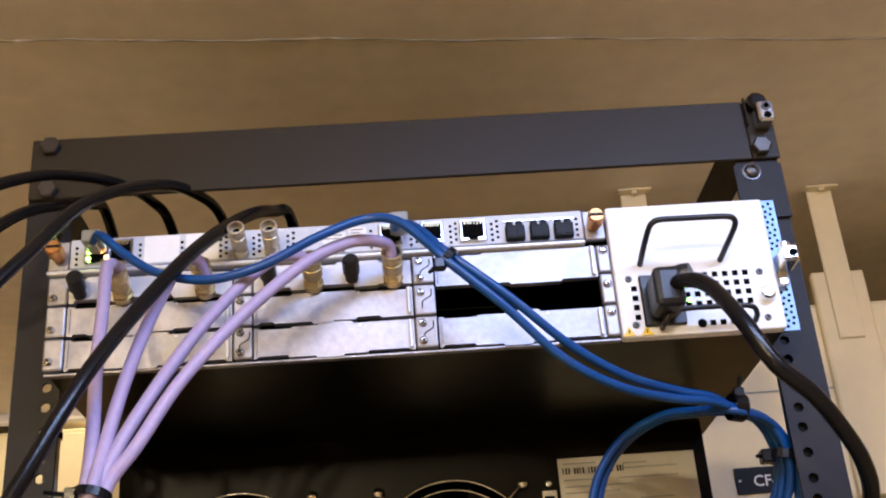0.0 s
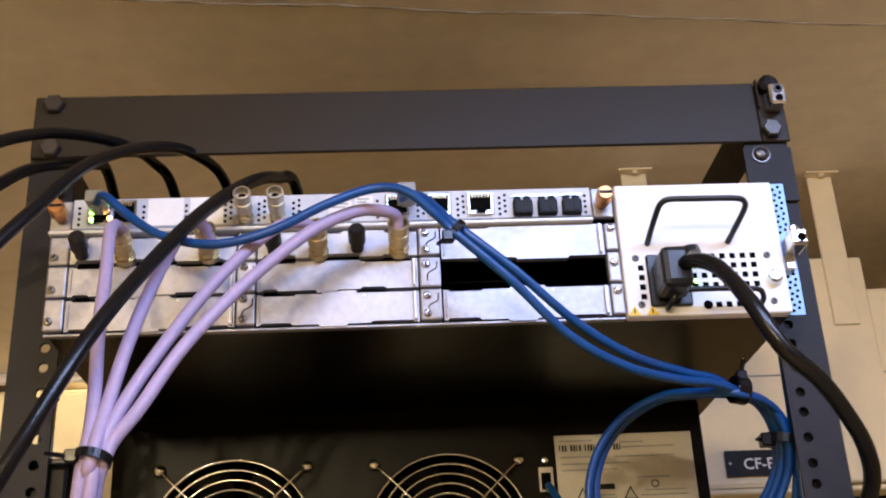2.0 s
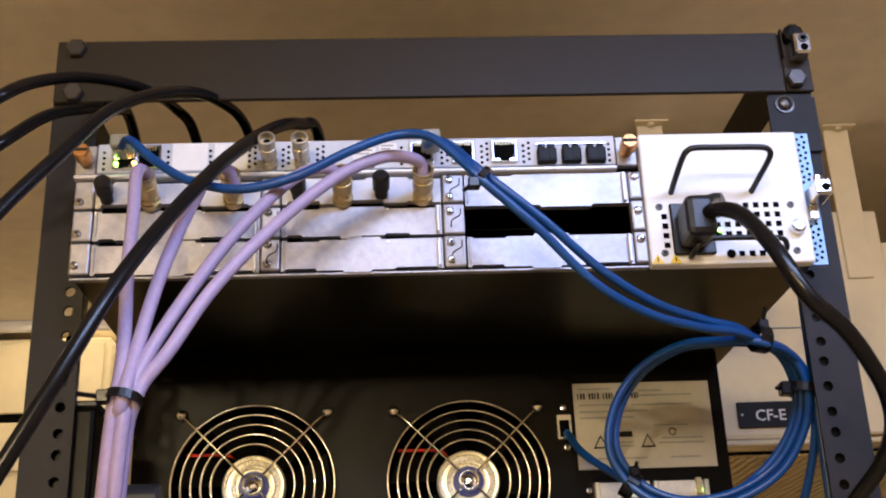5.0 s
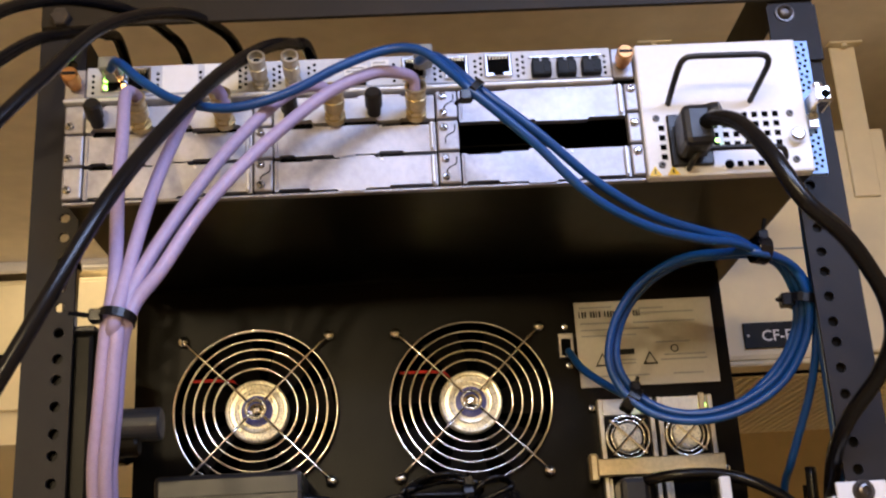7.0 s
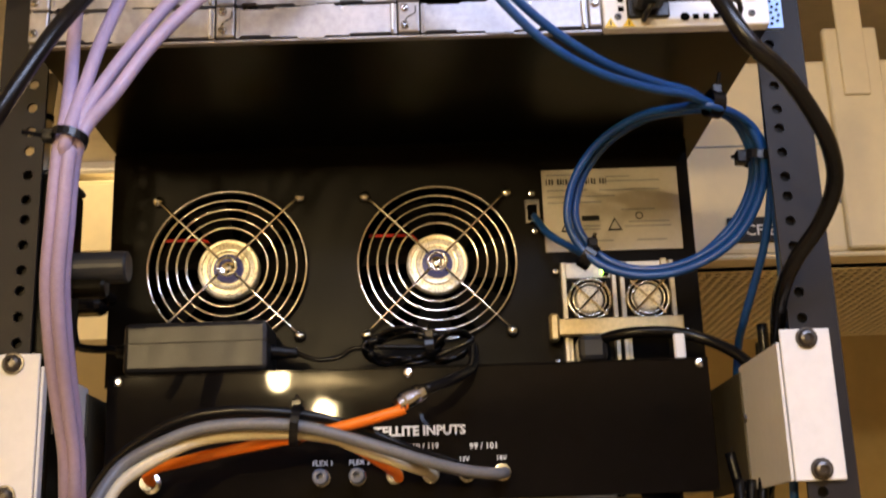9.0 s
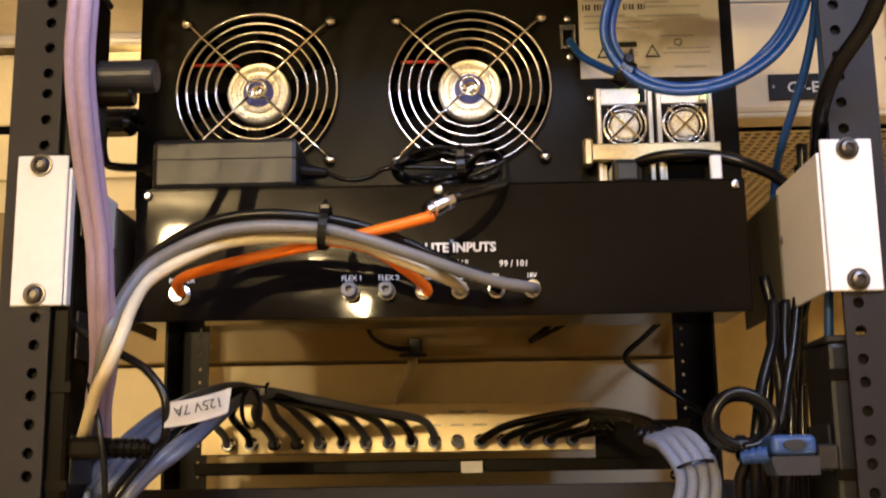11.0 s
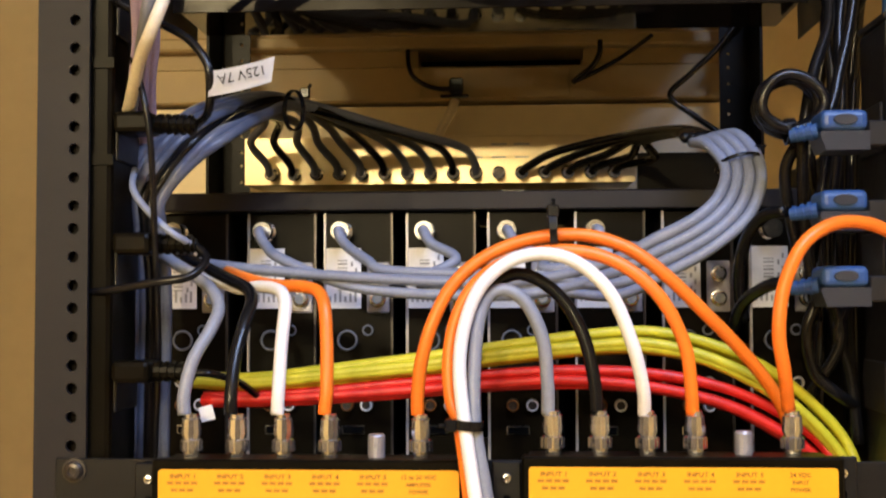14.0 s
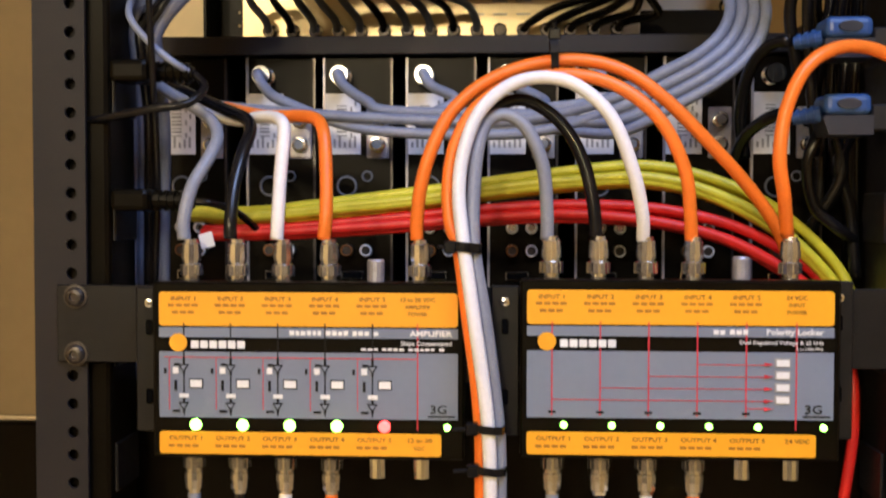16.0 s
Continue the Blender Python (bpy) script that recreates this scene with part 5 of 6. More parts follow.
# ---- power strips and plugs ----
def power_strip(x0, x1, y0, y1, z1, mat, label):
    c = thing("power_strip", ((x0 + x1) / 2, (y0 + y1) / 2, 0.9), label, "power strip", "vertical power strips")
    part("body", box((x0, y0, 0.90), (x1, y1, z1), 0.003, seg=2), mat, c)
    s = 1 if x0 < 0 else -1
    face = x1 if s > 0 else x0
    for k in range(9):
        z = 1.08 + k * 0.0712
        if z > z1 - 0.03:
            break
        part("socket", box((min(face, face + s * 0.002), y0 + 0.004, z - 0.014), (max(face, face + s * 0.002), y1 - 0.004, z + 0.014), 0.0008), "plastic", c)
    part("end_cap", box((x0 - 0.0006, y0 - 0.0006, z1), (x1 + 0.0006, y1 + 0.0006, z1 + 0.004), 0.001), "plastic", c)
    for z in (1.05, 1.30, 1.49, 1.545):
        part("clamp", box((x0 - 0.001, y0 - 0.0015, z), (x1 + 0.001, y0 - 0.0002, z + 0.006)), "dark", c)


power_strip(-0.2500, -0.2130, 0.006, 0.052, 1.795, "dark", "black vertical power strip fixed behind the rack post")
power_strip(0.2150, 0.2480, 0.006, 0.052, 1.566, "panel", "dark grey vertical power strip fixed beside the post")
stiffener = thing("post_stiffener", (0.24, 0.008, 1.57), "slim black steel stiffener fixed behind the rack post", "rack rail")
part("channel", box((0.2288, 0.0032, 1.572), (0.2500, 0.0110, 1.885), 0.001), "dark", stiffener)


def side_plug(z, y=0.010):
    p = thing("mains_plug", (-0.205, y, z), "black moulded mains plug pushed into the power strip", "plug", "plugs on the black strip")
    part("body", box((-0.2108, y - 0.011, z - 0.0062), (-0.1890, y + 0.011, z + 0.0062), 0.003, seg=2), "dark", p)
    part("neck", cyl((-0.1890, y, z), (-0.1660, y, z - 0.001), 0.0052, 0.0040, 12), "dark", p)
    for i in range(5):
        part("rib", cyl((-0.1870 + i * 0.0042, y, z - 0.0002 * i), (-0.1848 + i * 0.0042, y, z - 0.0002 * i), 0.0060, 0.0058, 12), "dark", p)


for z in (1.5135, 1.4455, 1.3740):
    side_plug(z)


def blue_plug(x, z, y=0.004):
    p = thing("angled_plug", (x + 0.012, y, z), "blue-grey angled mains plug with an oval grip", "plug", "plugs on the grey strip")
    part("body", prism(((x, z - 0.0020), (x + 0.0030, z - 0.0105), (x + 0.0262, z - 0.0105), (x + 0.0262, z - 0.0002), (x + 0.0010, z - 0.0002)), y - 0.008, y + 0.016), "slateplastic", p)
    top = box((x + 0.0005, y - 0.0095, z), (x + 0.0252, y + 0.016, z + 0.0112), 0.0034, seg=3)
    cap = part("cap", top, "bluecap", p, "blue moulded cap")
    g = lathe((0, 0, 0), (0, -1, 0), ((0, 0.0066), (0.0010, 0.0062)), 20)
    bmesh.ops.transform(g, matrix=Matrix.Translation((x + 0.0130, y - 0.0094, z + 0.0058)) @ Matrix.Diagonal((1, 1, 0.46, 1)), verts=g.verts)
    part("grip", g, "slateplastic", cap, "oval dark grip pad")
    part("prong_block", box((x + 0.0264, y - 0.004, z - 0.0080), (0.2150, y + 0.010, z + 0.0060), 0.001), "plastic", p)
    part("neck", cyl((x + 0.001, y, z + 0.001), (x - 0.0125, y + 0.006, z - 0.001), 0.0044, 0.0034, 12), "bluecap", p)
    for k in range(3):
        part("rib", cyl((x - 0.002 - k * 0.0036, y + 0.001 + k * 0.0016, z + 0.0008 - 0.0005 * k), (x - 0.0038 - k * 0.0036, y + 0.0018 + k * 0.0016, z + 0.0006 - 0.0005 * k), 0.0050 - k * 0.0004, 0.0048 - k * 0.0004, 12), "bluecap", p)


for x, z in ((0.1770, 1.5035), (0.1762, 1.4603), (0.1760, 1.4196)):
    blue_plug(x, z)


# ---- supply brick lying on the black box ----
br = thing("power_brick", (-0.146, 0.105, 1.6835), "black power supply brick lying on the black box", "power adapter")
part("body", box((-0.1940, 0.088, 1.6836), (-0.0975, 0.134, 1.7180), 0.0035, seg=2), "plastic", br)
part("seam", box((-0.1943, 0.0875, 1.7035), (-0.0972, 0.1345, 1.7042)), "ink", br)
part("lead_boot", cyl((-0.0975, 0.108, 1.699), (-0.0800, 0.108, 1.6975), 0.0055, 0.0035, 12), "rubber", br)
part("inlet_boot", cyl((-0.2040, 0.112, 1.7030), (-0.1940, 0.112, 1.7025), 0.0042, 0.0060, 12), "rubber", br)
cp = thing("round_plug", (-0.21, 0.034, 1.742), "black cylindrical plug pushed into the power strip", "plug")
part("barrel", lathe((-0.2128, 0.034, 1.7425), (1, 0, 0), ((0, 0.0090), (0.001, 0.0102), (0.0340, 0.0102), (0.0352, 0.0092)), 26), "slateplastic", cp)
part("rear_collar", lathe((-0.2128, 0.034, 1.7300), (1, 0, 0), ((0, 0.0070), (0.020, 0.0070), (0.022, 0.0058)), 20), "dark", cp)
cp = thing("inlet_plug", (-0.22, 0.12, 1.74), "black moulded inlet plug on the brick's lead", "plug")
part("lead", tube(((-0.2345, 0.112, 1.735), (-0.2355, 0.112, 1.722), (-0.232, 0.112, 1.709), (-0.222, 0.112, 1.706), (-0.206, 0.112, 1.705), (-0.194, 0.112, 1.702)), 0.0030), "rubber", cp)
part("plug_shell", box((-0.2430, 0.106, 1.7400), (-0.2100, 0.132, 1.7480), 0.004, seg=2), "rubber", cp)
part("plug_body", box((-0.2405, 0.1065, 1.7315), (-0.2150, 0.130, 1.7440), 0.0055, seg=2), "rubber", cp)


# ---- small flags and ties ----
fl = thing("cord_tag", (-0.14, -0.02, 1.53), "white paper tag folded round a thin black cord", "tag")
bm = bmesh.new()
rows = []
for i in range(9):
    t = i / 8
    x = -0.1510 + t * 0.0345
    z = 1.5230 + 0.0060 * t * t + 0.0015 * t
    y = -0.022 - 0.003 * math.sin(t * 3)
    rows.append([bm.verts.new((x, y, z)), bm.verts.new((x + 0.0010 + 0.001 * t, y - 0.001, z + 0.0135))])
for a, b in zip(rows, rows[1:]):
    bm.faces.new((a[0], b[0], b[1], a[1]))
bmesh.ops.solidify(bm, geom=bm.faces, thickness=0.0004)
part("paper", bm, "paper", fl)
lettering("lettering", "125V 7A", -0.1320, -0.0272, 1.5360, 0.0075, "ink", fl, turn=(90, 168, 0))


# ---- lines ----
def cable(name, r, mat, label, category, line, group=""):
    ob = part(name, tube(line, r, 10, 7), mat, None, smooth=True)
    return tagged(ob, label, category, group)


def tie(p, axis, r, label="black nylon tie round the cables", wide=0.004, tail=(0, -0.004, 0.010), head=0.0032):
    """A flat strap with its head and cut tail."""
    a = Vector(axis).normalized()
    t = thing("cable_tie", p, label, "cable tie", "cable ties")
    bm = bmesh.new()
    rot = a.to_track_quat("Z", "Y").to_matrix()
    n = 20
    loops = []
    for rr in (r, r + 0.0011):
        for h in (-wide / 2, wide / 2):
            loops.append([bm.verts.new(Vector(p) + rot @ Vector((rr * math.cos(2 * math.pi * i / n), rr * math.sin(2 * math.pi * i / n), h))) for i in range(n)])
    for u, v in ((0, 1), (1, 3), (3, 2), (2, 0)):
        for i in range(n):
            bm.faces.new((loops[u][i], loops[u][(i + 1) % n], loops[v][(i + 1) % n], loops[v][i]))
    bmesh.ops.recalc_face_normals(bm, faces=bm.faces)
    part("strap", bm, "rubber", t)
    up = Vector(tail).normalized()
    q = Vector(p) + up * (r + 0.001)
    part("head", box(q - Vector((head, head, head)), q + Vector((head, head, head)), 0.0008), "rubber", t)
    part("tail", tube((q, q + up * 0.005, q + Vector(tail)), 0.0012, 6, 3), "rubber", t)



cmgr = thing("cable_manager", (0.262, 0.27, 0.9), "flat black cable manager panel inside the rack side", "cable manager")
part("panel", box((0.2560, 0.075, 0.90), (0.2585, 0.410, 1.525), 0.0008), "dark", cmgr)
for k in range(6):
    part("finger", box((0.2200, 0.060, 1.02 + k * 0.085), (0.2560, 0.0745, 1.032 + k * 0.085), 0.002), "plastic", cmgr)

cable("coaxial_cable", 0.0036, "purple", "lilac coaxial cable tied into a hanging bundle", "cable", ((-0.1738, -0.062, 1.9144), (-0.1773, -0.072, 1.9147), (-0.1774, -0.082, 1.905), (-0.1732, -0.1, 1.8735), (-0.1707, -0.115, 1.8353), (-0.1669, -0.128, 1.8007), (-0.1658, -0.135, 1.7758), (-0.1669, -0.138, 1.7613), (-0.1684, -0.137, 1.7467), (-0.1713, -0.131, 1.7198), (-0.1753, -0.121, 1.6941), (-0.1773, -0.106, 1.669), (-0.1792, -0.086, 1.6438), (-0.1798, -0.066, 1.6174), (-0.1827, -0.051, 1.5955), (-0.1874, -0.031, 1.5755), (-0.1946, -0.006, 1.557), (-0.2029, 0.014, 1.54), (-0.2099, 0.039, 1.52), (-0.2184, 0.074, 1.49), (-0.2274, 0.119, 1.43)), "lilac cables")
cable("coaxial_cable", 0.0036, "purple", "lilac coaxial cable tied into a hanging bundle", "cable", ((-0.1247, -0.06, 1.9081), (-0.1276, -0.07, 1.9144), (-0.1344, -0.078, 1.9113), (-0.1393, -0.088, 1.8954), (-0.1475, -0.105, 1.8612), (-0.1546, -0.12, 1.824), (-0.1596, -0.132, 1.7878), (-0.1627, -0.142, 1.7602), (-0.1676, -0.1305, 1.749), (-0.1705, -0.1245, 1.7217), (-0.1744, -0.1145, 1.6956), (-0.1764, -0.0995, 1.6702), (-0.1782, -0.0795, 1.6447), (-0.1791, -0.0595, 1.618), (-0.1819, -0.0445, 1.5958), (-0.1847, -0.0245, 1.5755), (-0.1919, 0.0005, 1.557), (-0.2002, 0.0205, 1.54), (-0.2072, 0.0455, 1.52), (-0.2157, 0.0805, 1.49), (-0.2247, 0.1255, 1.43)), "lilac cables")
cable("coaxial_cable", 0.0036, "purple", "lilac coaxial cable tied into a hanging bundle", "cable", ((-0.0633, -0.062, 1.913), (-0.0704, -0.072, 1.9134), (-0.0827, -0.08, 1.9072), (-0.0989, -0.09, 1.8888), (-0.1204, -0.105, 1.8559), (-0.1417, -0.122, 1.814), (-0.1554, -0.133, 1.7818), (-0.1611, -0.138, 1.7612), (-0.1629, -0.138, 1.7462), (-0.1658, -0.132, 1.7193), (-0.1697, -0.122, 1.6936), (-0.1717, -0.107, 1.6686), (-0.1735, -0.087, 1.6435), (-0.1747, -0.067, 1.6171), (-0.1776, -0.052, 1.5952), (-0.1828, -0.032, 1.5755), (-0.19, -0.007, 1.557), (-0.1983, 0.013, 1.54), (-0.2053, 0.038, 1.52), (-0.2138, 0.073, 1.49), (-0.2228, 0.118, 1.43)), "lilac cables")
cable("coaxial_cable", 0.0036, "purple", "lilac coaxial cable tied into a hanging bundle", "cable", ((-0.0145, -0.062, 1.9124), (-0.0155, -0.068, 1.9176), (-0.0229, -0.076, 1.9175), (-0.0391, -0.085, 1.9132), (-0.0642, -0.095, 1.8964), (-0.0964, -0.108, 1.8624), (-0.1252, -0.122, 1.8228), (-0.1438, -0.132, 1.7875), (-0.1545, -0.135, 1.7714), (-0.1581, -0.137, 1.7608), (-0.1621, -0.132, 1.7483), (-0.165, -0.126, 1.7211), (-0.1689, -0.116, 1.6951), (-0.1708, -0.101, 1.6697), (-0.1725, -0.081, 1.6443), (-0.1741, -0.061, 1.6177), (-0.1769, -0.046, 1.5956), (-0.1804, -0.026, 1.5755), (-0.1876, -0.001, 1.557), (-0.1959, 0.019, 1.54), (-0.2029, 0.044, 1.52), (-0.2114, 0.079, 1.49), (-0.2204, 0.124, 1.43)), "lilac cables")
cable("black_cable", 0.0038, "rubber", "thick black cable draped over the chassis top", "cable", ((-0.268, -0.1, 1.9365), (-0.2509, -0.1, 1.9489), (-0.24, -0.08, 1.9688), (-0.2199, -0.05, 1.9891), (-0.1945, -0.01, 2.0034), (-0.1819, 0.04, 2.0151), (-0.1698, 0.055, 1.9992), (-0.1658, 0.13, 1.9535), (-0.1638, 0.25, 1.953)), "black cables over the chassis")
cable("black_cable", 0.0038, "rubber", "thick black cable draped over the chassis top", "cable", ((-0.2723, -0.08, 1.9166), (-0.2549, -0.08, 1.9297), (-0.2412, -0.05, 1.9625), (-0.2267, -0.02, 1.9835), (-0.2177, 0.02, 2.0045), (-0.2139, 0.05, 2.0073), (-0.2099, 0.13, 1.9535), (-0.2079, 0.25, 1.953)), "black cables over the chassis")
cable("black_cable", 0.0038, "rubber", "thick black cable draped over the chassis top", "cable", ((-0.2348, -0.16, 1.8353), (-0.2248, -0.15, 1.8587), (-0.2064, -0.13, 1.8963), (-0.1875, -0.1, 1.94), (-0.1674, -0.05, 1.9775), (-0.1481, 0, 2.0001), (-0.1315, 0.05, 1.9984), (-0.1275, 0.13, 1.9535), (-0.1255, 0.25, 1.953)), "black cables over the chassis")
cable("black_cable", 0.0042, "rubber", "thick black cable draped over the chassis top", "cable", ((-0.219, -0.17, 1.7019), (-0.2035, -0.17, 1.7303), (-0.1847, -0.165, 1.7705), (-0.1666, -0.15, 1.8178), (-0.148, -0.12, 1.8661), (-0.1256, -0.085, 1.915), (-0.1056, -0.04, 1.9564), (-0.0917, 0, 1.9805), (-0.0818, 0.03, 1.9867), (-0.0778, 0.13, 1.9535), (-0.0758, 0.25, 1.953)), "black cables over the chassis")
cable("network_cable", 0.0027, "blue", "long blue network cable coiled beside the rack post", "cable", ((-0.1917, -0.062, 1.9345), (-0.1854, -0.07, 1.9348), (-0.169, -0.075, 1.9189), (-0.147, -0.085, 1.9011), (-0.117, -0.095, 1.8905), (-0.0857, -0.1, 1.8953), (-0.0547, -0.1, 1.9109), (-0.0294, -0.095, 1.9224), (-0.0104, -0.1, 1.9182), (0.0061, -0.105, 1.9005), (0.0169, -0.108, 1.8869), (0.0466, -0.1, 1.8614), (0.0778, -0.085, 1.8343), (0.112, -0.065, 1.8217), (0.1456, -0.045, 1.8195), (0.1689, -0.033, 1.8201), (0.1874, -0.02, 1.8182), (0.211, -0.002, 1.8144), (0.224, 0.012, 1.7953), (0.2226, 0.024, 1.7723), (0.2071, 0.035, 1.748), (0.1789, 0.045, 1.7329), (0.1468, 0.05, 1.7304), (0.1198, 0.055, 1.7424), (0.1044, 0.055, 1.7675), (0.109, 0.05, 1.7963), (0.1261, 0.04, 1.819), (0.1488, 0.02, 1.828), (0.1678, -0.005, 1.8229), (0.1863, -0.024, 1.8159), (0.2148, 0, 1.8121), (0.2300, 0.02, 1.7935), (0.2305, 0.03, 1.7683), (0.2280, 0.045, 1.7445), (0.2228, 0.06, 1.7221), (0.2184, 0.075, 1.7028), (0.2190, 0.1, 1.6850), (0.2160, 0.12, 1.6222)), "blue network cables")
cable("network_cable", 0.0027, "blue", "long blue network cable coiled beside the rack post", "cable", ((-0.0117, -0.062, 1.9317), (-0.0054, -0.074, 1.9289), (0.0027, -0.09, 1.9164), (0.0173, -0.1, 1.8961), (0.0498, -0.095, 1.8692), (0.0831, -0.08, 1.8437), (0.117, -0.06, 1.8297), (0.1508, -0.04, 1.8251), (0.1724, -0.028, 1.8237), (0.1894, -0.012, 1.8193), (0.2092, 0.004, 1.8162), (0.2216, 0.018, 1.7975), (0.2203, 0.03, 1.7759), (0.2062, 0.041, 1.7535), (0.1792, 0.051, 1.7386), (0.1494, 0.058, 1.7365), (0.125, 0.063, 1.7482), (0.1108, 0.063, 1.7713), (0.115, 0.058, 1.7981), (0.131, 0.048, 1.8195), (0.1527, 0.028, 1.8284), (0.1712, 0.003, 1.8238), (0.1898, -0.01, 1.8186), (0.209, 0.008, 1.8155), (0.2198, 0.022, 1.7983), (0.2191, 0.034, 1.7788), (0.2061, 0.045, 1.7574), (0.1792, 0.055, 1.7374), (0.1514, 0.062, 1.7348), (0.1266, 0.075, 1.7475), (0.1107, 0.1, 1.7645), (0.0972, 0.122, 1.7821), (0.0898, 0.135, 1.7991)), "blue network cables")
cable("network_cable", 0.0027, "blue", "blue network cable running down behind the post", "cable", ((0.2332, 0.02, 1.8737), (0.2323, 0.02, 1.8465), (0.2318, 0.02, 1.8161), (0.2309, 0.02, 1.7828), (0.2303, 0.02, 1.74), (0.2295, 0.02, 1.7055), (0.2286, 0.02, 1.6754), (0.226, 0.03, 1.6), (0.222, 0.04, 1.5), (0.219, 0.05, 1.4)))
psu_cord = cable("mains_cable", 0.0047, "rubber", "thick black power cord plugged into the white supply", "power cord", ((0.1499, -0.07, 1.8802), (0.1538, -0.082, 1.8785), (0.1611, -0.1, 1.8662), (0.1683, -0.12, 1.8391), (0.1803, -0.125, 1.8105), (0.199, -0.118, 1.795), (0.2146, -0.105, 1.7808), (0.2282, -0.09, 1.7651), (0.2364, -0.07, 1.7504), (0.2333, -0.05, 1.7335), (0.2216, -0.03, 1.7151), (0.2185, -0.008, 1.6999), (0.2231, 0.02, 1.6833), (0.2301, 0.05, 1.6648), (0.2270, 0.08, 1.62), (0.220, 0.09, 1.54)))
cable("coaxial_cable", 0.0036, "greyarch", "grey coaxial cable arching over the black box", "cable", ((-0.212, 0.03, 1.5171), (-0.1985, 0.005, 1.5414), (-0.1854, -0.025, 1.5569), (-0.179, -0.036, 1.5723), (-0.1764, -0.03, 1.5866), (-0.1696, -0.02, 1.6047), (-0.1606, -0.014, 1.6164), (-0.1387, -0.012, 1.6279), (-0.1190, -0.010, 1.6342), (-0.0940, -0.008, 1.6358), (-0.0639, -0.005, 1.6337), (-0.0264, 0.004, 1.6236), (0.0081, 0.018, 1.6133), (0.0309, 0.034, 1.6087), (0.0496, 0.048, 1.6075), (0.0556, 0.064, 1.6093)), "arched coaxial cables")
cable("coaxial_cable", 0.0036, "cream", "cream coaxial cable arching over the black box", "cable", ((-0.2101, 0.02, 1.5161), (-0.198, -0.005, 1.5294), (-0.1888, -0.022, 1.5424), (-0.1798, -0.036, 1.5513), (-0.174, -0.04, 1.5618), (-0.1715, -0.036, 1.5722), (-0.1691, -0.026, 1.5895), (-0.1624, -0.016, 1.6055), (-0.1396, -0.008, 1.621), (-0.1208, -0.003, 1.6285), (-0.0960, 0.001, 1.6312), (-0.0658, 0.004, 1.6308), (-0.046, 0.01, 1.628), (-0.0335, 0.014, 1.6229), (-0.0083, 0.026, 1.6141), (0.007, 0.046, 1.6101), (0.0102, 0.064, 1.609)), "arched coaxial cables")
cable("coaxial_cable", 0.0032, "rubber", "black coaxial cable arching over the black box", "cable", ((-0.2166, 0.05, 1.5258), (-0.2058, 0.03, 1.5567), (-0.1939, 0.016, 1.5897), (-0.1737, 0.006, 1.6178), (-0.1407, 0, 1.6382), (-0.1051, -0.002, 1.6445), (-0.0643, 0.002, 1.6413), (-0.0331, 0.01, 1.6336), (0.0017, 0.022, 1.6195), (0.0262, 0.044, 1.6126), (0.0323, 0.064, 1.6092)), "arched coaxial cables")
cable("coaxial_cable", 0.0033, "orange", "bright orange coaxial cable on the black box", "cable", ((-0.166, 0.064, 1.6105), (-0.1662, 0.054, 1.6138), (-0.1584, 0.045, 1.6174), (-0.1345, 0.03, 1.6206), (-0.1059, 0.02, 1.6247), (-0.0718, 0.01, 1.629), (-0.039, 0.004, 1.6347), (-0.0103, 0.004, 1.6417), (-0.0052, 0.004, 1.6436)), "orange cables")
cable("coaxial_cable", 0.0033, "orange", "bright orange coaxial cable on the black box", "cable", ((-0.1337, 0.026, 1.6341), (-0.1063, 0.022, 1.6357), (-0.0728, 0.018, 1.6323), (-0.0565, 0.018, 1.6305), (-0.0408, 0.024, 1.6268), (-0.0237, 0.038, 1.6175), (-0.0129, 0.056, 1.6109), (-0.0112, 0.064, 1.6081)), "orange cables")
cable("coaxial_cable", 0.0036, "grey", "grey coaxial cable screwed to the amplifier", "cable", ((-0.164, -0.018, 1.3528), (-0.1642, -0.018, 1.3631), (-0.1606, -0.014, 1.3813), (-0.1532, -0.004, 1.3985), (-0.1517, 0.006, 1.4099), (-0.1595, 0.018, 1.4202), (-0.1742, 0.03, 1.4293), (-0.1887, 0.04, 1.4368), (-0.2034, 0.055, 1.4451)), "amplifier cables")
cable("coaxial_cable", 0.0036, "rubber", "black coaxial cable screwed to the amplifier", "cable", ((-0.1388, -0.018, 1.3529), (-0.139, -0.017, 1.3631), (-0.1385, -0.01, 1.3814), (-0.1361, 0, 1.4002), (-0.1346, 0.012, 1.4127), (-0.1395, 0.022, 1.4204), (-0.154, 0.035, 1.4264), (-0.1747, 0.05, 1.4354), (-0.1961, 0.065, 1.4444)), "amplifier cables")
cable("coaxial_cable", 0.0036, "whitejacket", "white coaxial cable screwed to the amplifier", "cable", ((-0.1138, -0.018, 1.353), (-0.1131, -0.018, 1.3662), (-0.1127, -0.012, 1.3905), (-0.112, -0.006, 1.4097), (-0.1144, 0, 1.4168), (-0.1211, 0.01, 1.4201), (-0.1336, 0.025, 1.4213), (-0.1486, 0.04, 1.4206), (-0.1706, 0.06, 1.4269), (-0.1921, 0.075, 1.4351)), "amplifier cables")
cable("coaxial_cable", 0.0036, "orange", "bright orange coaxial cable screwed to the amplifier", "cable", ((-0.0886, -0.018, 1.353), (-0.0873, -0.018, 1.3663), (-0.0882, -0.012, 1.3905), (-0.0904, -0.006, 1.4096), (-0.0954, 0.004, 1.418), (-0.1059, 0.015, 1.4211), (-0.1265, 0.03, 1.4223), (-0.1442, 0.05, 1.426), (-0.1639, 0.075, 1.4315)), "amplifier cables")
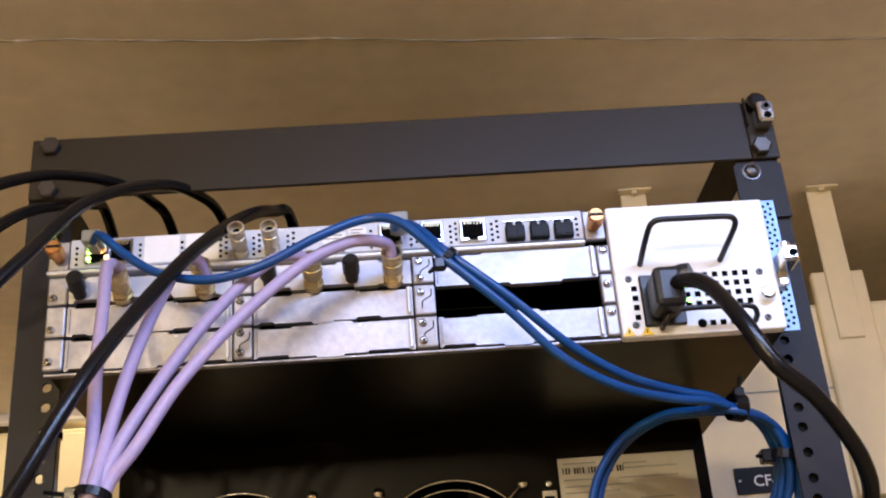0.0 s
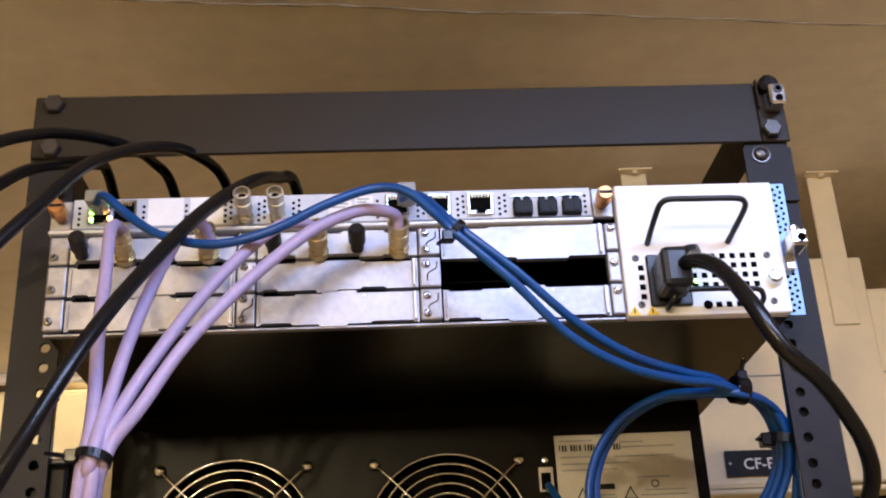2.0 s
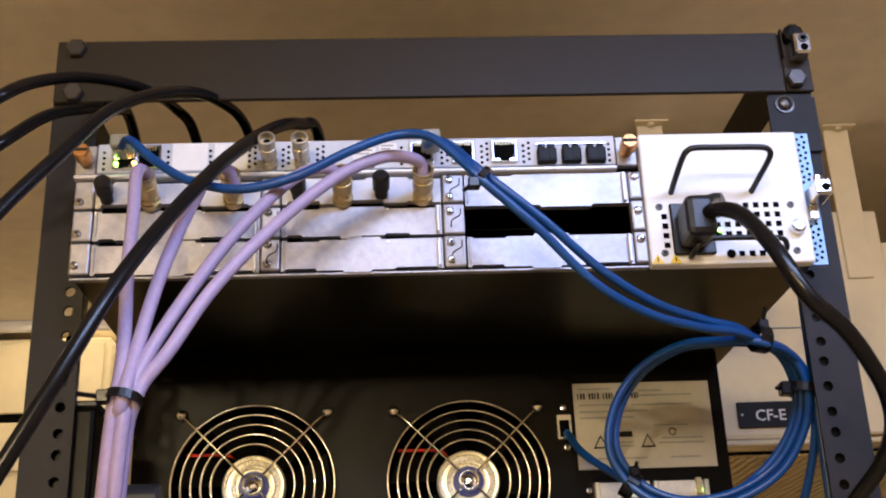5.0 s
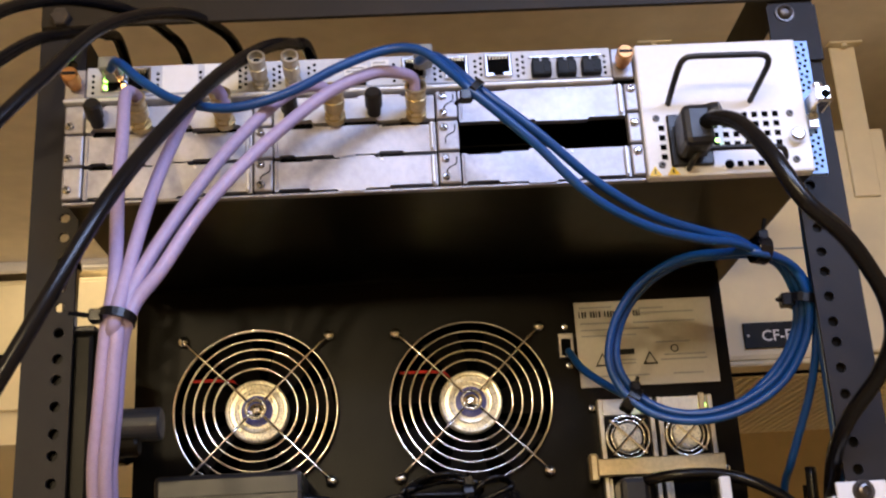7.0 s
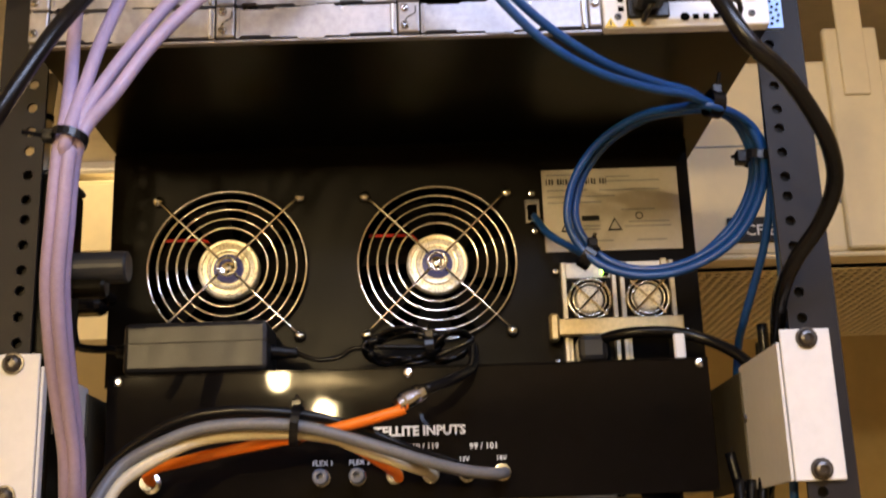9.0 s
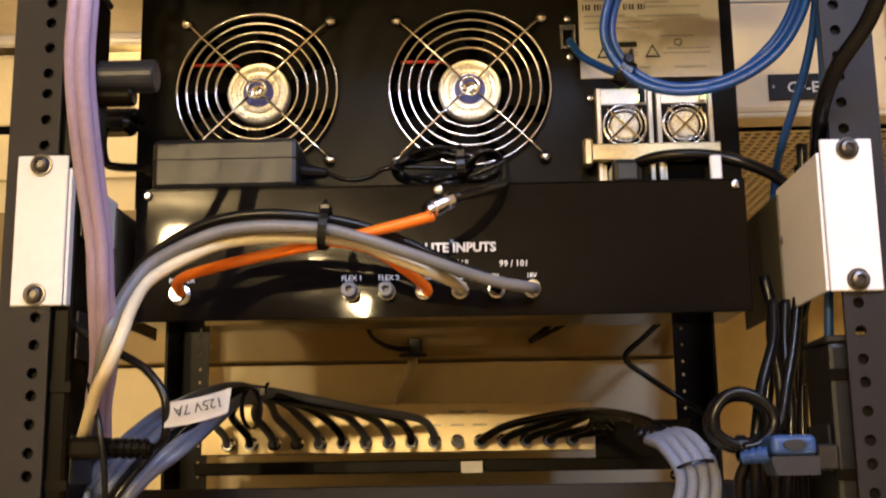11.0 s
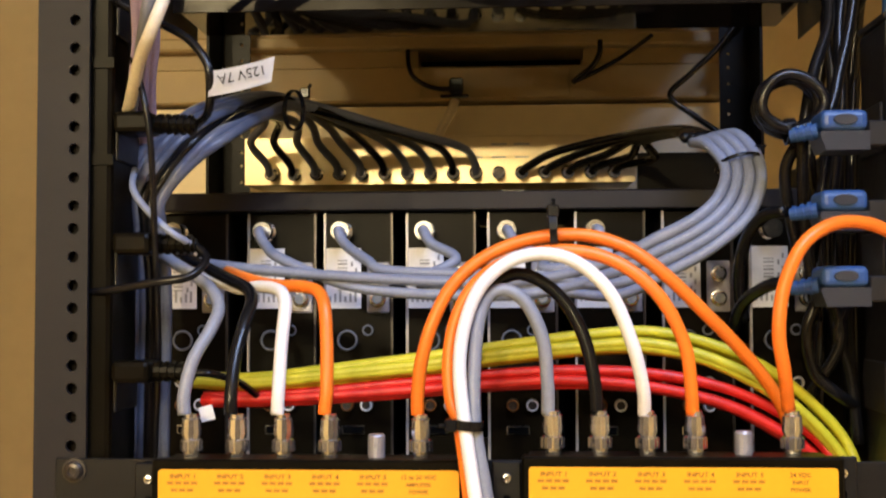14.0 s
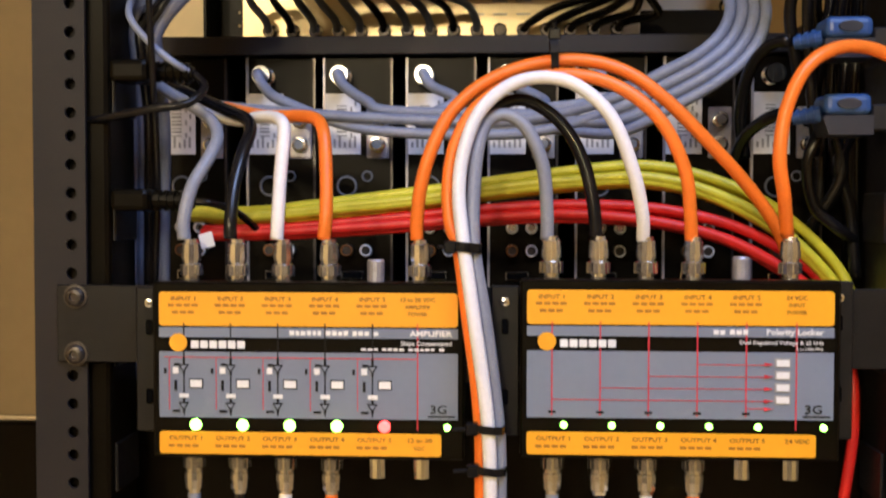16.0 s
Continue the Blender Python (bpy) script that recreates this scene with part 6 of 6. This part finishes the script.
cable("coaxial_cable", 0.0036, "orange", "bright orange coaxial cable screwed to the amplifier", "cable", ((-0.0388, -0.018, 1.3532), (-0.0386, -0.02, 1.3634), (-0.0364, -0.022, 1.3813), (-0.0305, -0.022, 1.4014), (-0.0203, -0.018, 1.4209), (-0.0026, -0.014, 1.4364), (0.0213, -0.012, 1.4457), (0.0479, -0.014, 1.4477), (0.0714, -0.016, 1.4411), (0.092, -0.016, 1.4263), (0.1134, -0.012, 1.4059), (0.1362, -0.002, 1.3833), (0.1532, 0.006, 1.3621), (0.1615, 0.012, 1.345), (0.1664, 0.015, 1.3231)), "amplifier cables")
cable("coaxial_cable", 0.0036, "orange", "bright orange coaxial cable screwed to the amplifier", "cable", ((0.105, -0.018, 1.3537), (0.1039, -0.022, 1.3667), (0.1002, -0.026, 1.39), (0.087, -0.028, 1.4154), (0.0652, -0.026, 1.433), (0.0386, -0.024, 1.4392), (0.0108, -0.022, 1.4343), (-0.0077, -0.024, 1.4218), (-0.0184, -0.026, 1.4023), (-0.0217, -0.03, 1.3796), (-0.02, -0.034, 1.3607), (-0.0157, -0.038, 1.3492), (-0.0109, -0.042, 1.3148), (-0.0056, -0.043, 1.2746), (-0.0038, -0.043, 1.2456), (-0.0036, -0.043, 1.2078)), "amplifier cables")
cable("coaxial_cable", 0.0036, "whitejacket", "white coaxial cable screwed to the amplifier", "cable", ((0.08, -0.018, 1.3536), (0.079, -0.024, 1.3667), (0.0732, -0.03, 1.3899), (0.0619, -0.032, 1.4166), (0.0447, -0.03, 1.4327), (0.0268, -0.028, 1.4373), (0.0094, -0.028, 1.433), (-0.0051, -0.031, 1.4198), (-0.0131, -0.034, 1.4007), (-0.0158, -0.038, 1.3781), (-0.0129, -0.044, 1.3503), (-0.0078, -0.048, 1.3154), (-0.002, -0.049, 1.2756), (0.0004, -0.049, 1.247), (0.0011, -0.049, 1.2096)), "amplifier cables")
cable("coaxial_cable", 0.0036, "rubber", "black coaxial cable screwed to the amplifier", "cable", ((0.0556, -0.018, 1.3535), (0.054, -0.018, 1.3725), (0.0481, -0.016, 1.3963), (0.0362, -0.014, 1.4157), (0.0183, -0.014, 1.4268), (0.0035, -0.018, 1.4229), (-0.0062, -0.022, 1.4078), (-0.0101, -0.028, 1.3841), (-0.0095, -0.034, 1.352), (-0.0047, -0.038, 1.3145), (0.0007, -0.038, 1.2738), (0.0031, -0.038, 1.2447), (0.0038, -0.038, 1.2066)), "amplifier cables")
cable("coaxial_cable", 0.0036, "grey", "grey coaxial cable screwed to the amplifier", "cable", ((0.0299, -0.018, 1.3534), (0.0297, -0.02, 1.3695), (0.0272, -0.022, 1.3931), (0.0183, -0.022, 1.4122), (0.0065, -0.022, 1.4187), (-0.0032, -0.024, 1.4121), (-0.0077, -0.03, 1.3899), (-0.0082, -0.038, 1.3521), (-0.0023, -0.042, 1.3149), (0.003, -0.042, 1.2745), (0.0054, -0.042, 1.2455), (0.0056, -0.042, 1.2077)), "amplifier cables")
cable("coaxial_cable", 0.0036, "orange", "bright orange coaxial cable screwed to the amplifier", "cable", ((0.1544, -0.018, 1.3562), (0.1499, -0.03, 1.3755), (0.1462, -0.035, 1.3954), (0.1487, -0.035, 1.4181), (0.1569, -0.035, 1.4379), (0.1693, -0.03, 1.4487), (0.1862, -0.02, 1.4534), (0.2066, -0.01, 1.4503), (0.2335, 0, 1.4357), (0.2564, 0.02, 1.4039)), "amplifier cables")
YELLOW_LINE = ((-0.1819, 0.05, 1.3664), (-0.1411, 0.05, 1.3651), (-0.0904, 0.05, 1.3699), (-0.0402, 0.05, 1.3753), (0.0096, 0.05, 1.382), (0.059, 0.05, 1.3876), (0.0917, 0.05, 1.3886), (0.1242, 0.05, 1.3821), (0.1567, 0.05, 1.367), (0.1828, 0.05, 1.3468), (0.2024, 0.05, 1.324), (0.2094, 0.04, 1.2957))
RED_LINE = ((-0.1718, 0.05, 1.3549), (-0.1174, 0.05, 1.3564), (-0.0569, 0.05, 1.3613), (-0.0069, 0.05, 1.3654), (0.0427, 0.05, 1.3681), (0.0918, 0.05, 1.3656), (0.1342, 0.05, 1.3565), (0.1667, 0.05, 1.3402), (0.1895, 0.05, 1.3223), (0.2031, 0.04, 1.2956))
GREY_RIGHT = ((0.0728, 0.085, 1.4260), (0.1030, 0.075, 1.4400), (0.1270, 0.070, 1.4530), (0.1440, 0.072, 1.4680), (0.1525, 0.080, 1.4850), (0.1530, 0.092, 1.5000), (0.1470, 0.115, 1.5150), (0.1420, 0.145, 1.5200))
GREY_OUT = ((0.15, -1.0), (0.40, -0.95), (0.65, -0.75), (0.95, -0.45), (1.05, -0.10), (1.0, 0.20), (0.95, 0.30), (0.9, 0.25))
GREY_LEFT_OUTER = ((-0.2189, 0.045, 1.4602), (-0.2181, 0.045, 1.4779), (-0.2116, 0.05, 1.4988), (-0.1982, 0.062, 1.5175), (-0.1849, 0.12, 1.5442), (-0.1600, 0.2, 1.5625))
GREY_LEFT_INNER = ((-0.1977, 0.045, 1.4585), (-0.1949, 0.045, 1.4745), (-0.1798, 0.05, 1.4953), (-0.1615, 0.062, 1.5145), (-0.1525, 0.12, 1.5338), (-0.144, 0.2, 1.5548))

# strands that run side by side
def strands(line, n, r, mat, label, group, spread, seed):
    rnd = random.Random(seed)
    for k in range(n):
        a = 2 * math.pi * k / n + rnd.random()
        pts = []
        for i, q in enumerate(line):
            f = i / (len(line) - 1)
            w = spread(f)
            pts.append((q[0] + 0.3 * w * math.cos(a), q[1] + w * math.cos(a + 0.6 * f), q[2] + w * math.sin(a + 0.6 * f) + 0.001 * (rnd.random() - 0.5)))
        cable("patch_cable", r, mat, label, "cable", pts, group)


strands(YELLOW_LINE, 6, 0.0032, "yellow", "yellow patch cable in a bundle behind the amplifiers", "yellow patch cables", lambda f: 0.0024 + 0.0052 * min(1, f * 1.3), 3)
strands(RED_LINE, 5, 0.0032, "red", "red patch cable in a bundle behind the amplifiers", "red patch cables", lambda f: 0.0018 + 0.0044 * min(1, f * 1.3), 5)

# receivers to the tap unit
RX_JACKS = (-0.2249, -0.1617, -0.1071, -0.0487, 0.0086, 0.0695, 0.1299)
for i, x in enumerate(RX_JACKS):
    a = 2 * math.pi * i / 7
    line = [(x, 0.166, 1.4615), (x + 0.001, 0.150, 1.4600), (x + 0.007, 0.142, 1.4510)]
    if x < 0.02:
        line.append((x + 0.024, 0.125, 1.4395))
        if x < -0.04:
            line.append((-0.045 + 0.3 * (x + 0.04), 0.112, 1.4290 - 0.010 * (i % 2) + 0.0015 * i))
        line.append((0.010 + 0.006 * i, 0.098, 1.4245 + 0.002 * i - 0.010 * (i % 2)))
    row, lay = i % 4, i // 4
    for k, q in enumerate(GREY_RIGHT):
        if q[0] < x + 0.02 and k < 2:
            continue
        u, v = GREY_OUT[k]
        w = (row - 1.5) * 0.0068
        line.append((q[0] + w * u + 0.0022 * lay, q[1] + 0.0062 * lay - 0.002, q[2] + w * v + 0.0015 * lay))
    cable("coaxial_cable", 0.0036, "greyblue", "grey coaxial cable looping from a receiver to the taps", "cable", line, "receiver cables")
# rear ends of the grey cables, coloured black to stand for shade
for i in range(5):
    port = 0.0222 + 0.0203 * i
    line = [(0.148 - 0.005 * i, 0.142, 1.5205), (0.134, 0.200 + 0.004 * i, 1.5345), (0.105 + 0.004 * i, 0.300, 1.5450 - 0.0012 * i), (port + 0.030, 0.345, 1.5385 - 0.0016 * i), (port + 0.006, 0.368, 1.5290), (port, 0.377, 1.5245)]
    cable("coaxial_cable", 0.0036, "rubber", "grey coaxial cable running to the tap jacks, coloured black for shade", "cable", line, "tap cables")

# feeder cables that fan out to the jacks of the tap unit
for i in range(10):
    port = -0.2010 + 0.0203 * i
    f = (i * 7 % 10) / 9
    line = [tuple(u + f * (v - u) + 0.0012 * math.sin(3 * i + 2 * k + m) for m, (u, v) in enumerate(zip(p, q))) for k, (p, q) in enumerate(zip(GREY_LEFT_OUTER, GREY_LEFT_INNER))]
    line = [(line[0][0] - 0.004, 0.065, 1.25 + 0.002 * i), (line[0][0] - 0.003, line[0][1] + 0.02, 1.36), (line[0][0], line[0][1] + 0.012, 1.42)] + line
    mid = -0.165 + 0.62 * (port + 0.165)
    line = line[:8 if i < 3 else 9]
    line += [(mid, 0.290, 1.5600 - 0.0012 * i), (port - 0.012 + 0.002 * (i < 3), 0.345, 1.5490 - 0.0006 * i), (port - 0.001, 0.368, 1.5330), (port, 0.378, 1.5245)]
    # dark and black jackets stand for the backlit shade of the fan
    cable("coaxial_cable", 0.0034, "rubber" if i in (1, 5, 8) else "feeder", "coaxial cable fanning out to the tap jacks, darkened for shade", "cable", line, "feeder cables")

# plug bodies on cord ends
pl = part("plug_body", box((0.1375, -0.074, 1.8670), (0.1555, -0.0482, 1.8925), 0.004, seg=2), "plastic", psu_cord, "black moulded mains plug")
part("plug_neck", lathe((0.1490, -0.064, 1.8860), (0.85, -0.55, 0.15), ((0, 0.0072), (0.010, 0.0066), (0.014, 0.0052)), 14), "plastic", pl)

# cords in the right-hand corner
cord = "black power cord tangled beside the power strip"
for line in (
    ((0.205, 0.075, 1.600), (0.201, 0.065, 1.575), (0.190, 0.055, 1.548), (0.183, 0.045, 1.525), (0.180, 0.045, 1.500), (0.183, 0.055, 1.460), (0.190, 0.06, 1.400)),
    ((0.213, 0.075, 1.600), (0.209, 0.070, 1.570), (0.207, 0.060, 1.530), (0.203, 0.060, 1.490), (0.200, 0.070, 1.440), (0.206, 0.070, 1.380)),
    ((0.209, 0.085, 1.600), (0.204, 0.080, 1.580), (0.206, 0.075, 1.545), (0.202, 0.070, 1.510), (0.196, 0.070, 1.470), (0.190, 0.080, 1.420)),
    ((0.218, 0.065, 1.600), (0.212, 0.060, 1.572), (0.205, 0.055, 1.548), (0.196, 0.050, 1.520), (0.176, 0.050, 1.500), (0.172, 0.055, 1.480), (0.180, 0.060, 1.440)),
    ((0.1630, 0.018, 1.4620), (0.1540, 0.030, 1.4600), (0.1470, 0.045, 1.4480), (0.1450, 0.060, 1.4250), (0.1500, 0.070, 1.400)),
    ((0.1630, 0.018, 1.4230), (0.1540, 0.030, 1.4200), (0.1450, 0.050, 1.4100), (0.1420, 0.070, 1.3900)),
    ((0.1850, 0.035, 1.415), (0.1780, 0.035, 1.395), (0.1830, 0.040, 1.372), (0.1950, 0.040, 1.360), (0.2080, 0.050, 1.352)),
    ((0.1950, 0.045, 1.418), (0.2000, 0.045, 1.390), (0.1880, 0.050, 1.365), (0.1760, 0.060, 1.345)),
    ((0.2080, 0.045, 1.418), (0.1980, 0.045, 1.395), (0.2060, 0.050, 1.370), (0.2100, 0.050, 1.330)),
    ((0.229, 0.070, 1.700), (0.228, 0.072, 1.660), (0.226, 0.078, 1.600), (0.214, 0.090, 1.570), (0.216, 0.095, 1.500), (0.214, 0.095, 1.400)),
    ((0.231, 0.085, 1.690), (0.2285, 0.085, 1.640), (0.225, 0.088, 1.590), (0.214, 0.095, 1.540), (0.205, 0.095, 1.480), (0.210, 0.090, 1.380)),
    ((0.224, 0.095, 1.640), (0.223, 0.095, 1.600), (0.224, 0.090, 1.560), (0.220, 0.085, 1.510), (0.218, 0.085, 1.430), (0.220, 0.090, 1.340)),
    ((0.207, 0.100, 1.620), (0.211, 0.098, 1.585), (0.204, 0.098, 1.545), (0.197, 0.095, 1.500), (0.204, 0.095, 1.440), (0.200, 0.095, 1.360)),
):
    cable("mains_cable", 0.0036, "rubber", cord, "power cord", line, "tangled power cords")
ringcord = []
for i in range(50):
    a = 2 * math.pi * i / 12 - 1.6
    ringcord.append((0.1705 + (0.0168 + 0.0010 * math.sin(i * 0.7)) * math.cos(a), 0.026 + 0.0004 * i, 1.5245 + (0.0150 + 0.0012 * math.cos(i * 0.9)) * math.sin(a)))
cable("coiled_mains_cable", 0.0034, "rubber", "black power cord coiled in a small loop", "power cord", ringcord)
tie((0.1700, 0.034, 1.5085), (1, 0, 0.05), 0.0066, "grey twist tie round the coiled cord", 0.005, (0.006, -0.003, -0.002))

# thin cords in the left-hand corner
thin = "thin black cord hanging by the black power strip"
cable("thin_cable", 0.0024, "rubber", "black cord curving to its paper tag", "power cord", ((-0.222, 0.020, 1.592), (-0.207, 0.000, 1.580), (-0.186, -0.014, 1.568), (-0.164, -0.020, 1.556), (-0.152, -0.023, 1.542), (-0.150, -0.022, 1.530), (-0.154, -0.010, 1.517), (-0.166, 0.010, 1.5125)), "thin cords")
cable("thin_cable", 0.0018, "rubber", thin, "power cord", ((-0.205, 0.012, 1.560), (-0.198, -0.002, 1.545), (-0.190, -0.010, 1.525), (-0.186, -0.010, 1.500), (-0.1855, -0.006, 1.470), (-0.1860, 0.0, 1.440), (-0.1900, 0.02, 1.385), (-0.1950, 0.03, 1.320)), "thin cords")
cable("thin_cable", 0.0024, "rubber", thin, "power cord", ((-0.1660, 0.010, 1.4445), (-0.1590, 0.006, 1.4370), (-0.1650, -0.004, 1.4270), (-0.1850, -0.006, 1.4235), (-0.2080, 0.000, 1.4200), (-0.2300, 0.010, 1.4180)), "thin cords")
cable("thin_cable", 0.0020, "greyblue", thin, "power cord", ((-0.1660, 0.012, 1.4440), (-0.1750, 0.000, 1.4500), (-0.1900, 0.004, 1.4620), (-0.2020, 0.010, 1.4760), (-0.2080, 0.03, 1.4900)), "thin cords")
cable("thin_cable", 0.0022, "rubber", thin, "power cord", ((-0.1660, 0.010, 1.3730), (-0.1560, 0.012, 1.3720), (-0.1450, 0.03, 1.3660), (-0.1350, 0.06, 1.3500)), "thin cords")
tg = thing("wire_flag", (-0.155, -0.004, 1.354), "small white paper flag on a thin wire", "tag", "wire flags")
part("paper", prism(((-0.1580, 1.3470), (-0.1505, 1.3490), (-0.1525, 1.3570), (-0.1600, 1.3550)), -0.005, -0.0044), "paper", tg)

# leads by the brick
wad = []
for i in range(46):
    a = 2 * math.pi * i / 9.3
    wad.append((-0.008 + 0.024 * math.cos(a) + 0.003 * math.sin(i * 1.7), 0.104 + 0.008 * math.sin(i * 2.1), 1.6985 + 0.0105 * math.sin(a) + 0.0025 * math.sin(i * 0.9)))
for i in range(22):
    a = 2 * math.pi * i / 7.1
    wad.append((0.026 + 0.013 * math.cos(a), 0.102 + 0.010 * math.sin(i * 1.9), 1.6975 + 0.0100 * math.sin(a + 0.4)))
cable("coiled_thin_cable", 0.0017, "rubber", "thin black lead bunched up on the black box", "power cord", [(-0.080, 0.108, 1.6975), (-0.065, 0.105, 1.692), (-0.050, 0.105, 1.694), (-0.036, 0.102, 1.699)] + wad)
tie((0.0105, 0.102, 1.6980), (1, 0, 0.1), 0.0085, "black tie round the bunched lead", 0.006, (0, -0.004, 0.006))
jk = cable("barrel_cable", 0.0034, "rubber", "black lead ending in a nickel barrel plug", "power cord", ((0.0071, 0.0120, 1.6553), (0.0238, 0.0300, 1.6637), (0.0372, 0.0600, 1.6753), (0.0400, 0.0950, 1.6960)))
part("barrel_plug", lathe((-0.0095, 0.0020, 1.6454), (0.763, 0.460, 0.455), ((0, 0.0042), (0.004, 0.0042), (0.0045, 0.0056), (0.010, 0.0056), (0.0105, 0.0046), (0.014, 0.0046), (0.0145, 0.0056), (0.019, 0.0050)), 14), "chrome", jk, "nickel barrel plug")
cable("module_cable", 0.0040, "rubber", "black power lead from the small power module", "power cord", ((0.126, 0.128, 1.699), (0.132, 0.110, 1.7015), (0.150, 0.100, 1.7030), (0.175, 0.098, 1.7020), (0.196, 0.095, 1.6960), (0.212, 0.085, 1.6850), (0.222, 0.075, 1.672)))
cn = thing("module_plug", (0.122, 0.12, 1.695), "black moulded plug in the power module", "plug")
part("body", box((0.1130, 0.108, 1.6860), (0.1330, 0.1355, 1.7045), 0.004, seg=2), "plastic", cn)
cable("hanging_cable", 0.0028, "rubber", "black cable bundle bent into a sharp angle", "cable", ((0.232, 0.44, 1.680), (0.205, 0.44, 1.646), (0.180, 0.44, 1.622), (0.1605, 0.44, 1.602), (0.182, 0.44, 1.583), (0.212, 0.44, 1.562), (0.240, 0.42, 1.540)))
cable("hanging_cable", 0.0024, "rubber", "black cable hanging by the trunking slot", "cable", ((-0.088, 0.495, 1.662), (-0.087, 0.490, 1.645), (-0.082, 0.486, 1.632), (-0.070, 0.484, 1.623), (-0.056, 0.484, 1.619), (-0.042, 0.486, 1.619)), "cables by the slot")
cable("hanging_cable", 0.0028, "rubber", "black cable hanging by the trunking slot", "cable", ((0.100, 0.482, 1.664), (0.099, 0.480, 1.650), (0.092, 0.479, 1.638), (0.082, 0.480, 1.630), (0.074, 0.486, 1.624)), "cables by the slot")
cable("hanging_cable", 0.0022, "rubber", "black cable hanging by the trunking slot", "cable", ((0.150, 0.480, 1.668), (0.125, 0.482, 1.650), (0.100, 0.484, 1.636), (0.078, 0.488, 1.626)), "cables by the slot")
cable("hanging_cable", 0.0048, "cream", "cream flex hanging behind the tap unit", "cable", ((-0.042, 0.505, 1.612), (-0.045, 0.498, 1.600), (-0.055, 0.500, 1.582), (-0.062, 0.508, 1.566), (-0.060, 0.510, 1.545)))
for k, x in enumerate(JL[:4] + JR[:4]):
    cable("coaxial_cable", 0.0034, ("grey", "rubber", "whitejacket", "orange")[k % 4], "coaxial cable leaving the foot of the amplifier", "cable", ((x + 0.001, -0.018, 1.2180), (x + 0.001, -0.018, 1.2050), (x + 0.002, -0.010, 1.175), (x + 0.004, 0.010, 1.130), (x + 0.004, 0.03, 1.04)), "cables below the amplifiers")

# ties
tie((-0.1630, -0.138, 1.7620), (0.15, 0.2, 1), 0.0082, wide=0.0045, tail=(-0.012, -0.004, 0.001))
tie((0.0167, -0.1040, 1.8905), (0.75, 0.1, -0.65), 0.0062, tail=(-0.006, -0.004, -0.006))
tie((0.0330, -0.018, 1.4500), (1, 0, 0.05), 0.0100, tail=(0, -0.003, 0.006))
tie((-0.0675, -0.001, 1.6350), (1, 0, -0.12), 0.0112, wide=0.005, tail=(0, 0.001, 0.006))
tie((0.1885, -0.018, 1.8195), (1, 0.3, -0.1), 0.0075, wide=0.008, tail=(0.002, -0.004, 0.010))
tie((0.2230, 0.018, 1.7960), (0.2, 0, 1), 0.0100, wide=0.006, tail=(-0.007, -0.001, 0.0005), head=0.0042)
tie((0.1170, 0.062, 1.7475), (0.7, 0, -0.5), 0.0082, wide=0.008, tail=(0.002, -0.003, 0.006))
tie((-0.0125, -0.040, 1.3502), (0.1, 0, 1), 0.0078, wide=0.005, tail=(-0.006, -0.004, 0.0))
tie((-0.0003, -0.045, 1.2585), (0.1, 0, 1), 0.0078, tail=(-0.010, -0.004, 0.0))
tie((0.0003, -0.045, 1.2374), (0.1, 0, 1), 0.0078, tail=(-0.010, -0.004, 0.0))
tie((0.1535, 0.094, 1.4966), (-0.15, 0.35, 0.9), 0.0142, "thin black cord round the grey cables", 0.002, (0.004, 0, 0.003))
tie((-0.1350, 0.140, 1.5420), (1, 0.8, 0.1), 0.0130, "thin black cord round the dark cables", 0.003, (0.004, 0, 0.006))

tb = thing("cream_tube", (-0.2390, 0.05, 1.80), "short cream plastic tube standing on the power strip", "tube")
part("tube", tube(((-0.2385, 0.040, 1.800), (-0.2392, 0.042, 1.840), (-0.2380, 0.046, 1.880)), 0.0048), "cream", tb)
part("band", lathe((-0.2388, 0.042, 1.846), (0, 0, 1), ((0, 0.0056), (0.004, 0.0056)), 14), "rubber", tb)

for x, z in ((-0.1930, 1.9385), (-0.0085, 1.9385)):
    q = thing("network_plug", (x, -0.055, z), "clear plastic network plug with a blue cable", "plug", "network plugs")
    part("shell", box((x - 0.0056, -0.0640, z - 0.0040), (x + 0.0056, -0.0465, z + 0.0040), 0.0008), "clear", q)
    part("clip", box((x - 0.0030, -0.0600, z - 0.0058), (x + 0.0030, -0.0490, z - 0.0046), 0.0003), "clear", q)
    part("wires", box((x - 0.0040, -0.0560, z - 0.0012), (x + 0.0040, -0.0475, z + 0.0012)), "gold", q)
cable("patch_cable", 0.0032, "red", "red cable dropping beside the amplifier", "cable", ((0.1960, 0.0450, 1.3156), (0.2012, 0.0400, 1.2956), (0.2041, 0.0340, 1.2771), (0.2041, 0.0300, 1.2617), (0.2040, 0.0300, 1.2425), (0.2024, 0.0340, 1.2191), (0.2013, 0.0400, 1.1980)))
